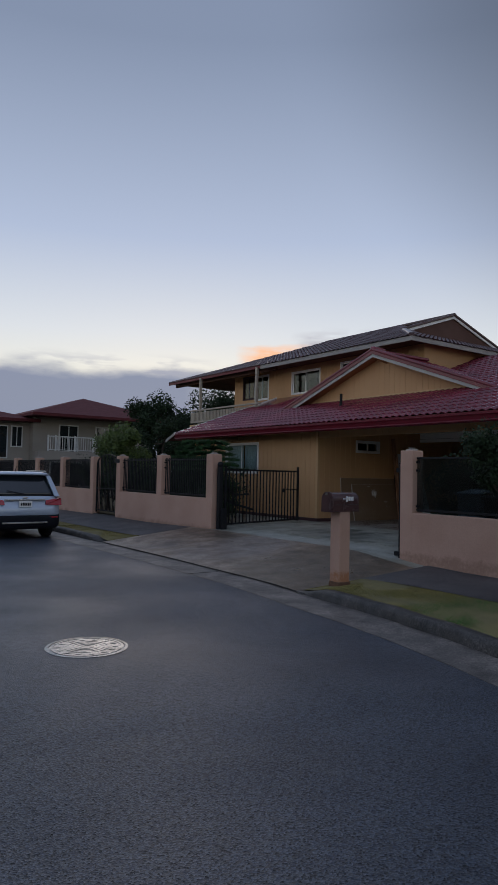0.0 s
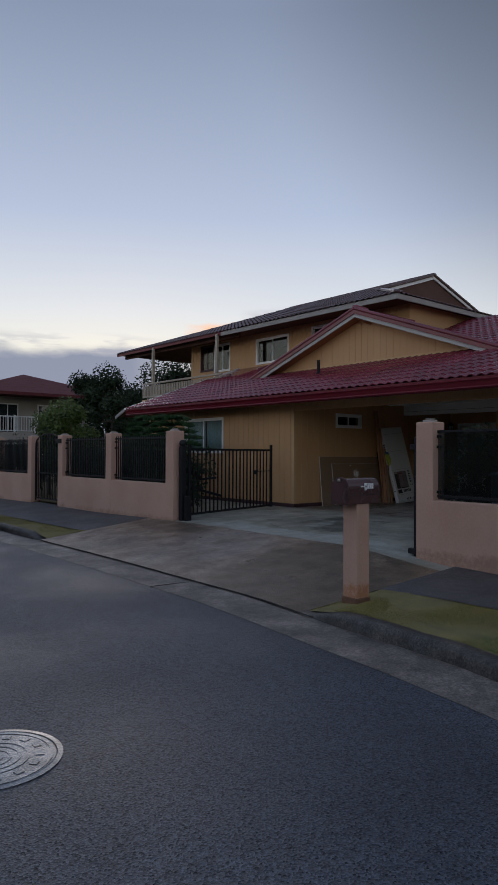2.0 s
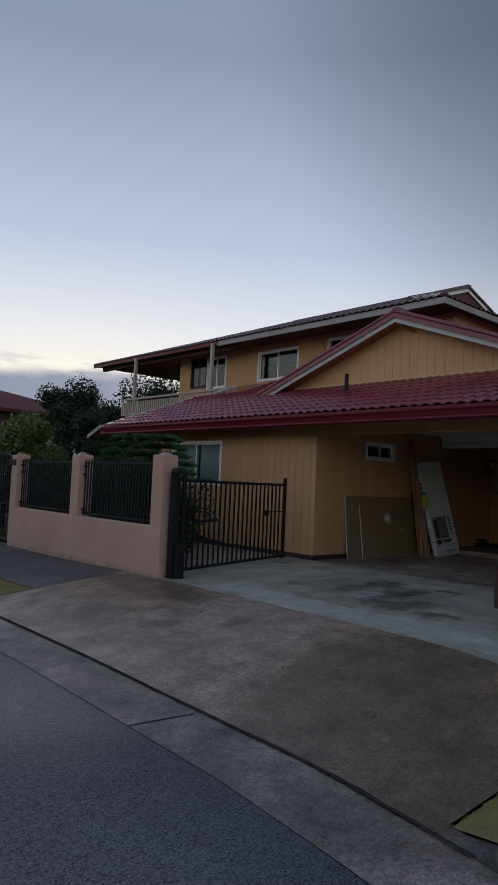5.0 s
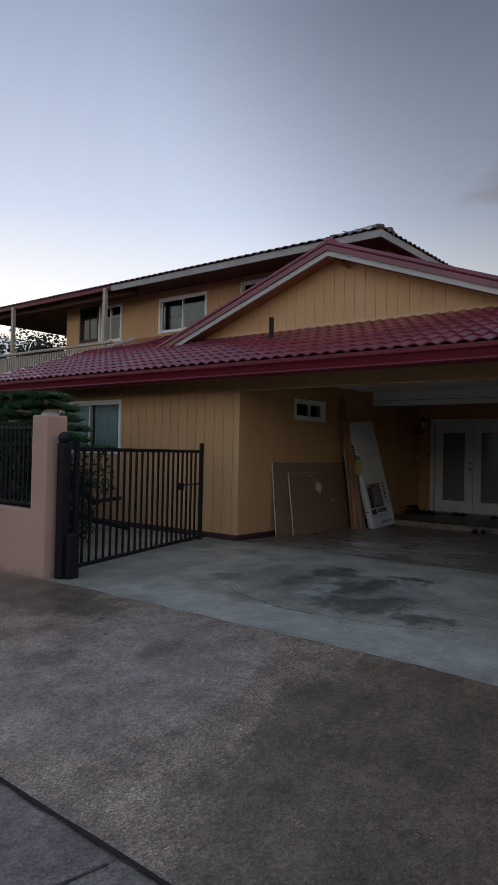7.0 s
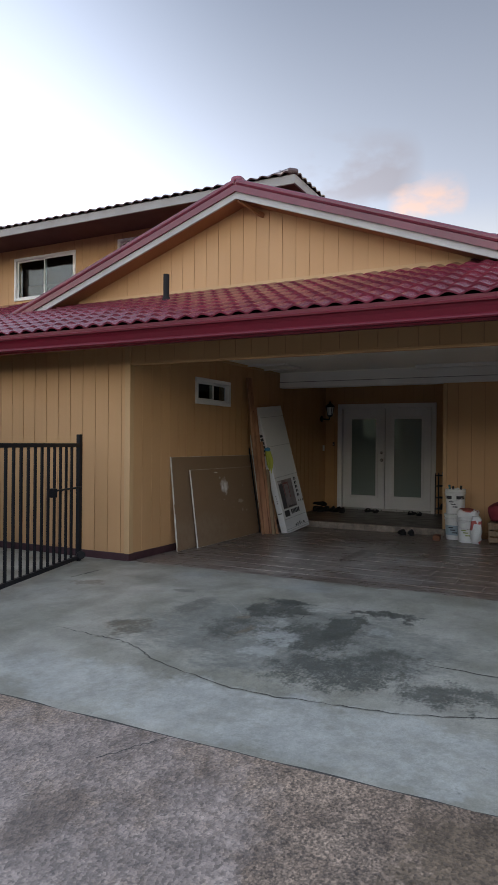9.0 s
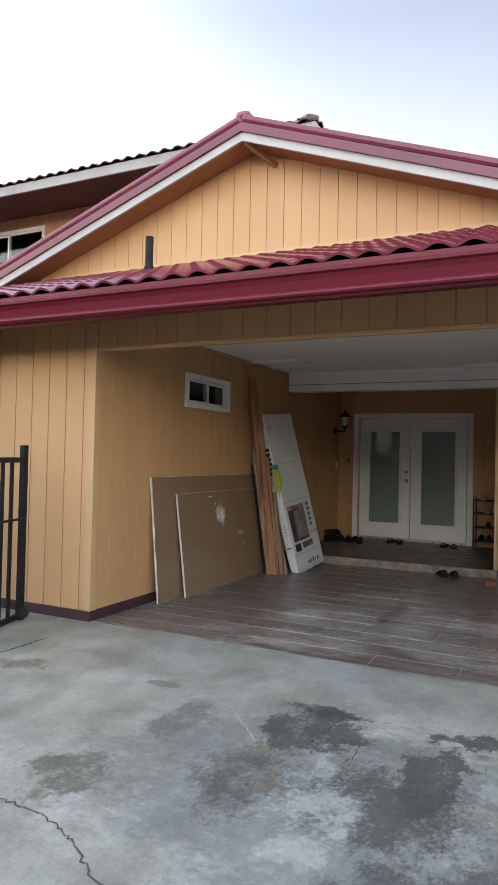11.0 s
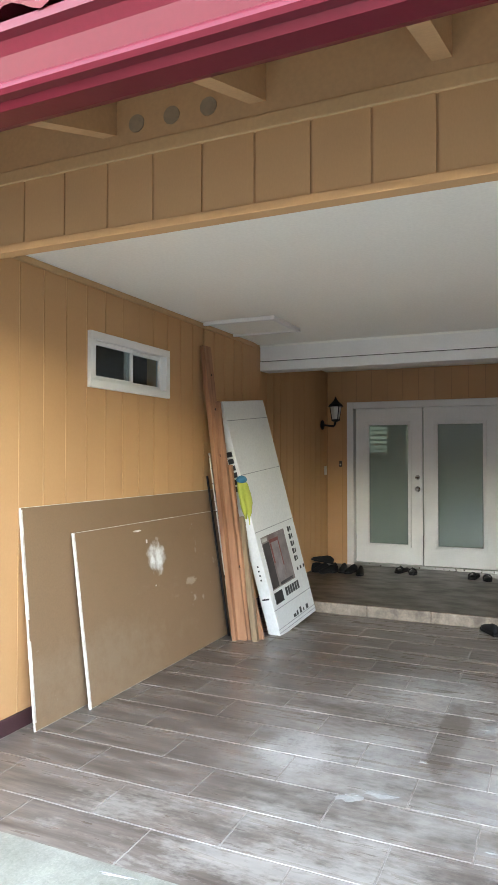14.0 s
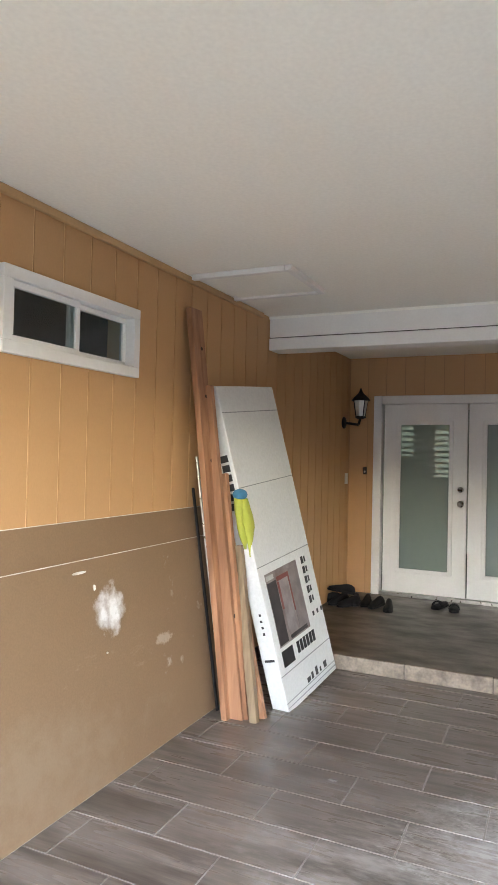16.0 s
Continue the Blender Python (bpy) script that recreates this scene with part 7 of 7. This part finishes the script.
def layered_pine(x, y, z0, h, r, seed):
    """A young pine with flat tiers of drooping fronds."""
    rng = random.Random(seed)
    t = thing("pine_shrub", "young green pine with flat feathery tiers beside the window", "shrub", at=(x, y, z0))
    part("trunk", rod(B(), (0, 0, -0.05), (0, 0, h), 0.045, 0.012, 8), BARK, t)
    vs, fs = [], []
    for tier in range(6):
        z = h * (0.62 + 0.07 * tier)
        n = 7
        for k in range(n):
            a = 2 * math.pi * (k + 0.5 * (tier % 2)) / n + rng.uniform(-0.2, 0.2)
            L = r * (1.05 - 0.12 * tier) * rng.uniform(0.8, 1.1)
            d = Vector((math.cos(a), math.sin(a), 0.12))
            s = Vector((-math.sin(a), math.cos(a), 0))
            for j in range(230):
                f = rng.random()
                p = Vector((0, 0, z)) + d * L * f + Vector((0, 0, -0.10 * f * f))
                side = s * rng.uniform(-1, 1) + d * 0.6 + Vector((0, 0, rng.uniform(0, 0.7)))
                q = p + side.normalized() * rng.uniform(0.08, 0.20)
                w = Vector((0, 0, 0.016)) + d * 0.006
                b = len(vs)
                vs += [p - w, p + w, q]
                fs.append((b, b + 1, b + 2))
    from_lists("fronds", vs, fs, NEEDLE, t)


layered_pine(9.7, 14.7, 0.33, 2.35, 0.95, 5)
layered_pine(9.9, 16.0, 0.33, 2.4, 1.0, 6)

# bins behind the south fence
GREY_BIN = material("grey_bin_plastic", (0.20, 0.22, 0.25), 0.5, spot=(0.14, 0.155, 0.18), scale=5, amount=0.5)
for x, y, w, h, mat, label in ((9.0, 5.22, 0.42, 1.20, GREY_BIN, "grey wheeled bin with a pale lid behind the iron fence"), (9.02, 4.62, 0.52, 1.14, CAR_DARK, "dark lidded bin behind the iron fence")):
    b = thing("bin", label, "bin", "bins behind the fence", at=(x, y, 0.25))
    part("bin_body", loft([(w * 0.42, -w * 0.42, w * 0.42, 0.04, 0), (w * 0.5, -w * 0.5, w * 0.5, 0.05, h)]), mat, b)
    part("lid", prism(B(), [(-w * 0.55, -w * 0.55, h + 0.002), (w * 0.55, -w * 0.55, h + 0.06), (w * 0.55, -w * 0.55, h + 0.10), (-w * 0.55, -w * 0.55, h + 0.04)], (0, w * 1.1, 0), 0.01), mat, b)


# ---- grass ----
def grass(name, y0, y1, x0f, x1f, zf, n, mat, label, seed, hmax=0.018, keep=None):
    rng = random.Random(seed)
    vs, fs = [], []
    while n > 0:
        n -= 1
        y = rng.uniform(y0, y1)
        a, b = x0f(y), x1f(y)
        x = rng.uniform(a, b)
        if noise.noise((x * 1.1, y * 1.1, seed)) < -0.15 + rng.uniform(-0.2, 0.2) or (keep and not keep(x, y, rng)):
            continue
        z = zf(x, y)
        h = hmax * rng.uniform(0.35, 1.0)
        t = rng.uniform(0, 6.28)
        d = Vector((math.cos(t), math.sin(t), 0))
        s = Vector((-d.y, d.x, 0)) * 0.0045
        p = Vector((x, y, z))
        k = len(vs)
        vs += [p - s, p + s, p + d * h * 1.3 + Vector((0, 0, h))]
        fs.append((k, k + 1, k + 2))
    ob = from_lists(name, vs, fs, mat)
    return tagged(ob, label, "grass", "", "stuff")


vz = lambda x, y: verge_z(x, y) - 0.005
grass("dry_grass", 0.0, 5.72, lambda y: kerb_x(y) + 0.2, lambda y: 6.82, vz, 170000, GRASS, "short dry yellowish grass on the verge", 3, keep=lambda x, y, r: y > 3.6 + r.uniform(-0.3, 0.3))
grass("green_grass", -6.0, 4.0, lambda y: kerb_x(y) + 0.2, lambda y: 6.82, vz, 110000, GREEN, "short green grass on the verge", 4, keep=lambda x, y, r: y < 3.6 + r.uniform(-0.3, 0.3))
vz2 = lambda x, y: north_verge_z(x, y) - 0.005
grass("dry_grass", 13.2, 24.0, lambda y: kerb_x(y) + 0.2, lambda y: 6.64, vz2, 60000, GRASS, "short dry yellowish grass on the verge", 5)


# ---- siding boards, roof tiles and floor tiles ----
PITCH, GROOVE = 0.2032, 0.009


def boards(parent, axis, at, facing, a0, a1, z0, z1, holes=(), phase=0.0, top=None, mat=SIDING, depth=0.022):
    """Vertical siding boards on a wall, split at holes; top(a) gives a sloping upper end."""
    k = math.floor((a0 - phase) / PITCH)
    while phase + k * PITCH < a1:
        b0, b1 = max(a0, phase + k * PITCH + GROOVE / 2), min(a1, phase + (k + 1) * PITCH - GROOVE / 2)
        k += 1
        if b1 - b0 < 0.012:
            continue
        cuts = sorted({b0, b1, *[c for h in holes for c in h[:2] if b0 < c < b1]})
        for c0, c1 in zip(cuts, cuts[1:]):
            spans = [(z0, z1)]
            for h in holes:
                if h[0] <= c0 + 1e-6 and c1 <= h[1] + 1e-6:
                    spans = [s for q in spans for s in ((q[0], min(q[1], h[2])), (max(q[0], h[3]), q[1])) if s[1] - s[0] > 0.01]
            for s0, s1 in spans:
                t0, t1 = (top(c0), top(c1)) if top else (s1, s1)
                if max(t0, t1) - s0 < 0.02:
                    continue
                quad = [(c0, s0), (c1, s0), (c1, max(s0 + 0.005, t1)), (c0, max(s0 + 0.005, t0))]
                pts = [((at, a, z) if axis == "y" else (a, at, z)) for a, z in quad]
                vec = (-facing * depth, 0, 0) if axis == "y" else (0, -facing * depth, 0)
                part("board", prism(B(), pts, vec), mat, parent)


def grown(h, d=0.05):
    return (h[0] - d, h[1] + d, h[2] - d, h[3] + d)


BB = FLOOR + BAND
boards(front_wall, "y", XF - 0.008, -1, YC + 0.05, NORTH, BB, 3.07, [grown(LW)], phase=12.57 - PITCH * 10)
boards(side_wall, "x", YC - 0.008, -1, XF + 0.06, XD, BB, CEIL, [grown(SW)], phase=13.485 - PITCH * 12)
boards(header, "y", XF - 0.006, -1, YS, YC - 0.03, 2.836, 3.083, phase=9.985)
boards(door_wall, "y", XD - 0.008, -1, YP, YC, PORCH, CEIL - 0.02, [(10.16, 12.17, PORCH, 2.69)], phase=9.6)
boards(carport_back, "y", XB + 0.054, -1, YS, YP, BB, 2.857, phase=9.35)
boards(gable_wall, "y", GWX - 0.008, -1, 7.7, 16.0, zb + 0.03, 5.3, phase=11.08, top=lambda a: GZ + 0.05 - SL * abs(a - GY))
boards(upper_wall, "y", UWX - 0.01, -1, 11.95, 22.5, 4.6, UE - 0.002, [grown(h) for h in (UW, UW2, UW3, UW4)], phase=12.0, depth=0.012)

# cracks in the drive slab
CRACK = material("crack_dark", (0.06, 0.058, 0.052), 0.95)


def crack(points, width, seed, mat=CRACK, name="slab_crack", label="thin dark crack across the drive slab", shake=0.012):
    rng = random.Random(seed)
    fine = []
    for p, q in zip(points, points[1:]):
        for k in range(8):
            f = k / 8
            fine.append((p[0] + (q[0] - p[0]) * f + rng.uniform(-shake, shake), p[1] + (q[1] - p[1]) * f + rng.uniform(-shake, shake)))
    fine.append(points[-1])
    bm = B()
    last = None
    for i, (x, y) in enumerate(fine):
        a, b = fine[max(0, i - 1)], fine[min(len(fine) - 1, i + 1)]
        d = Vector((b[0] - a[0], b[1] - a[1], 0)).normalized()
        s = Vector((-d.y, d.x, 0)) * width * rng.uniform(0.3, 1.0) * (0.3 if i in (0, len(fine) - 1) else 1)
        z = slab_z(x, y) + 0.0035
        cur = (bm.verts.new((x - s.x, y - s.y, z)), bm.verts.new((x + s.x, y + s.y, z)))
        if last:
            bm.faces.new((last[0], last[1], cur[1], cur[0]))
        last = cur
    tagged(part(name, bm, mat), label, "crack" if mat is CRACK else "scratch", kind="structure")


crack([(9.36, 11.3), (9.31, 10.89), (9.31, 10.68), (9.26, 10.51), (9.21, 10.38), (9.06, 10.16), (8.87, 9.51), (8.86, 9.13), (8.92, 8.68), (8.96, 8.37), (9.14, 7.88), (9.2, 7.2)], 0.0055, 1)
crack([(9.8, 8.4), (9.75, 7.6), (9.9, 7.0), (9.85, 6.2)], 0.006, 3)
crack([(8.13, 12.3), (8.125, 10.5), (8.12, 9.0), (8.125, 7.5), (8.12, 6.5)], 0.010, 4)
crack([(8.13, 9.39), (7.95, 9.47), (7.75, 9.57)], 0.006, 7)
crack([(10.77, 12.43), (11.0, 12.41), (11.2, 12.39)], 0.012, 8)
crack([(10.88, 9.80), (10.45, 9.86), (10.24, 9.95)], 0.002, 9, shake=0.004)
crack([(10.55, 9.62), (10.30, 9.60)], 0.002, 10, shake=0.004)
PLASTER_DUST = material("dried_plaster", (0.38, 0.37, 0.345), 0.9, spot=(0.27, 0.262, 0.24), scale=9, amount=0.9)
crack([(11.14, 11.3), (11.06, 11.08), (10.99, 10.92), (10.89, 10.77)], 0.0035, 11, PLASTER_DUST, "slab_scratch", "pale scratch on the drive slab", 0.003)
crack([(10.62, 10.40), (10.52, 10.30), (10.34, 10.13)], 0.006, 12, PLASTER_DUST, "slab_scratch", "pale scratch on the drive slab", 0.004)


def splash(x, y, rx, ry, seed, turn=0.0):
    """A flat dried spill of plaster with a ragged rim, thin at its edge."""
    bm = B()
    z = (slab_z(x, y) if x < 11.838 else FLOOR) + 0.0025
    mid = bm.verts.new((x, y, z + 0.0015))
    rim = []
    for k in range(26):
        a = 2 * math.pi * k / 26
        f = 0.75 + 0.55 * noise.noise((math.cos(a) * 1.6 + seed, math.sin(a) * 1.6, 4)) + 0.35 * noise.noise((math.cos(a) * 5, math.sin(a) * 5 + seed, 9))
        p, q = rx * f * math.cos(a), ry * f * math.sin(a)
        px, py = x + p * math.cos(turn) - q * math.sin(turn), y + p * math.sin(turn) + q * math.cos(turn)
        rim.append(bm.verts.new((px, py, (slab_z(px, py) if x < 11.838 else FLOOR) + 0.0015)))
    for p, q in zip(rim, rim[1:] + rim[:1]):
        bm.faces.new((mid, p, q))
    tagged(part("plaster_spill", bm, PLASTER_DUST), "small pale dried plaster spill on the floor", "spill", "plaster spills")


for i, (px, py, rx, ry, turn) in enumerate(((13.73, 10.0, 0.07, 0.08, 0.3), (12.77, 10.40, 0.035, 0.10, 0), (12.70, 10.52, 0.05, 0.07, 0.5), (13.18, 10.28, 0.02, 0.03, 0), (13.30, 9.62, 0.05, 0.14, 0.4), (13.62, 9.62, 0.03, 0.05, 0),
                                            (11.79, 11.14, 0.012, 0.11, 0.1), (11.80, 10.78, 0.008, 0.07, 0), (11.77, 10.08, 0.02, 0.05, 0.3), (11.79, 10.24, 0.01, 0.04, 0), (11.04, 9.84, 0.02, 0.022, 0), (11.75, 9.3, 0.015, 0.10, 0),
                                            (12.95, 9.45, 0.02, 0.03, 0), (12.5, 9.9, 0.012, 0.03, 0), (14.4, 11.3, 0.02, 0.03, 0))):
    splash(px, py, rx, ry, 3.0 * i, turn)
# wood-look floor tiles, half bond
FTX, FTY = 0.2985, 0.62
rngt = random.Random(9)
FLOOR_TILE = material("wood_look_tile", (0.200, 0.166, 0.140), 0.30, spot=(0.085, 0.067, 0.053), scale=3.4, amount=1.0, grain=22, stretch=(5.5, 0.6, 1), bump=0.04, fine=0.16, vary=0.10, rough_vary=0.14)


add_stain(FLOOR_TILE, (13.4, 10.4), (1.9, 2.2), (0.50, 0.46, 0.42), 2.4, 0.56, 0.80, 0.4, 3.0, (1.6, 0.7, 1))
add_stain(FLOOR_TILE, (14.0, 10.2), (1.3, 1.4), (0.50, 0.47, 0.43), 5.0, 0.62, 0.78, 0.5, 13.0, (2.2, 0.8, 1))
add_stain(FLOOR_TILE, (12.9, 10.3), (1.4, 1.6), (0.46, 0.44, 0.40), 1.6, 0.54, 0.80, 0.4, 21.0, (1.2, 0.8, 1))
# dusty drag marks and a damp brown band on the tiles
DUST = (0.46, 0.44, 0.41)
for i, (sx, sy, rx, ry, much) in enumerate(((13.05, 10.90, 0.30, 0.34, 0.75), (13.55, 9.70, 0.35, 0.35, 0.6), (13.4, 9.3, 0.4, 0.5, 0.5), (12.95, 9.9, 0.40, 0.30, 0.45), (13.2, 10.5, 0.35, 0.3, 0.4), (14.3, 10.4, 0.5, 0.6, 0.4), (12.4, 9.4, 0.4, 0.7, 0.45))):
    add_stain(FLOOR_TILE, (sx, sy), (rx, ry), DUST, 6.0, 0.46, 0.78, much, 30.0 + 3 * i, core=0.5)
add_stain(FLOOR_TILE, (13.55, 10.20), (0.75, 0.11), (0.10, 0.076, 0.058), 3.0, 0.42, 0.62, 0.7, 60.0, core=0.5)
add_stain(FLOOR_TILE, (12.2, 10.8), (0.7, 1.8), (0.40, 0.37, 0.33), 4.0, 0.58, 0.76, 0.55, 6.0, (1.6, 0.6, 1))


def tile_piece(w, l):
    bm = B()
    g = 0.0036
    box(bm, g, w - g, g, l - g, -0.010, 0.0)
    bmesh.ops.bevel(bm, geom=[e for e in bm.edges if all(v.co.z > -0.001 for v in e.verts)], offset=0.0015, segments=1, affect="EDGES")
    me = bpy.data.meshes.new("floor_tile")
    bm.to_mesh(me), bm.free()
    me.materials.append(FLOOR_TILE)
    return me


whole = tile_piece(FTX, FTY)
cut = {}
row = 0
x = 14.79 - FTX * 10
while x < XB - 0.04:
    y = 10.89 + (FTY / 2 if row % 2 == 0 else 0) - FTY * 12
    w = min(FTX, XB - 0.03 - x)
    while y < YC - 0.03:
        a, b = max(y, YS), min(y + FTY, YC - 0.03)
        if b - a > 0.03:
            key = (round(w, 3), round(b - a, 3))
            me = whole if key == (round(FTX, 3), round(FTY, 3)) else cut.setdefault(key, None) or cut.update({key: tile_piece(w, b - a)}) or cut[key]
            o = new("floor_tile", me)
            o.parent, o.location = carport_floor, (x, a, FLOOR + rngt.uniform(-0.0006, 0.0006))
        y += FTY
    x += FTX
    row += 1

# pressed roof tiles: those over the carport are single pieces
NEAR0, NEAR1 = 8.55, 14.85
u, v = Vector((0, 1, 0)), UPX
nrm = v.cross(u)
nrm = nrm if nrm.z > 0 else -nrm
vs, fs = tile_lists(Vector((0, 0, 0)), u, v, nrm)
me_tile = bpy.data.meshes.new("roof_tile")
me_tile.from_pydata([tuple(p) for p in vs], [], fs)
me_tile.materials.append(ROOF)
col0 = round((NEAR0 - RY0) / TW)
for i in range(31):
    for j in range(9):
        o = new("roof_tile", me_tile)
        o.parent = lower_roof
        o.location = Vector((EX, RY0 + (col0 + i) * TW, EZ + 0.006)) + UPX * (j * TL)
tile_field("roof_tiles", (EX, RY0, EZ + 0.006), (0, 1, 0), UPX, int((RY1 - RY0) / TW), 14, ROOF_FAR, lower_roof,
           lambda p, i, j: not (col0 <= i < col0 + 31 and j < 9) and not (p.x > GWX and GZ + 0.10 - SL * abs(p.y - GY) > p.z) and not (p.x > BX - 0.02 and p.y > BY0))
tile_field("roof_tiles", (GX + 0.02, GY, GZ + 0.11 + 0.02), (1, 0, 0), (0, 1, -SL), 12, 12, ROOF_FAR, gable_roof)
tile_field("roof_tiles", (GX + 0.02, GY, GZ + 0.11 + 0.02), (1, 0, 0), (0, -1, -SL), 12, 12, ROOF_FAR, gable_roof)
tile_field("roof_tiles", (UX0 - 0.06, US, UE + 0.04), (0, 1, 0), UPX, int((UN - US) / TW), 17, OLD_ROOF, upper_roof,
           lambda p, i, j: p.x - UX0 < (p.y - US) + 0.12 and p.x - UX0 < (UN - p.y) + 0.1)
tile_field("roof_tiles", (UX0, US - 0.06, UE + 0.04), (1, 0, 0), (0, 1, SL), int((UX1 - UX0) / TW), 9, OLD_ROOF, upper_roof,
           lambda p, i, j: p.y - US < (p.x - UX0) + 0.1 and p.y < GABLET)
tile_field("roof_tiles", Vector((EX, RY0, EZ + 0.006)) + UPX * (14 * TL), (0, 1, 0), UPX, int((11.9 - RY0) / TW), 9, ROOF_FAR, lower_roof)
